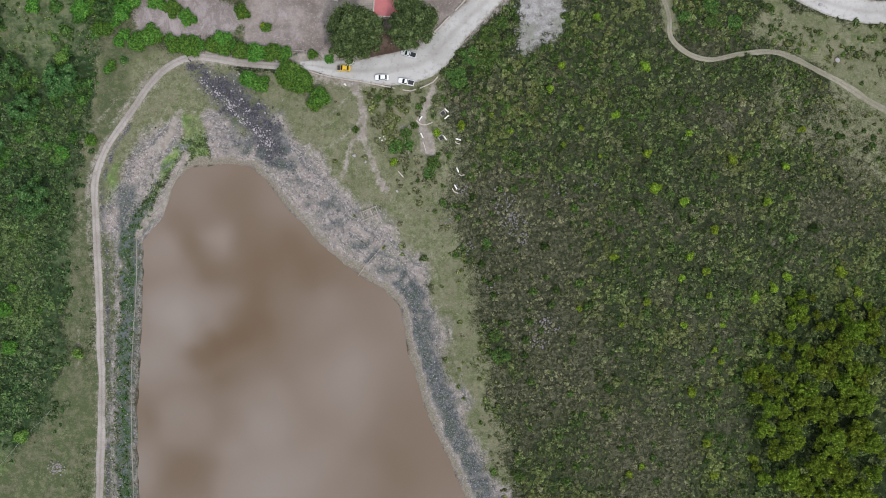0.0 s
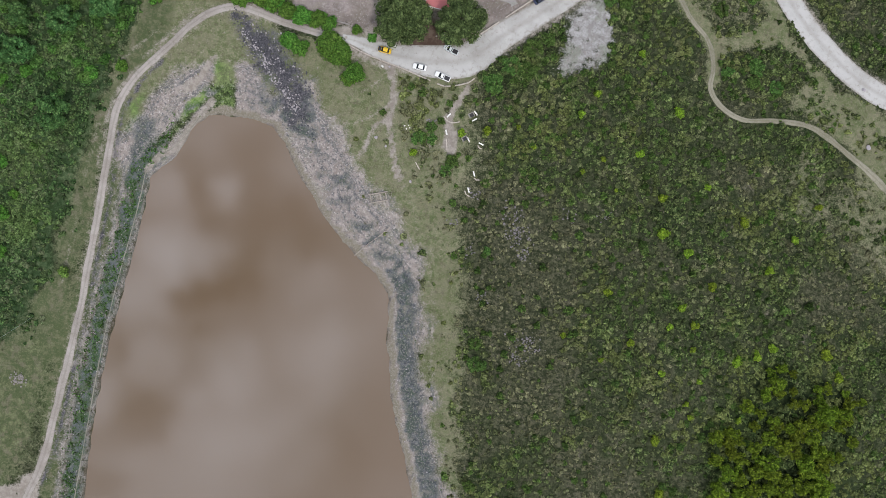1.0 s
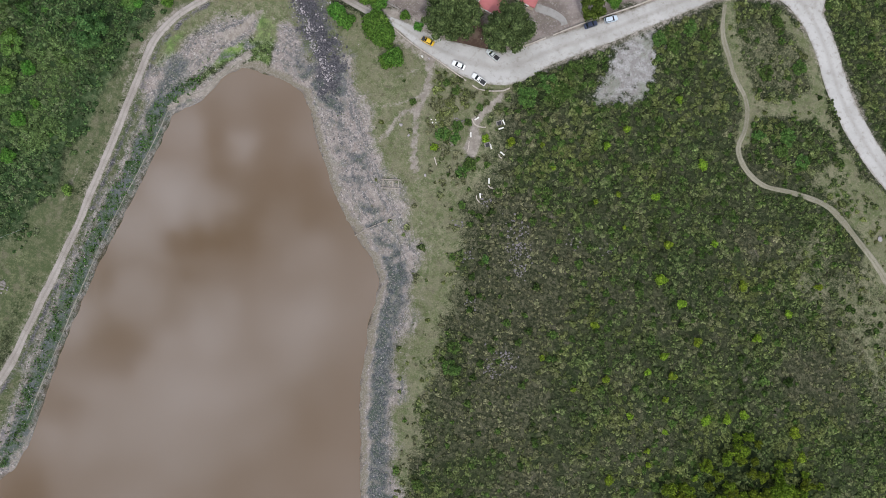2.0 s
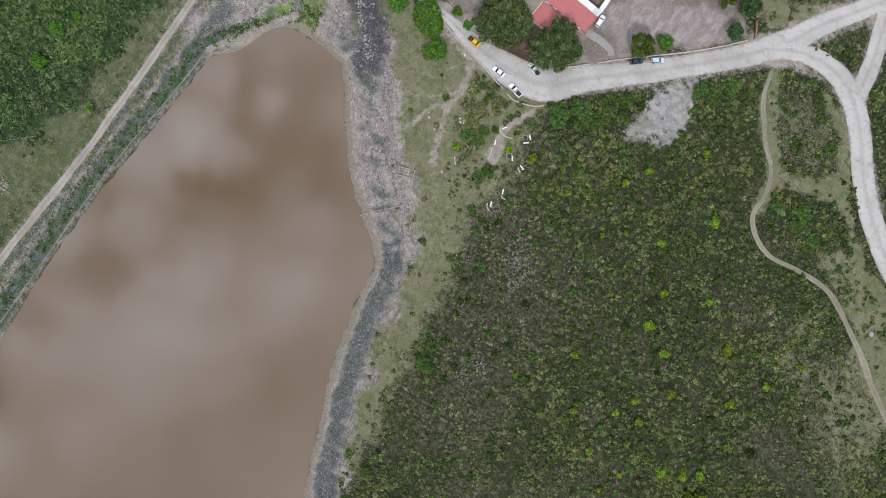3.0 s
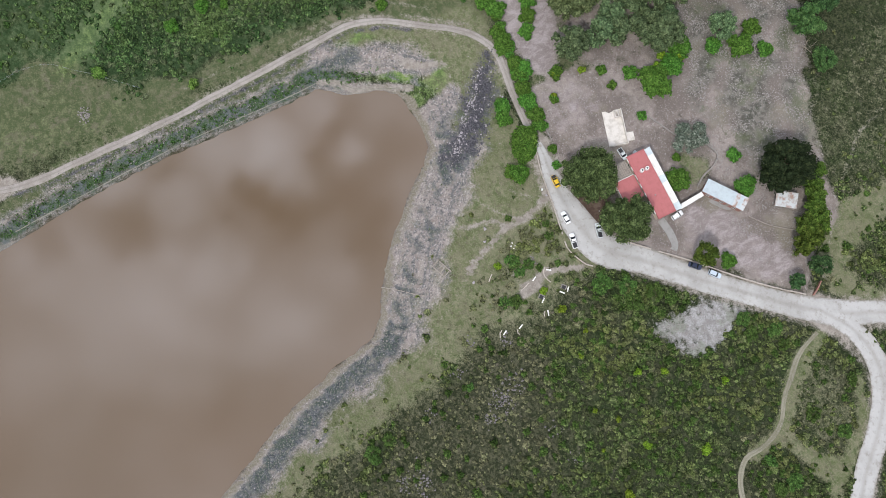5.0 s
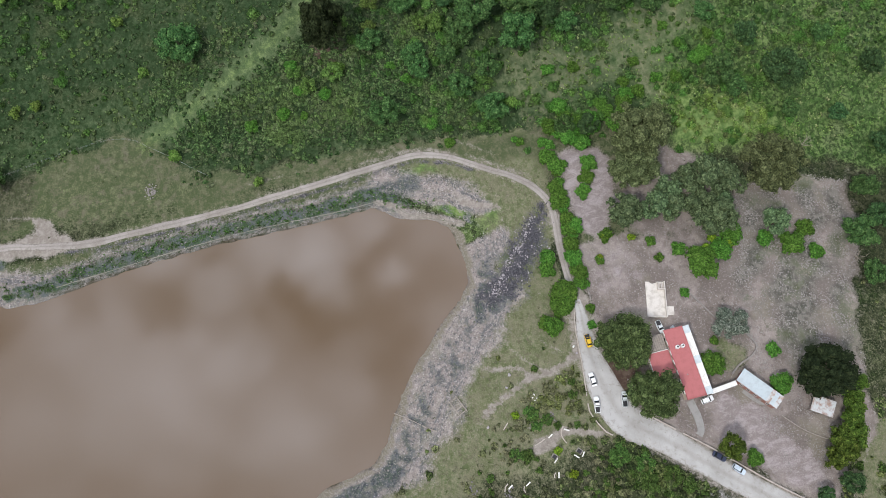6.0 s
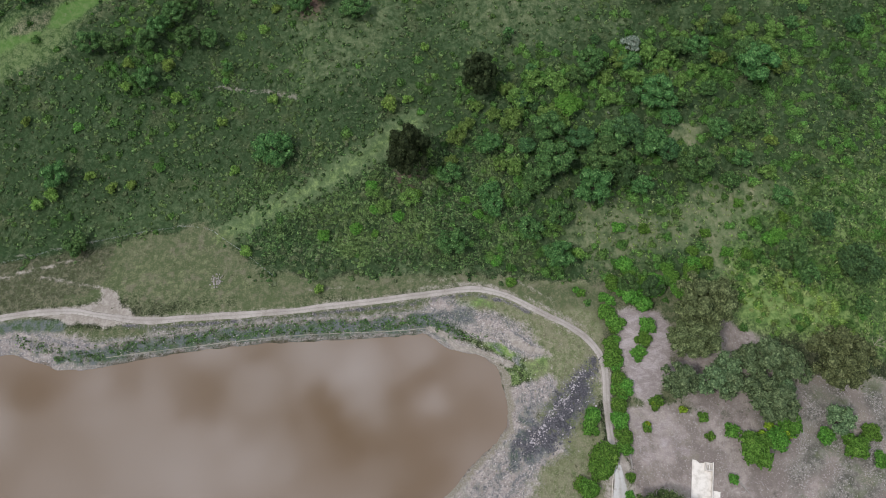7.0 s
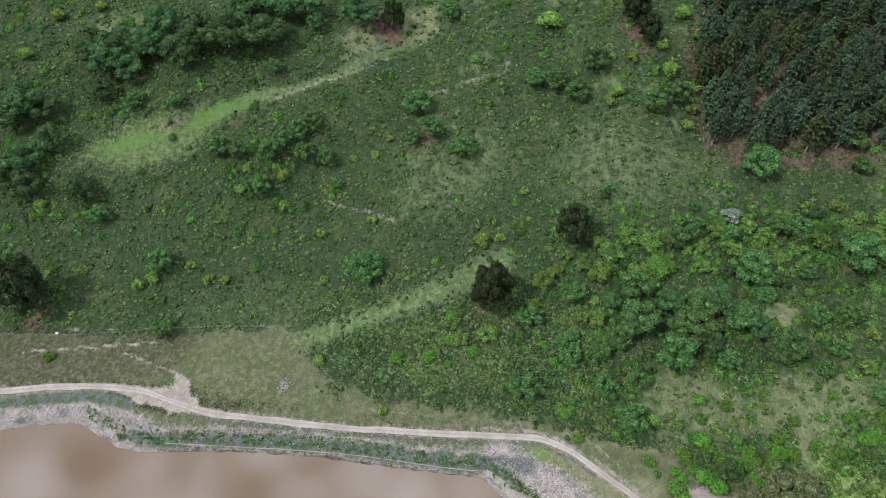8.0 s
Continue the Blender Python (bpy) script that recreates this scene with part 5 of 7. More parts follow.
def conifer(seed, material, label, group, tiers=26, per=34, wide=0.24, bare=0.22, spray=0.023, taper=0.75, bark=BARK):
    """A conifer one metre tall: bare lower trunk with stubs, then whorls of drooping needle sprays."""
    rng = np.random.RandomState(seed)
    root = tagged(new("conifer"), label, "tree", group)
    bm = bmesh.new()
    limb(bm, (0, 0, -0.03), (0.01, 0, 0.5), 0.020, 0.014)
    limb(bm, (0.01, 0, 0.5), (0, 0.01, 0.97), 0.014, 0.003)
    for k in range(10):
        turn, z = rng.uniform(0, 6.28), rng.uniform(bare * 0.5, 0.8)
        limb(bm, (0, 0, z), (math.cos(turn) * 0.12, math.sin(turn) * 0.12, z + 0.02), 0.005, 0.002, 4)
    part("trunk", bm, bark, root)
    made = []
    for k in range(tiers):
        f = k / (tiers - 1)
        z, reach = bare + (1 - bare) * f ** 0.9, rng.uniform(0.75, 1.2) * wide * (1 - f) ** taper * (0.55 + 0.45 * min(1, f * 5)) + 0.012
        n = max(6, int(per * (1 - 0.7 * f)))
        turn = rng.uniform(0, 6.283, n)
        r = reach * rng.uniform(0.25, 1.08, n) * (1 + 0.35 * np.sin(turn * 3 + k * 1.7))
        c = np.stack([np.cos(turn) * r, np.sin(turn) * r, z - 0.22 * r + rng.normal(scale=0.012, size=n)], 1)
        out = np.stack([np.cos(turn), np.sin(turn), -0.25 + rng.normal(scale=0.25, size=n)], 1)
        sidew = np.stack([-np.sin(turn), np.cos(turn), rng.normal(scale=0.35, size=n)], 1)
        s = rng.uniform(0.65, 1.35, (n, 1)) * spray
        a, b = out * s * 1.25, sidew * s * 0.8
        made.append(np.stack([c - a, c - b, c + a, c + b], 1))
    v = np.concatenate(made).reshape(-1, 3)
    crown = new("crown", mesh_of("crown", v, np.arange(len(v)).reshape(-1, 4), material))
    crown.parent = root
    return root


def place(kinds, spots, seed, sink=0.0, stretch=(0.88, 1.15), size=1.0):
    """Copies of some kinds of plant on the ground at x, y with a crown radius."""
    rng = random.Random(seed)
    for x, y, r in spots:
        s, up = r * size, r * size * rng.uniform(*stretch)
        lean = Euler((rng.uniform(-0.05, 0.05), rng.uniform(-0.05, 0.05), rng.uniform(0, 6.283)))
        copy_thing(rng.choice(kinds), Matrix.LocRotScale((x, y, height(x, y) - sink * r), lean, (s * rng.uniform(0.9, 1.1), s * rng.uniform(0.9, 1.1), up)))


def foot_gap(x, y):
    """Metres up the western hill from its foot."""
    g, s = line_gap(np.array([x]), np.array([y]), FOOT)
    return float(g[0]) if s[0] > 0 else -float(g[0])


def discard(kinds):
    """The first of a kind is only a pattern: drop it once its copies stand."""
    for root in kinds:
        for ob in (*root.children_recursive, root):
            bpy.data.objects.remove(ob)


def kinds_of(n, *args, **more):
    return [plant(args[0], args[1] + 10 * k, *args[2:], **more) for k in range(n)]


big_olive = kinds_of(2, "tree", 101, LEAF_OLIVE, BARK, "large dark olive broad-crowned tree", "tree", "large dark trees", 110, 95, 0.027, 0.85, 0.35, 0.06, lobe=(0.14, 0.26), spread=0.78)
pale_olive = kinds_of(2, "tree", 131, LEAF_OLIVE_PALE, BARK, "tall pale olive broad-crowned tree behind the yard", "tree", "tall olive trees", 90, 80, 0.032, 0.85, 0.35, 0.06, lobe=(0.14, 0.26), spread=0.78)
dark_broad = kinds_of(1, "tree", 151, LEAF_DARK, BARK, "large dense dark green tree beside the shed", "tree", "", 110, 70, 0.034, 0.85, 0.35, 0.06, lobe=(0.14, 0.26), spread=0.78)
deep = kinds_of(3, "tree", 201, LEAF_DEEP, BARK, "dark green bushy tree on the slope", "tree", "dark slope trees", 40, 48, 0.052, 0.95, 0.30, 0.05, spread=0.70, lobe=(0.17, 0.32))
middle = kinds_of(4, "tree", 301, LEAF_MID, BARK, "mid-green leafy tree on the hillside", "tree", "hillside trees", 36, 46, 0.052, 0.85, 0.25, 0.05, spread=0.72, lobe=(0.16, 0.30))
lime = kinds_of(3, "tree", 401, LEAF_GROVE, BARK, "yellowish lime-green tree in a dense grove", "tree", "lime grove", 24, 46, 0.075, 0.95, 0.35, 0.05, spread=0.70, lobe=(0.18, 0.32))
bright = kinds_of(3, "bush", 501, LEAF_BRIGHT, BARK, "bright green rounded leafy bush", "bush", "bright green bushes", 16, 40, 0.115, 0.72, 0.05, 0.05, spread=0.55)
yellow = kinds_of(3, "bush", 601, LEAF_YELLOW, BARK, "small yellow-green bush standing in scrub", "bush", "yellow-green bushes", 10, 26, 0.15, 0.85, 0.05, 0.05, spread=0.5)
pale = kinds_of(3, "bush", 651, LEAF_PALE, BARK, "pale lime-green bush on the hillside", "bush", "pale lime bushes", 14, 34, 0.10, 0.85, 0.05, 0.05, spread=0.55)
dome = kinds_of(3, "bush", 681, LEAF_DOME, BARK, "round light green bush on the ridge", "bush", "ridge bushes", 18, 44, 0.085, 0.80, 0.05, 0.05, spread=0.62, lobe=(0.2, 0.36))
shade = kinds_of(3, "bush", 701, LEAF_ROADSIDE, BARK, "large green shrub in the roadside scrub", "bush", "roadside shrubs", 26, 44, 0.075, 0.62, 0.03, 0.05, spread=0.68, lobe=(0.17, 0.32))
bluish = kinds_of(2, "tree", 801, LEAF_BLUE, BARK, "bluish green tree inside the stony yard", "tree", "yard trees", 34, 34, 0.07, 1.05, 0.3, 0.05, spread=0.7, lobe=(0.2, 0.33))
grey = kinds_of(1, "tree", 901, LEAF_GREY, BARK_PALE, "thin pale grey-green tree with sparse leaves", "tree", "grey-green trees", 30, 40, 0.055, 0.6, 0.26, 0.04, spread=0.7, lobe=(0.16, 0.3))
yard_row = kinds_of(2, "tree", 951, LEAF_YARD, BARK, "tall leafy green tree in the row beside the yard", "tree", "yard row", 26, 50, 0.065, 0.95, 0.35, 0.05, spread=0.66, lobe=(0.2, 0.36))

place(big_olive, [(-27.1, 64.0, 10.0), (-9.4, 68.0, 9.0)], 1, size=0.95)
place(dark_broad, [(-1.5, 119.0, 9.4)], 1)
place(pale_olive, COMPOUND_BIG6, 1, size=0.95, stretch=(1.1, 1.35))
place(deep, DARK_WEST, 2, size=1.45)
place(deep, DARK_NORTH[1::2] + COMPOUND_DARK, 3)
place(middle, DARK_NORTH[::2], 36)
place(middle, MID_WEST + MID_WEST_MORE, 4, size=1.4)
place(middle, MID_NEAR, 5, size=1.35)
place(bright, BRIGHT_WEST, 6)
place(yellow, YELLOW_EAST + YELLOW_EAST_MORE + YELLOW_EAST_B, 7, 0.05, size=1.12)
place(pale, YELLOW_WEST + YELLOW_WEST_MORE, 8, 0.05, size=1.4)
place(lime, GROVE + GROVE_MORE + GROVE_THIRD, 9, size=1.3)
rng, fill = random.Random(19), []
while len(fill) < 26:
    x, y = rng.uniform(90, 138), rng.uniform(-78, -14)
    near = min(math.hypot(x - a, y - b) / c for a, b, c in GROVE + GROVE_MORE + GROVE_THIRD)
    if inside(np.array([x]), np.array([y]), GROVE_FLOOR)[0] and 0.9 < near < 2.0 and all((x - a) ** 2 + (y - b) ** 2 > 8 for a, b, c in fill):
        fill.append((x, y, rng.uniform(1.5, 2.5)))
place(lime, fill, 20)
place(bluish, COMPOUND_MID, 10, size=1.2)
place(dome, RIDGE_BUSH, 31, size=1.25)
place(bright, SLOPE_BUSH, 32, size=1.2)
place(middle, [(-142.3, 46.5, 4.0), (-136.1, 40.6, 3.4), (-154.2, 114.5, 4.0), (-142.5, 120.3, 3.4), (-127.0, 129.7, 3.5)], 33, size=1.35)
place(deep, [(-155.5, 81.8, 5.3), (-155.5, 64.6, 4.6), (-141.6, 77.2, 4.6), (-146.8, 94.6, 4.4)], 34, size=1.3)
place(grey, [(-190.0, 88.5, 5.0)], 35)
place(bright, COMPOUND_GREEN, 11, size=1.2)
place(yard_row, YARD_ROW, 16, stretch=(1.2, 1.6), size=1.15)
rng, dark = random.Random(26), []
while len(dark) < 26:
    x, y = rng.uniform(-200, -128), rng.uniform(40, 186)
    if foot_gap(x, y) > 12 and rng.random() < 0.25 + 0.75 * ease(0.0, 0.5, wave(x, y, 30, 69)) and open_grass(x, y)[0] < 0.4:
        dark.append((x, y, rng.uniform(2.2, 4.6)))
place(deep + deep + middle, dark, 27)
place(bright, HEDGE, 12, 0.05, (0.7, 0.95), size=1.15)
rng = random.Random(21)
hedge_row = [(x + rng.uniform(-0.7, 0.7), y + rng.uniform(-0.7, 0.7), rng.uniform(1.7, 2.7)) for x, y in smooth_line([(-97.2, 66.0), (-87.4, 65.6), (-77.2, 63.6), (-67.5, 62.4), (-58.0, 61.0), (-48.6, 60.4)], 2.6)]
place(bright, hedge_row, 22, 0.05, (0.6, 0.85))
place(bright, [(-105.6, 67.5, 2.8), (-107.7, 74.2, 3.2), (-104.6, 78.4, 2.8), (-104.7, 83.5, 3.1), (-104.8, 88.7, 3.3), (-102.9, 93.3, 2.7), (-101.7, 70.5, 3.0), (-100.5, 76.2, 2.6), (-100.6, 81.3, 2.8), (-99.6, 63.8, 2.4)], 23, 0.05)
place(yellow, [(-61.4, 72.7, 2.4), (-48.8, 102.3, 2.6), (-52.7, 112.5, 2.8), (-48.2, 110.7, 2.2), (-51.1, 106.1, 2.4), (-58.9, 80.7, 1.8), (-55.2, 68.2, 1.8)], 24, 0.05)
place(bluish, [(-68.1, 82, 5.2), (-69.5, 96.1, 5.6), (-73, 103.6, 5.4), (-61, 112.1, 5.0)], 25)
place(shade, EAST_BUSH, 13, 0.05, (0.7, 1.0), size=0.8)
place(shade, [(-14.7, 31.2, 2.6), (-3.4, 25.4, 2.0), (-16.2, 45.5, 2.0), (-20.0, 46.4, 1.6), (-27.0, 36.8, 1.4), (0.1, 14.1, 1.6), (8.6, 22.1, 1.8), (-7.4, 43.7, 1.4)], 28, 0.05, (0.6, 0.9))
place(grey, GREY_TREE, 14)
# smaller bushes in loose groups where the hillside is thick
rng, extra = random.Random(17), []
for (cx, cy, wx, wy, n) in ((-212, -88, 11, 18, 34), (-181, 92, 6, 34, 60), (-216, 150, 12, 16, 16), (-250, 60, 14, 22, 24), (-90, 126, 8, 14, 26), (-104, 80, 4, 12, 20)):
    for k in range(n):
        extra.append((round(cx + rng.gauss(0, wx), 1), round(cy + rng.gauss(0, wy), 1), rng.uniform(1.2, 2.7)))
while len(extra) < 560:
    x, y = rng.uniform(-195, -98), rng.uniform(-20, 186)
    band = math.exp(-((x + 180) / 9) ** 2) * ease(25, 45, y)
    lumps = ease(0.15, 0.6, 0.7 * wave(x, y, 26, 70) + 0.5 * wave(x, y, 11, 72)) * ease(-10, 45, y)
    if foot_gap(x, y) > 4 and rng.random() < max(band, lumps) and open_grass(x, y)[0] < 0.45:
        extra.append((x, y, rng.uniform(1.1, 2.6)))
for kinds in (big_olive, pale_olive, dark_broad, deep, middle, lime, bright, yellow, pale, dome, shade, bluish, grey, yard_row):
    discard(kinds)

# dark bushy conifers alone on the slope, and the pine wood
shaggy = kinds_of(2, "conifer", 1001, LEAF_CONE, BARK, "dark bushy conifer with reddish litter beneath it", "tree", "lone conifers", 80, 60, 0.048, 1.75, 0.26, 0.06, lobe=(0.15, 0.26), spread=0.76)
rng = random.Random(15)
for x, y, r in DARK_BUSHY_CONIFER:
    copy_thing(rng.choice(shaggy), Matrix.LocRotScale((x, y, height(x, y)), Euler((0, 0, rng.uniform(0, 6.28))), (r * 1.22, r * 1.22, r * 1.25)))
discard(shaggy)
pine = [conifer(1101 + k, LEAF_PINE if k < 3 else LEAF_PINE_OLIVE, "tall dark pine with a bare lower trunk", "pine wood", 22, 42, 0.20, 0.30, 0.026, 0.65, BARK_PALE) for k in range(4)]
WOOD = [(-292, 82), (-252, 78), (-226, 84), (-219, 92), (-217, 128), (-219, 150), (-240, 175), (-300, 180), (-330, 130)]
stands, tries = [], 0
while len(stands) < 170 and tries < 20000:
    tries += 1
    x, y = rng.uniform(-305, -215), rng.uniform(76, 176)
    if inside(np.array([x]), np.array([y]), WOOD)[0] and all((x - a) ** 2 + (y - b) ** 2 > 16 for a, b in stands):
        stands.append((x, y))
for x, y in stands:
    tall = rng.uniform(15, 21)
    copy_thing(rng.choice(pine), Matrix.LocRotScale((x, y, height(x, y)), Euler((rng.uniform(-0.04, 0.04), rng.uniform(-0.04, 0.04), rng.uniform(0, 6.28))), (tall, tall, tall)))
discard(pine)


# ---- scrub, tufts and stones: too many to count ----


def scatter(name, label, category, material, spots, sizes, dry, protos, seed, lift=0.0):
    """Joins a copy of one of the quad patterns at every spot into one mesh."""
    rng = np.random.RandomState(seed)
    x, y = spots[:, 0], spots[:, 1]
    z = land(x, y) + lift
    pick = rng.randint(0, len(protos), len(spots))
    verts, mark, shade_of = [], [], []
    tone = np.clip(rng.uniform(-0.32, 0.32, len(spots)) + 0.16 * wave(x, y, 17, seed), -0.5, 0.5)
    for k, proto in enumerate(protos):
        sel = np.where(pick == k)[0]
        turn = rng.uniform(0, 6.283, len(sel))
        c, s = np.cos(turn)[:, None], np.sin(turn)[:, None]
        p = proto.reshape(-1, 3)
        grow = sizes[sel][:, None] * rng.uniform(0.85, 1.15, (len(sel), 1))
        tall = sizes[sel][:, None] * rng.uniform(0.7, 1.15, (len(sel), 1))
        px = (p[None, :, 0] * c - p[None, :, 1] * s) * grow + x[sel][:, None]
        py = (p[None, :, 0] * s + p[None, :, 1] * c) * grow + y[sel][:, None]
        pz = p[None, :, 2] * tall + z[sel][:, None]
        verts.append(np.stack([px, py, pz], -1).reshape(-1, 3))
        mark.append(np.repeat(dry[sel], len(p)))
        shade_of.append(np.repeat(tone[sel], len(p)))
    v = np.concatenate(verts)
    me = mesh_of(name, v, np.arange(len(v)).reshape(-1, 4), material)
    give(me, "dry", np.concatenate(mark))
    give(me, "tone", np.concatenate(shade_of))
    return tagged(new(name, me), label, category, kind="stuff")


def shrub_proto(seed, n, leaf, lift=0.7, lobed=0.35):
    rng = np.random.RandomState(seed)
    q = sprays(rng, n, leaf, 0.0, lift) * np.array([1, 1, 0.85])
    if n < 20:
        q = np.concatenate([q * np.array([1.1, 1.1, 1.0]), core(rng, 5, 2, 0.0, 0.88) * np.array([1, 1, 0.9])])
    else:
        q = np.concatenate([q, core(rng, 6, 2, 0.0, 0.78)]) * np.array([1, 1, 1.25])
    q = q * (1 + lobed * np.sin(3 * np.arctan2(q[..., 1], q[..., 0]) + seed))[..., None] * 0.9
    return q


def tuft_proto(seed, n):
    rng = np.random.RandomState(seed)
    turn, made = rng.uniform(0, 6.283, n), []
    for a in turn:
        o, w = np.array([math.cos(a), math.sin(a), 0]), np.array([-math.sin(a), math.cos(a), 0]) * 0.22
        base, tip = o * rng.uniform(0.0, 0.35), o * rng.uniform(0.6, 1.1) + np.array([0, 0, rng.uniform(0.5, 1.0)])
        midp = (base + tip) / 2 + np.array([0, 0, 0.22])
        made.append([base - w * 0.6, midp - w, tip, midp + w])
    return np.array(made)


SHRUBS = [shrub_proto(2000 + k, 7, 0.32, 0.5, 0.15) for k in range(8)]
LOW = [shrub_proto(2030 + k, 4, 0.36, 0.5, 0.15) for k in range(8)]
BUSHES = [shrub_proto(2050 + k, 44, 0.22, 0.35, 0.16) for k in range(6)]
ROUND = [shrub_proto(2070 + k, 120, 0.15, 0.30, 0.14) for k in range(5)]
TUFTS = [tuft_proto(2100 + k, 5) for k in range(6)]


def spread(n, box, seed, keep):
    """n random spots in a box, of which keep(x, y) gives each one's chance."""
    rng = np.random.RandomState(seed)
    x, y = rng.uniform(box[0], box[1], n), rng.uniform(box[2], box[3], n)
    ok = rng.uniform(0, 1, n) < keep(x, y)
    return np.stack([x[ok], y[ok]], 1)


PATHS = [[(48, 104), (51, 96), (58, 87), (66, 79.5), (69.3, 72), (69.8, 65), (74.5, 60), (82, 58), (92, 60), (103, 60), (113.5, 55.5), (125, 49), (135, 43), (170, 25)],
         [(-27.5, 51.5), (-25, 44.6), (-24, 39.4), (-22.6, 31.5), (-22, 25)], [(-2.8, 51.5), (-4.6, 45.5), (-6, 40), (-5.2, 35), (-4, 31)], WEST_LINE]


def free(x, y):
    """1 on open ground, 0 on roads, paths, yards and water."""
    k = np.ones(np.shape(x))
    for line, half in zip(ROADS, (2.0, 5.2, 4.0, 3.6)):
        k = k * ease(half, half + 1.0, line_gap(x, y, line)[0])
    for line in PATHS:
        k = k * ease(1.1, 1.9, line_gap(x, y, line)[0])
    for a, b in ((-6.5, 38), (0.8, 41.5), (0.4, 34), (4.6, 33), (4.6, 23.5), (3.8, 18.5), (-4.5, 32)):
        k = k * (0.12 + 0.88 * ease(2.2, 5.5, np.hypot(x - a, y - b)))
    k = k * ease(-0.5, 1.5, ring_gap(x, y, GRAVEL)) * ease(-0.5, 1.5, ring_gap(x, y, YARD)) * ease(-0.5, 1.0, ring_gap(x, y, CORRAL))
    return k * ease(1.0, 4, ring_gap(x, y, LAKE))


def east_of_edge(x, y):
    g, s = line_gap(x, y, SCRUB_EDGE)
    return np.where(s > 0, g, -g)


def east_scrub(x, y):
    beside_wall = 0.75 * patch(x, y, [(-25.6, 43.1), (-24.3, 50.2), (-9.9, 48.3), (-9.4, 43.1), (-12.8, 38.0), (-14.1, 31.5), (-18.2, 30.0)], 2) + 0.75 * patch(x, y, [(-18.7, 29.3), (-13.1, 32.9), (-6.8, 29.0), (-0.7, 29.8), (4.6, 29.3), (-5.6, 17.2), (-13.3, 21.5)], 2)
    tussocks = 0.10 * ease(0.1, 0.8, wave(x, y, 11, 93)) * ease(9, 14, ring_gap(x, y, LAKE)) * ease(-40, -34, x)
    return free(x, y) * np.maximum(beside_wall + tussocks, ease(-5.0, 6.0, east_of_edge(x, y) + 4 * wave(x, y, 9, 33) + 3 * wave(x, y, 23, 36)) * (0.55 + 0.45 * lush(x, y)) * (1 - 0.95 * picnic(x, y) * ease(0.1, -0.35, wave(x, y, 10, 73))) * (1 - 0.75 * patch(x, y, NORTH_EAST, 4)) * (1 - 0.95 * patch(x, y, FIELD, 2.5)) * (1 - 0.62 * ease(108, 118, y) * ease(64, 56, x) * ease(0.25, -0.25, 0.8 * wave(x, y, 15, 97) + 0.5 * wave(x, y, 6, 98))) * (1 - 0.95 * patch(x, y, SIDE_VERGE, 1.5)) * (1 - 0.9 * strip(x, y, SIDE_BAND, 2.2, 1.5)) * (1 - 0.5 * patch(x, y, DRY_CLUMP, 3)) * (1 - 0.45 * patch(x, y, NORTH_EAST_LOW, 7)))


def foot_side(x, y):
    g, s = line_gap(x, y, FOOT)
    return np.where(s > 0, g, -g)


def west_scrub(x, y):
    open_ground = ease(0.2, 0.8, 1 - patch(x, y, LAWN, 5)) * (1 - 0.95 * open_grass(x, y)[0])
    return free(x, y) * ease(-2, 12, foot_side(x, y) + 4 * wave(x, y, 12, 34)) * open_ground * (0.45 + 0.55 * lush(x, y))


rng = np.random.RandomState(41)
at = spread(37000, (-36, 165, -112, 190), 42, east_scrub)
near_road = ease(42, 12, np.hypot(at[:, 0] - 8, at[:, 1] - 52))
size = (0.45 + 1.15 * rng.beta(1.2, 3.4, len(at))) * (1 + 0.3 * near_road) * (0.8 + 0.4 * lush(at[:, 0], at[:, 1]))
scatter("scrub", "dense knee-high olive and green scrub on the hill", "scrub", LEAF_SCRUB, at, size, np.clip(rng.uniform(-0.5, 0.5, len(at)) + 0.98 - 1.25 * lush(at[:, 0], at[:, 1]) - 0.6 * patch(at[:, 0], at[:, 1], GROVE_FLOOR, 16), 0, 1), SHRUBS, 43)
at = spread(29000, (-310, -96, -228, 195), 44, west_scrub)
size = (0.50 + 0.95 * rng.beta(1.2, 3.0, len(at))) * (0.85 + 0.45 * lush(at[:, 0], at[:, 1]))
thick = spread(7000, (-165, -108, -66, 44), 59, lambda x, y: west_scrub(x, y) * ease(0.0, 6.0, x + 0.9 * y + 212 - 22 * ease(-20, 30, y)))
at, size = np.concatenate([at, thick]), np.concatenate([size, rng.uniform(0.6, 1.35, len(thick))])
scatter("hillside_scrub", "low green scrub covering the western hillside", "scrub", LEAF_HILL, at, size, np.clip(rng.uniform(-0.5, 0.9, len(at)) * (1.2 - lush(at[:, 0], at[:, 1])), 0, 1), LOW, 45)
at = spread(40000, (-200, -72, 20, 190), 52, lambda x, y: free(x, y) * np.clip(patch(x, y, HERBS, 5) + 0.18 * ease(-170, -130, x) * ease(40, 80, y), 0, 1) * ease(0, 4, foot_side(x, y)) * ease(-0.6, 0.4, wave(x, y, 8, 66)))
scatter("hillside_herbs", "light green leafy herbs and tall grass", "herbs", LEAF_HERB, at, rng.uniform(0.4, 1.0, len(at)), np.clip(rng.uniform(-0.6, 0.9, len(at)), 0, 1), TUFTS, 53)
at = spread(9000, (-310, 150, -228, 195), 46, lambda x, y: free(x, y) * np.where(foot_side(x, y) > -8, 1.0, np.where(east_of_edge(x, y) > -6, 0.9, 0.35)))
reeds = spread(9000, (-112, -90, -135, 24), 55, lambda x, y: ease(2.2, 3.0, ring_gap(x, y, LAKE)) * ease(8.0, 5.5, ring_gap(x, y, LAKE)) * ease(-88, -91, x) * ease(0.9, -0.2, wave(x, y, 5, 95)))
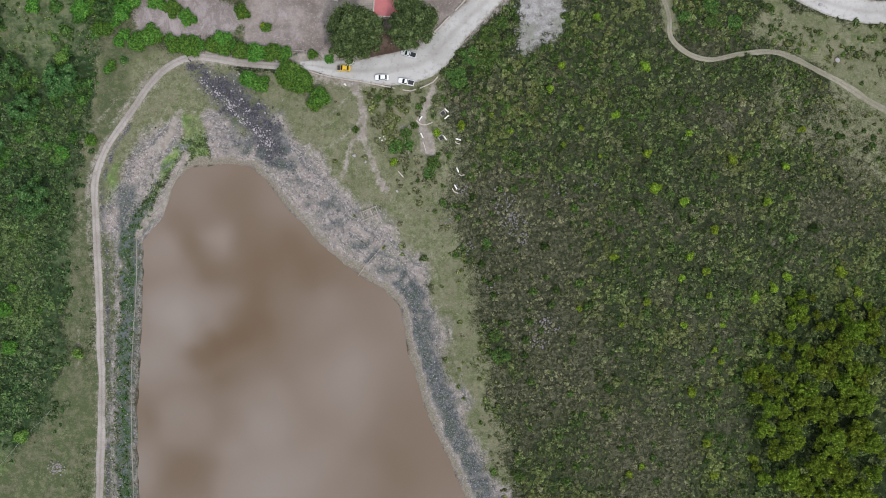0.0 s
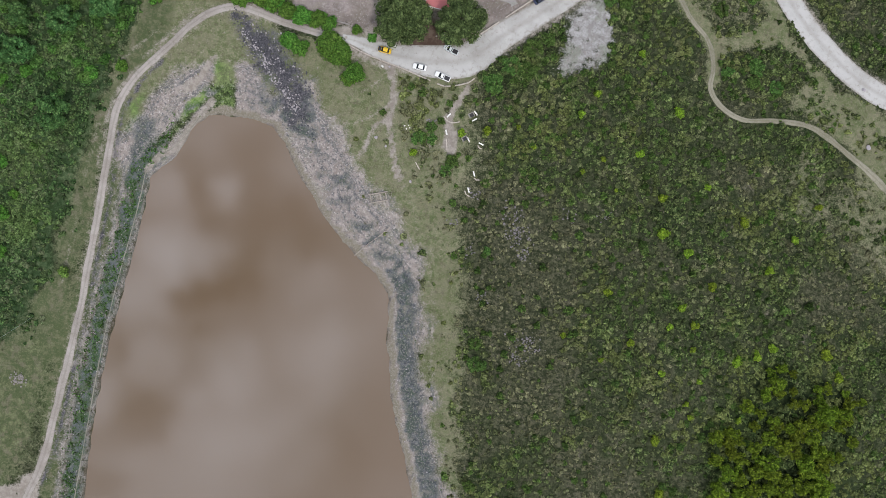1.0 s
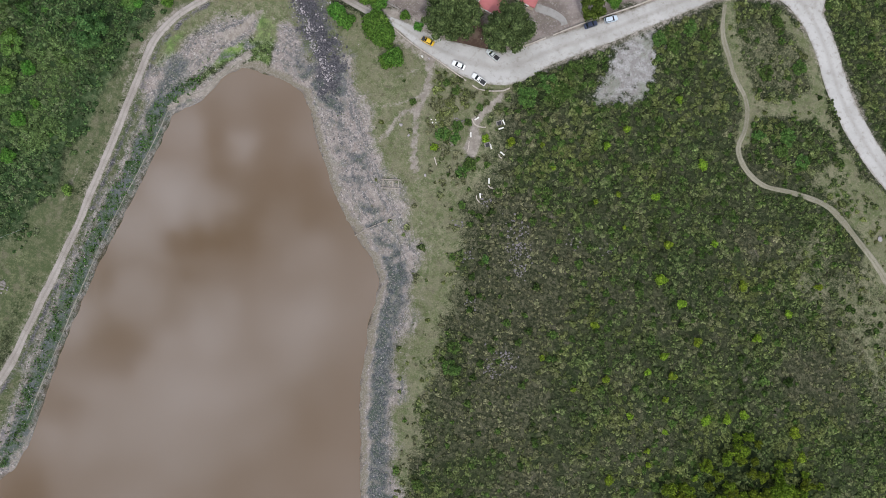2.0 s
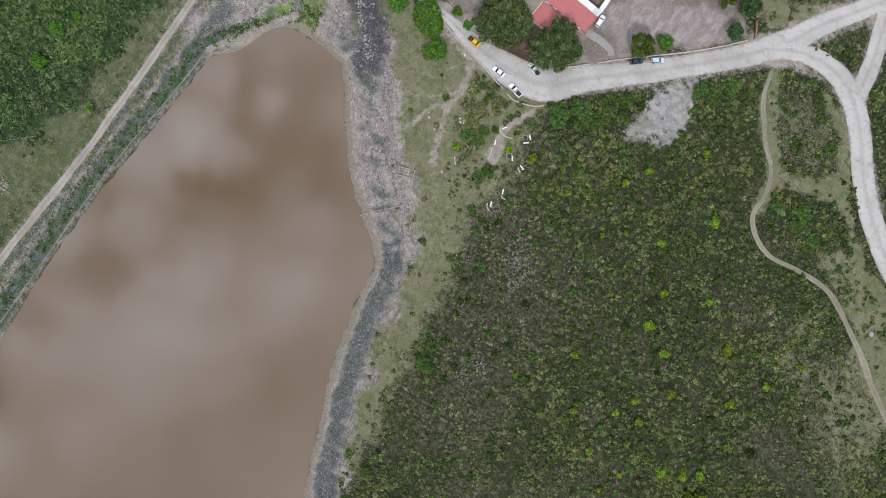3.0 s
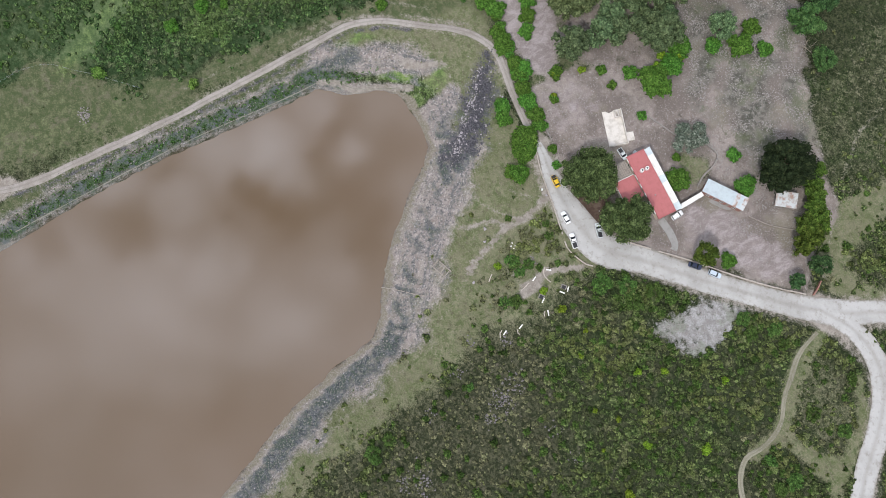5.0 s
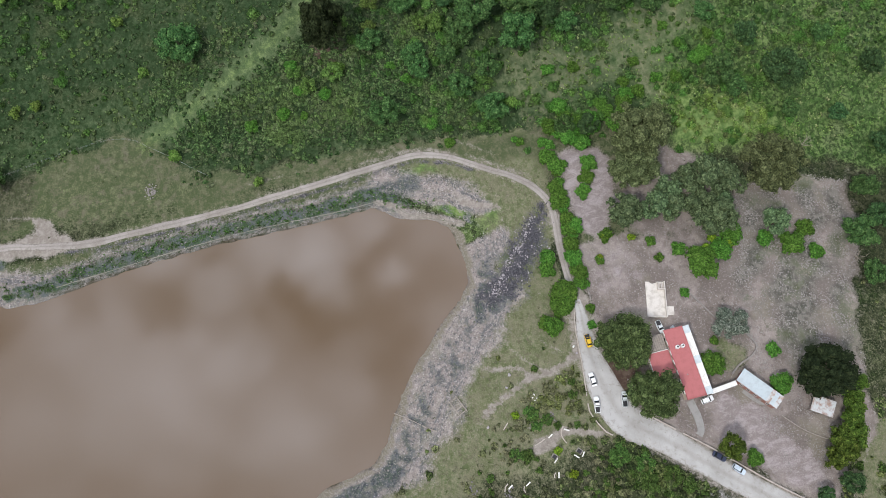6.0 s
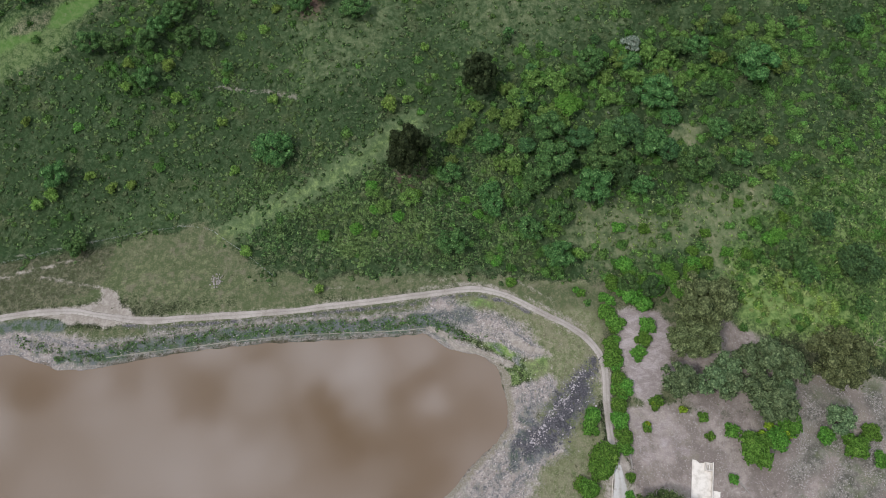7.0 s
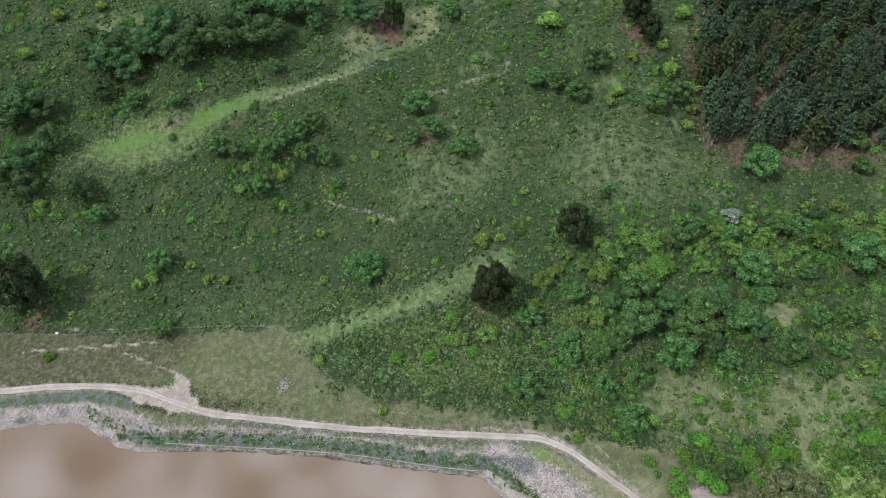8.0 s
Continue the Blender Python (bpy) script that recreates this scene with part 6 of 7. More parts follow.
scatter("bank_reeds", "dark green reeds and weeds on the lake bank", "reeds", LEAF_ROADSIDE, reeds, rng.uniform(0.25, 0.6, len(reeds)), np.zeros(len(reeds)), TUFTS, 56)
scatter("grass_tufts", "dry and green grass tufts on open ground", "grass", LEAF_GRASS, at, rng.uniform(0.25, 0.6, len(at)), np.clip(rng.uniform(-0.3, 1, len(at)), 0, 1), TUFTS, 47)


def bushy(x, y):
    """Where the hillside carries many bushes: thickest above the yard, fewer to the south."""
    near = np.exp(-((x + 128) / 42) ** 2) * ease(-10, 50, y) + 0.8 * np.exp(-((x + 205) / 30) ** 2 - ((y + 92) / 26) ** 2) + 0.5 * np.exp(-((x + 185) / 22) ** 2 - ((y - 100) / 60) ** 2)
    near = near + 0.7 * ease(95, 125, y) * ease(-200, -180, x)
    left = 0.5 * ease(-120, -190, y) + 0.28 * ease(-235, -265, x)
    return np.clip(0.07 + near + left, 0, 1) * free(x, y) * ease(1, 6, foot_side(x, y) + 3 * wave(x, y, 14, 35)) * ease(0.2, 0.75, lush(x, y) * 0.7 + 0.3 * ease(-0.5, 0.8, wave(x, y, 22, 37)) + 0.1) * (1 - 0.9 * patch(x, y, LAWN, 5)) * (1 - 0.9 * open_grass(x, y)[0])


at = spread(7000, (-300, -96, -225, 192), 48, bushy)
size = 0.7 + 2.2 * rng.beta(1.3, 2.6, len(at))
at, size = np.concatenate([at, np.array(extra)[:, :2]]), np.concatenate([size, np.array(extra)[:, 2]])
dry = np.clip(rng.uniform(-0.6, 1.1, len(at)), 0, 1)
for name, label, pick, protos, seed in (("hillside_bushes", "many small green bushes on the hillside", size < 1.5, BUSHES, 49), ("round_bushes", "round leafy green bushes crowding the hillside", size >= 1.5, ROUND, 54)):
    scatter(name, label, "bushes", LEAF_BUSH, at[pick], size[pick], dry[pick], protos, seed)
at = spread(6500, (-8, 165, -112, 190), 50, lambda x, y: east_scrub(x, y) * (0.34 + 0.75 * ease(55, 15, np.hypot(x - 12, y - 55)) + 0.8 * patch(x, y, DARK_CLUMP, 2)))
size = 0.7 + 1.2 * rng.beta(1.3, 3.0, len(at))
herb_at = spread(420, (-112, -72, 100, 152), 57, lambda x, y: patch(x, y, HERBS, 3) * ease(-0.3, 0.4, wave(x, y, 9, 100)))
scatter("herb_bushes", "bright lime green low bushes behind the yard", "bushes", LEAF_HERB, herb_at, rng.uniform(0.7, 1.9, len(herb_at)), np.clip(rng.uniform(-0.8, 0.6, len(herb_at)), 0, 1), ROUND, 58)
scatter("scrub_bushes", "rounder green bushes standing out of the scrub", "bushes", LEAF_ROADSIDE, at, size, np.clip(rng.uniform(-1.2, 0.6, len(at)), 0, 1), BUSHES, 51)

# ---- building blocks ----
RED_ROOF = plain("faded_red_roof", (0.42, 0.140, 0.140), 0.7, wear=(0.36, 0.12, 0.118), scale=0.9, bump=0.01)
WHITE_PAINT = plain("weathered_white_paint", (0.74, 0.73, 0.70), 0.7, wear=(0.55, 0.53, 0.49), scale=1.2)
CREAM_WALL = plain("cream_plaster", (0.55, 0.47, 0.38), 0.85, wear=(0.42, 0.35, 0.28), scale=1.0)
BRICK_WALL = plain("reddish_brick_wall", (0.30, 0.15, 0.12), 0.85, wear=(0.22, 0.14, 0.11), scale=1.6)
TIN = plain("pale_blue_tin", (0.50, 0.56, 0.58), 0.5, 0.15, wear=(0.42, 0.46, 0.48), scale=0.8)
TIN_RUSTY = plain("rusty_tin", (0.56, 0.58, 0.58), 0.5, 0.15, wear=(0.30, 0.15, 0.09), scale=0.7)
CONCRETE = plain("concrete", (0.29, 0.28, 0.265), 0.9, wear=(0.22, 0.21, 0.195), scale=0.8, bump=0.01)
SLAB = plain("pale_concrete_slab", (0.62, 0.58, 0.53), 0.9, wear=(0.42, 0.38, 0.33), scale=0.6, bump=0.01)
STONE = plain("grey_stone", (0.27, 0.245, 0.225), 0.9, wear=(0.16, 0.15, 0.14), scale=1.2, bump=0.03)
STONE_PALE = plain("pale_stone", (0.35, 0.325, 0.34), 0.9, wear=(0.36, 0.32, 0.31), scale=1.2, bump=0.03)
STONE_DARK = plain("dark_volcanic_stone", (0.050, 0.050, 0.058), 0.85, wear=(0.125, 0.120, 0.135), scale=1.0, bump=0.03)
STONE_YARD = plain("yard_rubble", (0.30, 0.275, 0.26), 0.9, wear=(0.19, 0.175, 0.165), scale=1.0, bump=0.03)
STONE_LILAC = plain("lilac_grey_stone", (0.21, 0.19, 0.20), 0.9, wear=(0.12, 0.11, 0.11), scale=1.0, bump=0.03)
WALL_STONE = plain("limewashed_stone", (0.48, 0.43, 0.38), 0.9, wear=(0.30, 0.26, 0.22), scale=1.1, bump=0.02)
WOOD_GREY = plain("grey_weathered_wood", (0.34, 0.30, 0.26), 0.85, wear=(0.20, 0.17, 0.14), scale=2.2, bump=0.01)
GLASS_DARK = plain("tinted_car_glass", (0.02, 0.025, 0.03), 0.08, spec=0.5)
TYRE = plain("tyre_rubber", (0.02, 0.02, 0.02), 0.85)
RIM = plain("alloy_rim", (0.45, 0.45, 0.46), 0.35, 0.8)
LAMP_WHITE = plain("clear_lamp", (0.7, 0.72, 0.74), 0.15, spec=0.5)
LAMP_RED = plain("red_lamp", (0.35, 0.02, 0.02), 0.2, spec=0.5)
BLACK_LID = plain("black_plastic", (0.03, 0.03, 0.032), 0.5)
PLASTIC = plain("white_plastic_tank", (0.78, 0.78, 0.76), 0.45, wear=(0.68, 0.67, 0.64))


def box_bm(x0, x1, y0, y1, z0, z1, bevel=0.0):
    bm = bmesh.new()
    bmesh.ops.create_cube(bm, size=1)
    for v in bm.verts:
        v.co = Vector(((x0 + x1) / 2 + v.co.x * (x1 - x0), (y0 + y1) / 2 + v.co.y * (y1 - y0), (z0 + z1) / 2 + v.co.z * (z1 - z0)))
    if bevel:
        bmesh.ops.bevel(bm, geom=bm.edges[:], offset=bevel, segments=2, affect="EDGES", clamp_overlap=True)
    return bm


def tube_bm(r0, r1, z0, z1, sides=20, bevel=0.0, centre=(0, 0)):
    bm = bmesh.new()
    bmesh.ops.create_cone(bm, cap_ends=True, segments=sides, radius1=r0, radius2=r1, depth=z1 - z0)
    for v in bm.verts:
        v.co = Vector((v.co.x + centre[0], v.co.y + centre[1], v.co.z + (z0 + z1) / 2))
    if bevel:
        rim = [e for e in bm.edges if abs(e.verts[0].co.z - e.verts[1].co.z) < 1e-4]
        bmesh.ops.bevel(bm, geom=rim, offset=bevel, segments=2, affect="EDGES")
    return bm


def loft_bm(rings):
    bm = bmesh.new()
    made = [[bm.verts.new(p) for p in ring] for ring in rings]
    n = len(made[0])
    for a, b in zip(made, made[1:]):
        for k in range(n):
            bm.faces.new((a[k], a[(k + 1) % n], b[(k + 1) % n], b[k]))
    bm.faces.new(made[0][::-1])
    bm.faces.new(made[-1])
    return bm


def waves_bm(x0, x1, y0, y1, z_low, z_high, pitch=0.2, deep=0.03):
    """A corrugated sheet whose ribs run along y, falling from z_high at y1 to z_low at y0, 4 mm thick or more."""
    bm = bmesh.new()
    n = max(4, int((x1 - x0) / pitch * 4))
    rows = []
    for drop in (0.0, 0.03):
        for y, z in ((y0, z_low), (y1, z_high)):
            rows.append([bm.verts.new((x0 + (x1 - x0) * k / n, y, z - drop + deep * math.sin(k * math.pi / 2))) for k in range(n + 1)])
    a, b, c, d = rows
    for k in range(n):
        bm.faces.new((a[k], a[k + 1], b[k + 1], b[k]))
        bm.faces.new((c[k + 1], c[k], d[k], d[k + 1]))
        bm.faces.new((a[k + 1], a[k], c[k], c[k + 1]))
        bm.faces.new((b[k], b[k + 1], d[k + 1], d[k]))
    bm.faces.new((a[0], b[0], d[0], c[0]))
    bm.faces.new((b[n], a[n], c[n], d[n]))
    return bm


def stand(name, x, y, turn, label, category, group="", lift=0.0):
    root = tagged(new(name), label, category, group)
    root.matrix_basis = pose(x, y, height(x, y) + lift, 0, 0, turn)
    return root


def window_at(parent, x, y, z, wide, tall, facing=-1):
    """A window in a wall that faces along y."""
    pane = part("window", box_bm(x - wide / 2, x + wide / 2, min(y, y + facing * 0.03), max(y, y + facing * 0.03), z, z + tall), GLASS_DARK, parent)
    for k, (a, b, c, d) in enumerate(((-wide / 2 - 0.06, -wide / 2, 0, tall), (wide / 2, wide / 2 + 0.06, 0, tall), (-wide / 2 - 0.06, wide / 2 + 0.06, tall, tall + 0.06), (-wide / 2 - 0.1, wide / 2 + 0.1, -0.08, 0))):
        part("sill" if k == 3 else "frame", box_bm(x + a, x + b, min(y, y + facing * 0.07), max(y, y + facing * 0.07), z + c, z + d), WHITE_PAINT, pane)
    return pane


# ---- the red-roofed house and its yard ----
house = stand("house", -15.6, 80.8, -2.0, "long house with a flat faded red roof and white edge", "house")
part("wall", box_bm(-10.6, 10.5, -2.85, 2.85, -0.5, 3.75), CREAM_WALL, house)
part("roof", box_bm(-10.75, 10.65, -3.0, 2.98, 3.754, 3.95, 0.03), RED_ROOF, house)
for name, b in (("parapet", (-10.8, 10.7, -3.15, -3.0)), ("parapet", (-10.95, -10.75, -3.15, 2.98)), ("parapet", (10.65, 10.82, -3.15, 2.98))):
    part(name, box_bm(b[0], b[1], b[2], b[3], 3.5, 4.14, 0.02), RED_ROOF, house)
for k in range(7):
    part("coping", box_bm(-10.6 + k * 3.03, -10.6 + k * 3.03 + 1.5, -3.32, -3.16, 3.62, 4.02, 0.02), WHITE_PAINT, house, "broken white coping")
for k in range(9):
    part("canopy_sheet", waves_bm(-10.8 + k * 2.4, -10.8 + k * 2.4 + 2.38, 3.0, 5.0, 3.75 - 0.45, 4.05, 0.3, 0.02), WHITE_PAINT if k % 4 else TIN, house, "white metal roof sheet")
part("gutter", box_bm(-10.8, 10.75, 5.0, 5.16, 3.18, 3.34), TIN, house)
part("wall", box_bm(-10.5, 10.3, 2.86, 4.7, -0.4, 3.2), CREAM_WALL, house)
part("vent", tube_bm(0.16, 0.16, 3.9, 4.35, 12, centre=(10.0, 3.5)), TIN, house)
part("vent", tube_bm(0.22, 0.18, 3.9, 4.3, 12, centre=(3.6, -0.6)), CONCRETE, house)
for k in range(6):
    window_at(house, -8.4 + k * 3.3, -2.85, 1.0, 1.2, 1.2)
part("door", box_bm(10.5, 10.56, -0.6, 0.5, 0, 2.1), WOOD_GREY, house)
wing = part("wing", box_bm(-4.9, 2.0, -9.8, -3.18, -0.4, 2.8), CREAM_WALL, house)
part("roof", box_bm(-5.1, 2.2, -9.95, -3.34, 2.804, 2.98, 0.03), RED_ROOF, wing)
part("coping", box_bm(-5.3, -5.1, -9.95, -3.36, 2.7, 3.14, 0.02), WHITE_PAINT, wing)
part("coping", box_bm(-5.1, 2.2, -10.12, -9.95, 2.7, 3.14, 0.02), WHITE_PAINT, wing)
for x, y in ((-20.6, 80.1), (-20.5, 81.8)):
    tank = tagged(new("water_tank"), "white plastic water tank with black lid on roof", "water tank", "roof tanks")
    tank.matrix_basis = pose(x, y, height(-15.6, 80.8) + 3.95)
    part("body", tube_bm(0.62, 0.58, 0, 1.15, 24, 0.06), PLASTIC, tank)
    part("lid", tube_bm(0.3, 0.26, 1.15, 1.26, 18, 0.02), BLACK_LID, tank)

lean_to = stand("lean_to", -23.6, 74.6, -2, "grey slatted lean-to roof beside the house", "shelter")
for k in range(9):
    part("slat", box_bm(-2.6, 2.6, -2.9 + k * 0.68, -2.9 + k * 0.68 + 0.55, 2.2 + 0.03 * k, 2.25 + 0.03 * k), WOOD_GREY, lean_to)
for x in (-2.3, 2.3):
    for y in (-2.5, 2.5):
        part("post", box_bm(x - 0.07, x + 0.07, y - 0.07, y + 0.07, -0.2, 2.2), WOOD_GREY, lean_to)

cottage = stand("cottage", -1.9, 99.7, 35.5, "small brick cottage with a pale blue tin roof", "house")
part("wall", box_bm(-6.6, 6.5, -1.9, 1.9, -0.5, 2.75), BRICK_WALL, cottage)
for k in range(11):
    part("roof_sheet", waves_bm(-6.95 + k * 1.26, -6.95 + k * 1.26 + 1.3, -2.0, 2.35, 2.9 + 0.012 * (k % 2), 3.5 + 0.012 * (k % 2), 0.22, 0.03), TIN_RUSTY if k in (8, 10) else TIN, cottage)
part("porch", box_bm(-6.4, 5.8, -3.2, -1.9, -0.3, 0.12, 0.03), CONCRETE, cottage)
for x in (-4.6, -2.2, 0.2, 4.4):
    window_at(cottage, x, -1.9, 1.0, 1.0, 1.0)
part("door", box_bm(1.7, 2.6, -1.97, -1.9, 0.1, 2.1), WOOD_GREY, cottage)

gate_wall = stand("gate_wall", -5.4, 89.7, 93.2, "white-capped gate wall between the house and cottage", "wall")
part("wall", box_bm(-4.1, 4.1, -0.2, 0.2, -0.4, 2.3), WHITE_PAINT, gate_wall)
part("cap", box_bm(-4.25, 4.25, -0.72, 0.72, 2.3, 2.42, 0.03), WHITE_PAINT, gate_wall)
part("gate", box_bm(1.2, 3.4, -0.26, -0.2, -0.05, 2.1), WOOD_GREY, gate_wall)

shed = stand("shed", 8.0, 116.0, 53.5, "open shed with rusty corrugated tin roof", "shed")
for k in range(6):
    part("roof_sheet", waves_bm(-3.4 + k * 1.12, -3.4 + k * 1.12 + 1.16, -2.5, 2.4, 2.5 + 0.012 * (k % 2), 3.0 + 0.012 * (k % 2), 0.2, 0.03), TIN_RUSTY, shed)
for x in (-3.2, 0, 3.2):
    for y in (-2.3, 2.2):
        part("post", tube_bm(0.09, 0.08, -0.3, 2.5 + 0.1 * y, 10, centre=(x, y)), WOOD_GREY, shed)
part("back_wall", box_bm(-3.2, 3.2, 2.22, 2.32, -0.2, 2.6), WOOD_GREY, shed)

ruin = stand("ruined_building", -37.1, 80.9, -17.0, "roofless white concrete floor slab with low walls", "ruin")
part("slab", box_bm(-5.9, 5.9, -3.0, 3.0, -0.4, 0.35, 0.03), SLAB, ruin)
for b in ((-5.9, 5.9, 2.75, 3.0), (5.65, 5.9, -3.0, 2.75), (-3.4, -3.15, 0.6, 2.75), (-5.6, -3.4, 0.6, 0.85), (-5.0, -3.4, 1.6, 1.82)):
    part("wall", box_bm(*b, 0.35, 1.25 + 0.3 * (b[0] < -3), 0.02), SLAB, ruin)
part("annex", box_bm(2.2, 5.0, 3.3, 5.4, -0.3, 0.6, 0.03), SLAB, ruin)

concrete_walk = part("pavement", bmesh.new(), CONCRETE, None)
tagged(concrete_walk, "grey concrete walk with steps to the road", "pavement", kind="structure")
walk_line = smooth_line([(-4.6, 79, 2.4), (0, 79.5, 2.4), (4.2, 79, 2.1), (6.3, 77, 1.8)], 0.9)
walk_bm = bmesh.new()
before = None
for (ax, ay, aw), (bx, by, bw) in zip(walk_line, walk_line[1:]):
    t = Vector((bx - ax, by - ay)).normalized()
    ring4 = [walk_bm.verts.new((ax - t.y * aw / 2 * s, ay + t.x * aw / 2 * s, height(ax, ay) + dz)) for s, dz in ((1, -0.1), (1, 0.16), (-1, 0.16), (-1, -0.1))]
    if before:
        for k in range(4):
            walk_bm.faces.new((before[k], before[(k + 1) % 4], ring4[(k + 1) % 4], ring4[k]))
    before = ring4
bmesh.ops.recalc_face_normals(walk_bm, faces=walk_bm.faces)
walk_bm.to_mesh(concrete_walk.data)
walk_bm.free()


def wall_line(name, label, category, pts, tall, thick, material, block, seed, piece="wall_block", gap=0.04, ruin=0.0):
    """A low wall as a row of separate blocks along a line."""
    rng = random.Random(seed)
    line = smooth_line(pts, 0.5)
    root = tagged(new(name), label, category)
    root.matrix_basis = pose(line[0][0], line[0][1], height(line[0][0], line[0][1]))
    base = Vector((line[0][0], line[0][1], height(line[0][0], line[0][1])))
    gone, last = 0.0, Vector(line[0][:2])
    for p in line[1:]:
        p = Vector(p[:2])
        if (p - last).length >= block:
            mid, t = (p + last) / 2, (p - last).normalized()
            long = (p - last).length - gap
            tt, ww = tall * rng.uniform(0.85, 1.12), thick * rng.uniform(0.88, 1.12)
            bm = box_bm(-long / 2, long / 2, -ww / 2, ww / 2, -0.25, tt, 0.03)
            place_m = Matrix.LocRotScale(Vector((mid.x, mid.y, height(mid.x, mid.y))) - base, Euler((0, 0, math.atan2(t.y, t.x) + rng.uniform(-0.02, 0.02))), None)
            bm.transform(place_m)
            if rng.random() >= ruin:
                part(piece, bm, material, root)
            else:
                bm.free()
            last = p
    return root


wall_line("roadside_wall", "low pale masonry wall along the dirt road", "wall", [(-42, 55), (-36, 53.3), (-29.8, 52.2), (-23.8, 51.3), (-14.3, 49.4), (-9.2, 48.8), (-3.2, 51.2), (-1.2, 53.4)], 0.55, 0.3, WALL_STONE, 2.2, 51, ruin=0.12)
wall_line("yard_wall", "low pale stone wall in front of the yard", "wall", [(-3.5, 66), (2.1, 71.6), (7.3, 77.1), (15, 84.5), (26.4, 95.5), (37.6, 108.4)], 0.7, 0.32, WALL_STONE, 2.4, 52, ruin=0.06)
wall_line("brick_wall", "short reddish brick wall at the yard corner", "wall", [(37.6, 108.8), (36.3, 111.2), (34.5, 113.5)], 0.9, 0.4, BRICK_WALL, 1.6, 53)
wall_line("stone_wall", "dry stone wall curving behind the cottage", "wall", [(-19.2, 104), (-14.6, 105.6), (-12, 102.6), (-10.6, 98), (-8.2, 94.2)], 0.6, 0.5, STONE, 1.1, 54, "stone")
wall_line("yard_fence", "low dark timber fence by the shed", "fence", [(7.2, 104), (13.1, 108.8), (17.3, 114.2)], 0.5, 0.2, WOOD_GREY, 1.8, 55, "rail")
wall_line("stone_wall", "low stone wall beside the track hedge", "wall", [(-55, 62), (-48.3, 61.4), (-42.2, 61)], 0.5, 0.4, STONE, 1.4, 56, "stone")
wall_line("stone_wall", "rubble line of stones above the stony yard", "wall", [(-36, 92), (-30, 95), (-24, 98)], 0.3, 0.4, STONE, 1.2, 57, "stone")


# ---- cars ----


def car(x, y, turn, paint, label, kind="saloon", group="parked cars", long=4.3):
    root = stand("car", x, y, turn, label, "car", group, 0.2)
    s = long / 4.3
    stations = [(-2.15, 0.62, 0.45, 0.72), (-2.05, 0.78, 0.32, 0.86), (-1.5, 0.85, 0.25, 0.93), (-0.6, 0.87, 0.22, 0.93), (0.6, 0.87, 0.22, 0.92), (1.3, 0.85, 0.24, 0.88), (1.9, 0.78, 0.28, 0.78), (2.13, 0.62, 0.40, 0.66)]
    rings = []
    for px, hw, lo, hi in stations:
        rings.append([(px * s, yy, zz) for yy, zz in ((-hw * 0.9, lo), (-hw, lo + 0.12), (-hw, (lo + hi) / 2 + 0.06), (-hw * 0.93, hi), (hw * 0.93, hi), (hw, (lo + hi) / 2 + 0.06), (hw, lo + 0.12), (hw * 0.9, lo))])
    part("body", loft_bm(rings), paint, root)
    back, front = {"saloon": (-1.55, 0.95), "hatch": (-2.0, 0.95), "pickup": (-0.35, 1.05)}[kind]
    top_b, top_f = back + (0.5 if kind == "saloon" else 0.18), front - 0.65
    lower = [(back * s, -0.76, 0.915), (back * s, 0.76, 0.915), (front * s, 0.74, 0.905), (front * s, -0.74, 0.905)]
    upper = [(top_b * s, -0.60, 1.40), (top_b * s, 0.60, 1.40), (top_f * s, 0.60, 1.40), (top_f * s, -0.60, 1.40)]
    part("glasshouse", loft_bm([lower, upper]), GLASS_DARK, root, "dark car windows")
    part("roof_panel", box_bm(top_b * s - 0.04, top_f * s + 0.04, -0.63, 0.63, 1.395, 1.45, 0.02), paint, root)
    for px in (top_b - (0.02 if kind != "saloon" else 0.1), top_f + 0.12):
        for side in (-1, 1):
            part("pillar", box_bm(px * s - 0.05, px * s + 0.05, side * 0.66 - 0.04, side * 0.66 + 0.04, 0.92, 1.40), paint, root)
    if kind == "pickup":
        part("bed", box_bm(-2.0 * s, -0.5 * s, -0.66, 0.66, 0.935, 0.95), BLACK_LID, root, "open dark load bed")
        for b in ((-2.02, -0.48, -0.76, -0.66), (-2.02, -0.48, 0.66, 0.76), (-2.08, -1.98, -0.7, 0.7)):
            part("bed_side", box_bm(b[0] * s, b[1] * s, b[2], b[3], 0.9, 1.05), paint, root)
    for px in (-1.32, 1.32):
        for side in (-1, 1):
            tyre = part("wheel", tube_bm(0.31, 0.31, -0.1, 0.1, 18, 0.02), TYRE, root)
            tyre.matrix_basis = Matrix.Translation((px * s, side * 0.78, 0.31)) @ pose(0, 0, 0, 90)
            part("rim", tube_bm(0.19, 0.19, -0.108, 0.108, 14), RIM, tyre)
    for side in (-1, 1):
        part("headlight", box_bm(2.0 * s, 2.12 * s, side * 0.52 - 0.12, side * 0.52 + 0.12, 0.58, 0.70, 0.02), LAMP_WHITE, root)
        part("tail_light", box_bm(-2.14 * s, -2.04 * s, side * 0.58 - 0.1, side * 0.58 + 0.1, 0.62, 0.76, 0.02), LAMP_RED, root)
        part("mirror", box_bm(0.72 * s, 0.86 * s, side * 0.92 - 0.08, side * 0.92 + 0.08, 0.92, 1.04, 0.02), paint, root)
    return root


WHITE_CAR = plain("white_car_paint", (0.78, 0.78, 0.77), 0.25, wear=(0.72, 0.72, 0.71), spec=0.5)
SILVER_CAR = plain("silver_car_paint", (0.62, 0.66, 0.66), 0.3, 0.0, spec=0.5)
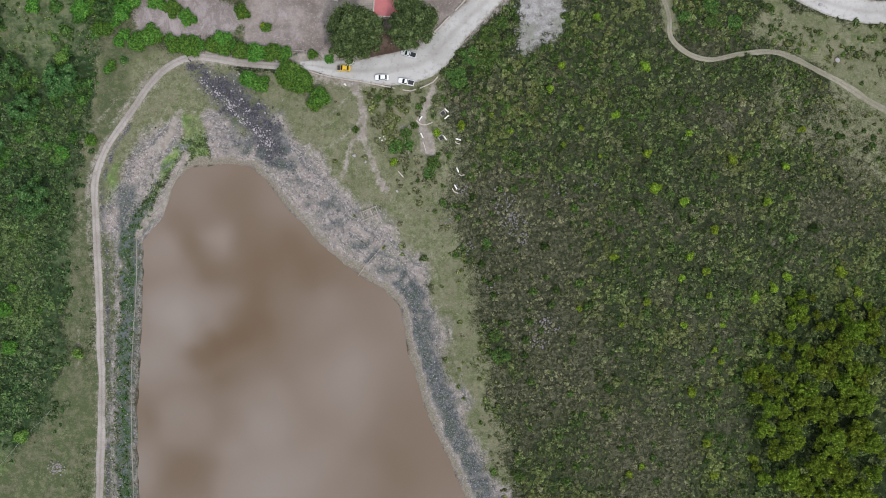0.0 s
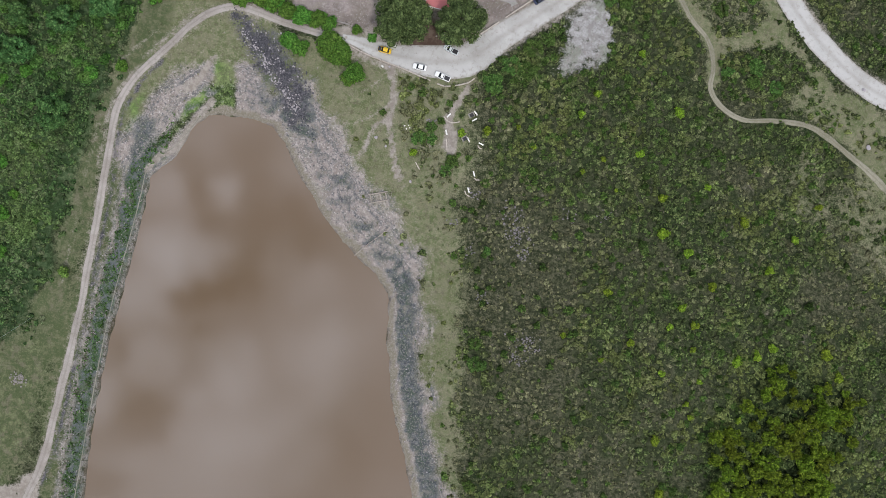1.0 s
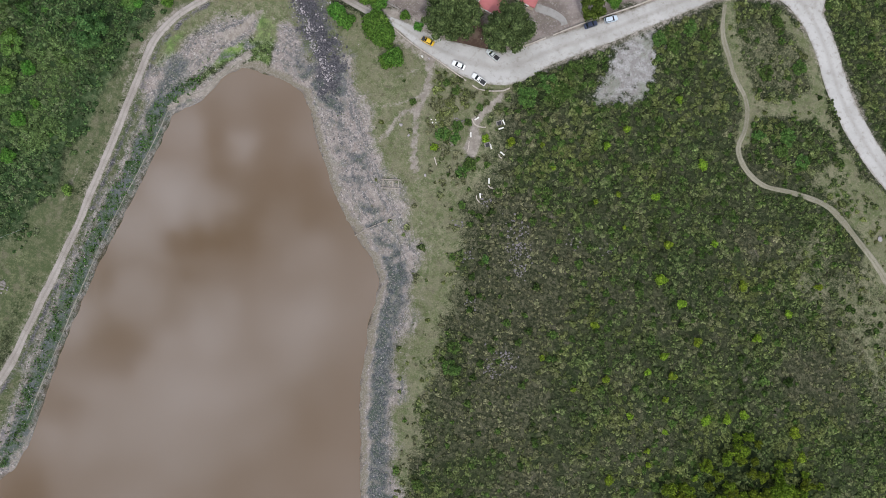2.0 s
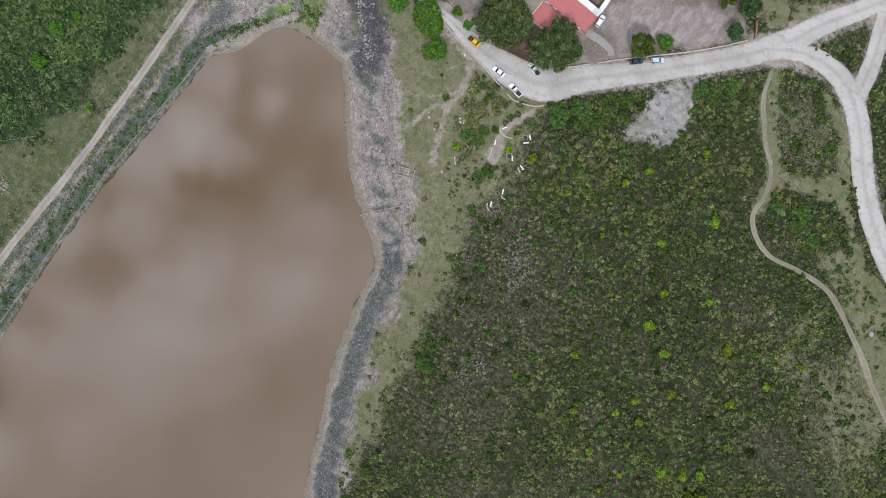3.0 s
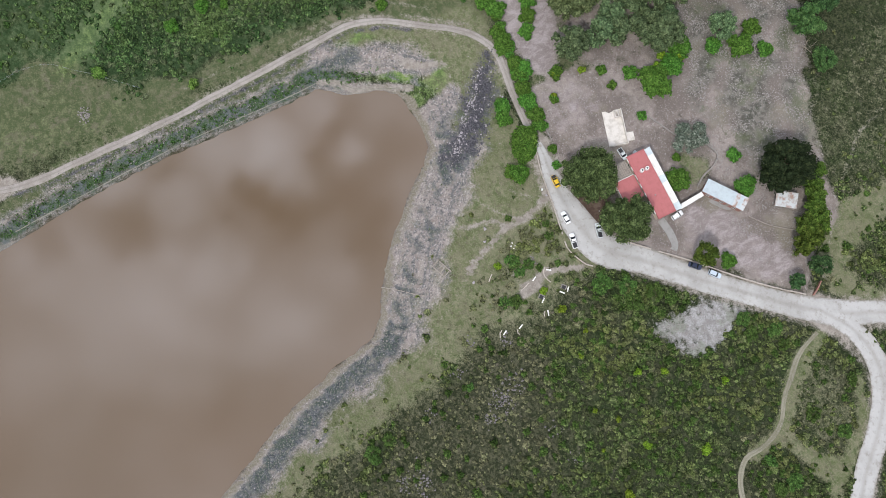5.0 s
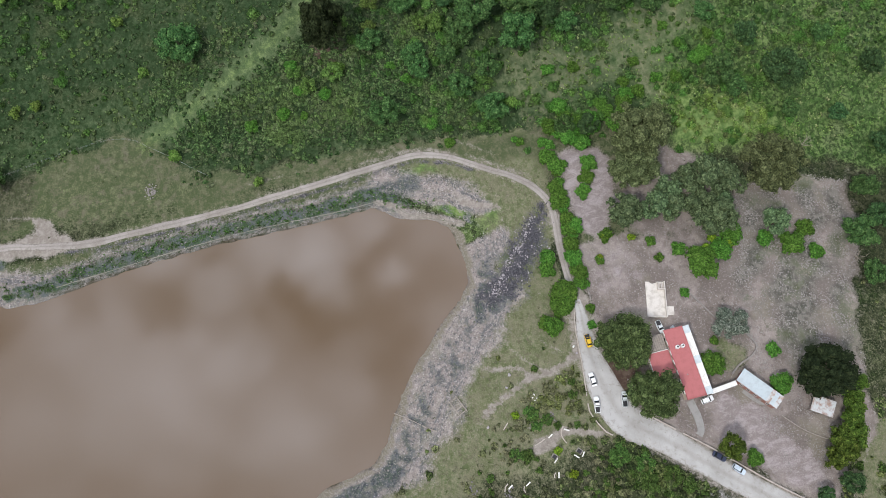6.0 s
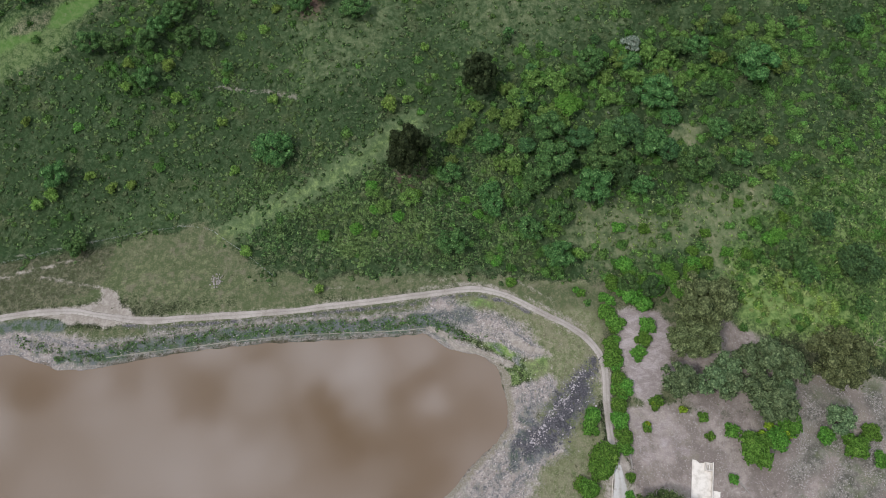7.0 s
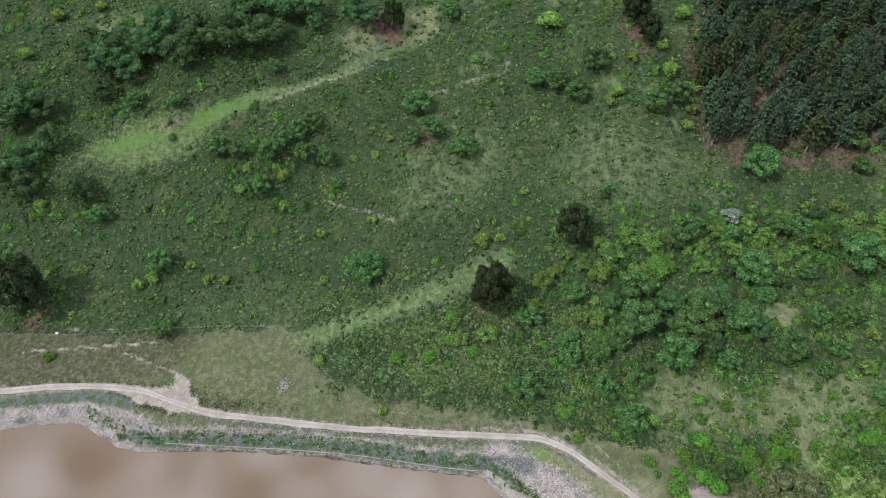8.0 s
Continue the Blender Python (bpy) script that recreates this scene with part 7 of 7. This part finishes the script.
YELLOW_CAR = plain("yellow_car_paint", (0.75, 0.48, 0.03), 0.3, wear=(0.7, 0.45, 0.03), spec=0.5)
BLUE_CAR = plain("pale_blue_car_paint", (0.52, 0.60, 0.68), 0.3, 0.0, spec=0.5)
DARK_CAR = plain("dark_blue_car_paint", (0.04, 0.05, 0.09), 0.3, spec=0.5)
taxi = car(-30.5, 55.6, 178, YELLOW_CAR, "yellow saloon car with a dark bonnet", long=4.2)
part("bonnet", box_bm(1.0, 1.95, -0.72, 0.72, 0.86, 0.93, 0.03), BLACK_LID, taxi, "black bonnet")
car(-18.8, 52.7, 180, WHITE_CAR, "white saloon car parked at the roadside wall", long=4.3)
car(-11.3, 51.4, 168, WHITE_CAR, "white pickup parked with its open load bed", "pickup", long=5.0)
car(-10.5, 60.0, 164, SILVER_CAR, "pale silver pickup parked under a tree", "pickup", long=4.8)
car(-3.4, 84.0, 95, WHITE_CAR, "white hatchback parked at the house end", "hatch", long=4.0)
car(17.9, 85.0, 39, BLUE_CAR, "pale blue car parked at the yard wall", "hatch", long=4.1)
car(12.9, 80.9, 44, DARK_CAR, "dark blue car half hidden under a tree", "saloon", long=4.2)
car(-28.4, 78.6, 6, SILVER_CAR, "grey pickup parked beside the ruined slab", "pickup", long=4.2)
crate = stand("crate", -26.9, 82.4, 20, "pale grey metal crate at the house corner", "crate")
part("body", box_bm(-0.7, 0.7, -0.55, 0.55, 0, 0.9, 0.05), TIN, crate)
part("lid", box_bm(-0.74, 0.74, -0.59, 0.59, 0.9, 0.96, 0.02), TIN, crate)

# ---- picnic ground ----


def bench(x, y, turn, long=1.65):
    root = stand("bench", x, y, turn, "white concrete picnic bench on worn ground", "bench", "picnic benches")
    part("seat", box_bm(-long / 2, long / 2, -0.2, 0.2, 0.40, 0.50, 0.02), WHITE_PAINT, root)
    for k in (-1, 1):
        part("leg", box_bm(k * long * 0.34 - 0.09, k * long * 0.34 + 0.09, -0.16, 0.16, -0.1, 0.40), WHITE_PAINT, root)


for x, y, turn in ((-6.9, 40.2, 57), (-6.5, 34.9, 116), (1.15, 40.5, 42), (1.1, 42.6, 137), (0.6, 34.1, 130), (4.7, 33.6, 163), (4.5, 24.2, 115), (3.9, 19.0, 119)):
    bench(x, y, turn)
for pts in ([(-8.2, 39.6), (-7, 38.5), (-5, 38.3), (-3.2, 39.0)], [(4.8, 23), (5.6, 22.5), (7.1, 22.9)], [(2.8, 18.6), (3.4, 17.6), (4.7, 17)], [(3.8, 33), (4.2, 32.4), (5.2, 32.2)], [(-13.8, 24), (-13, 23), (-12.1, 22)], [(-5.2, 29.6), (-5.6, 31.4), (-6.2, 33)]):
    wall_line("low_wall", "low curved stone kerb at the picnic ground", "wall", pts, 0.4, 0.3, WALL_STONE, 0.7, 61, "stone")
for x, y in ((-0.1, 41.8), (-0.6, 34.2)):
    hearth = stand("barbecue", x, y, 40, "dark soot-stained stone barbecue hearth", "barbecue", "picnic hearths")
    for k, b in enumerate(((-0.9, -0.6, -0.7, 0.7), (0.6, 0.9, -0.7, 0.7), (-0.6, 0.6, 0.45, 0.7))):
        part("side_wall", box_bm(*b, -0.1, 0.6, 0.04), STONE, hearth)
    part("grate", box_bm(-0.6, 0.6, -0.6, 0.45, 0.4, 0.44), BLACK_LID, hearth)
    part("ash_bed", box_bm(-0.58, 0.58, -0.6, 0.43, -0.1, 0.1), STONE_DARK, hearth)

# derelict timber on the shore
ramp = stand("timber_frame", -22.6, 11.0, 22, "derelict grey timber frame on the lakeshore", "timber")
for y in (-1.35, 1.25):
    part("beam", box_bm(-3.0, 3.0, y - 0.15, y + 0.15, -0.1, 0.4, 0.04), WOOD_GREY, ramp)
for a, b, lo in ((-2.6, -2.25, -1.1), (-0.6, -0.3, -0.4), (0.4, 0.85, -1.1), (2.2, 2.5, -1.1)):
    part("plank", box_bm(a, b, lo, 1.0, 0.12, 0.2, 0.01), WOOD_GREY, ramp)
wall_line("log_row", "long row of weathered logs down to the water", "logs", [(-26.5, -8.4), (-23.8, -4.8), (-21.5, -2.3), (-18.9, 0.6), (-16.6, 3.8)], 0.32, 0.26, WOOD_GREY, 1.2, 62, "log", 0.22)

# ---- fence on the western meadow ----
fence = tagged(new("fence"), "thin post and wire fence round the meadow", "fence")
fence_line = smooth_line([(-130, -180), (-132, -152), (-138, -116), (-142, -78), (-133, -63), (-119, -48)], 3.5)
wire_bm = bmesh.new()
for (ax, ay), (bx, by) in zip(fence_line[:, :2], fence_line[1:, :2]):
    za, zb = height(ax, ay), height(bx, by)
    bm = bmesh.new()
    limb(bm, (ax, ay, za - 0.3), (ax + 0.03, ay, za + 1.3), 0.08, 0.07, 6)
    part("post", bm, WOOD_GREY, fence)
    for up_z in (0.6, 1.1):
        limb(wire_bm, (ax, ay, za + up_z), (bx, by, zb + up_z), 0.012, 0.012, 3)
part("wire", wire_bm, TIN, fence)


# ---- stones ----


def stone_proto(seed, rounds=1):
    """A rough stone of about one metre: verts and triangles."""
    rng = np.random.RandomState(seed)
    bm = bmesh.new()
    bmesh.ops.create_icosphere(bm, subdivisions=rounds, radius=0.5)
    cut = [(rng.normal(size=3), rng.uniform(0.28, 0.42)) for _ in range(6)]
    for v in bm.verts:
        for n, lim in cut:
            n = Vector(n).normalized()
            over = v.co.dot(n) - lim
            if over > 0:
                v.co -= n * over
        v.co.z *= 0.75
    verts = np.array([v.co[:] for v in bm.verts])
    bm.verts.index_update()
    faces = np.array([[v.index for v in f.verts] for f in bm.faces])
    bm.free()
    return verts, faces


STONES = [stone_proto(3000 + k) for k in range(6)]


def stones(name, label, material, spots, sizes, seed):
    rng = np.random.RandomState(seed)
    verts, faces, start = [], [], 0
    z = land(spots[:, 0], spots[:, 1])
    for (x, y), zz, s in zip(spots, z, sizes):
        v, f = STONES[rng.randint(len(STONES))]
        a = rng.uniform(0, 6.283)
        c, n = math.cos(a), math.sin(a)
        w = v * s * rng.uniform(0.75, 1.25, 3)
        verts.append(np.stack([w[:, 0] * c - w[:, 1] * n + x, w[:, 0] * n + w[:, 1] * c + y, w[:, 2] + zz + 0.12 * s], 1))
        faces.append(f + start)
        start += len(v)
    return tagged(new(name, mesh_of(name, np.concatenate(verts), np.concatenate(faces), material)), label, "stones", kind="stuff")


rng = np.random.RandomState(71)
at = spread(11000, (-82, -42, 22, 60), 72, lambda x, y: patch(x, y, ROCK_HEAP, 3.5) * (0.5 + 0.35 * wave(x, y, 7, 87)))
stones("dark_stones", "heap of dark volcanic stones at the lake head", STONE_DARK, at, 0.25 + 0.8 * rng.beta(1.2, 3.5, len(at)), 73)
STREAK = [(-74, 51.5), (-69, 47.5), (-65, 43), (-61.5, 39.5), (-58, 36.5), (-54, 33)]
at = spread(9000, (-80, -46, 26, 56), 74, lambda x, y: (ease(2.2, 0.2, line_gap(x, y, STREAK)[0] + 0.8 * wave(x, y, 5, 88)) * 0.45 + 0.16 * patch(x, y, ROCK_HEAP, 8) * ease(-0.2, 0.7, wave(x, y, 6, 96))))
stones("pale_stones", "pale pinkish boulders strewn along the dark heap", STONE_PALE, at, 0.2 + 0.9 * rng.beta(1.1, 4.5, len(at)), 75)
at = spread(13000, (-106, -10, -130, 60), 76, lambda x, y: ease(16, 8, ring_gap(x, y, LAKE)) * ease(0.5, 1.5, ring_gap(x, y, LAKE)) * (0.2 + 0.5 * ease(0.1, 0.7, wave(x, y, 11, 77))))
stones("shore_stones", "loose grey and pale stones along the shore", STONE, at, rng.uniform(0.2, 0.65, len(at)), 78)
at = spread(8500, (-106, 30, -130, 60), 79, lambda x, y: ease(15, 6, ring_gap(x, y, LAKE)) * ease(0.3, 1.2, ring_gap(x, y, LAKE)) * (0.1 + 0.4 * ease(0.0, 0.7, wave(x, y, 9, 80))))
stones("shore_stones", "small pale stones along the waterline", STONE_PALE, at, rng.uniform(0.15, 0.5, len(at)), 81)
at = spread(40000, (-66, 24, 62, 160), 82, lambda x, y: patch(x, y, YARD, 1) * ease(-0.1, 0.7, wave(x, y, 16, 83)) * (0.12 + 0.88 * ease(96, 108, y + 0.35 * x + 8)))
stones("yard_rubble", "grey rubble stones strewn over the bare yard", STONE_YARD, at, 0.16 + 0.5 * rng.beta(1.2, 3.0, len(at)), 84)
heaps = [(21.2, 8.8, 4.5), (18.3, 14.7, 3.5), (35.6, 17.7, 2.6), (7.8, 0.5, 2.2), (31.2, -23, 4), (1.2, 7.8, 1.8), (6.6, 17.7, 2.2), (-11.5, 37.1, 1.6), (24, 3, 3), (28, -28, 3), (14, -12, 2), (46, 20, 2)]
at = np.concatenate([np.array([(hx, hy)]) + rng.normal(scale=hr * 0.5, size=(int(hr * hr * 5), 2)) for hx, hy, hr in heaps])
stones("rock_outcrops", "grey purplish rock outcrops among the scrub", STONE_LILAC, at, rng.uniform(0.2, 0.8, len(at)), 85)

at = spread(2600, (18, 42, 56, 90), 89, lambda x, y: patch(x, y, GRAVEL, 2) * (0.25 + 0.75 * ease(74, 62, y)))
stones("gravel_rubble", "grey broken stones dumped beside the road", STONE, at, rng.uniform(0.12, 0.5, len(at)), 90)


def boulder(x, y, size, material, label, group, seed):
    v, f = stone_proto(seed, 2)
    me = mesh_of("boulder", v * size * np.array([1.1, 0.9, 1.0]), f, material)
    ob = tagged(new("boulder", me), label, "boulder", group)
    ob.matrix_basis = pose(x, y, height(x, y) + size * 0.2, 0, 0, seed * 37 % 360)


for k, (x, y, size) in enumerate([(-27.4, 28.8, 1.3), (-23.9, 26.8, 0.9), (-14.1, 17.8, 0.9), (-30.2, 50.7, 1.0), (-27.9, 51.0, 0.8), (-166, 76.4, 1.4), (-132.6, -156, 1.3), (121, 58, 1.6), (116, 75, 1.3), (-19.5, 34.2, 0.55), (-18.3, 34.6, 0.45), (-18.8, 33.4, 0.6), (-17.8, 33.9, 0.4)]):
    boulder(x, y, size, WHITE_PAINT if k in (3, 6, 9, 10, 11, 12) else STONE_PALE, "whitish boulder lying on open ground", "whitish boulders", 3100 + k)
at = np.array([(-119.4, -67.6)]) + rng.normal(scale=1.1, size=(60, 2))
stones("rubble_heap", "small heap of bluish grey stones on the meadow", STONE, at, rng.uniform(0.3, 0.9, len(at)), 86)


def dead_bush(x, y, size, seed):
    rng = random.Random(seed)
    root = stand("dead_bush", x, y, rng.uniform(0, 360), "bare pale branches of a dead bush", "bush", "dead bushes")
    for k in range(9):
        bm = bmesh.new()
        turn, up = rng.uniform(0, 6.28), rng.uniform(0.3, 1.0)
        tip = Vector((math.cos(turn) * size, math.sin(turn) * size, size * up))
        limb(bm, (0, 0, -0.05), tip * 0.5, 0.08, 0.05, 5)
        for j in range(4):
            limb(bm, tip * (0.4 + 0.1 * j), tip * (0.7 + 0.1 * j) + Vector((rng.uniform(-1, 1), rng.uniform(-1, 1), rng.uniform(0, 0.8))) * size * 0.35, 0.04, 0.015, 4)
        part("branch", bm, BARK_PALE, root)


for k, (x, y) in enumerate([(-74, 149), (-32, 149), (-185, 89)]):
    dead_bush(x, y, 3.2, 3200 + k)
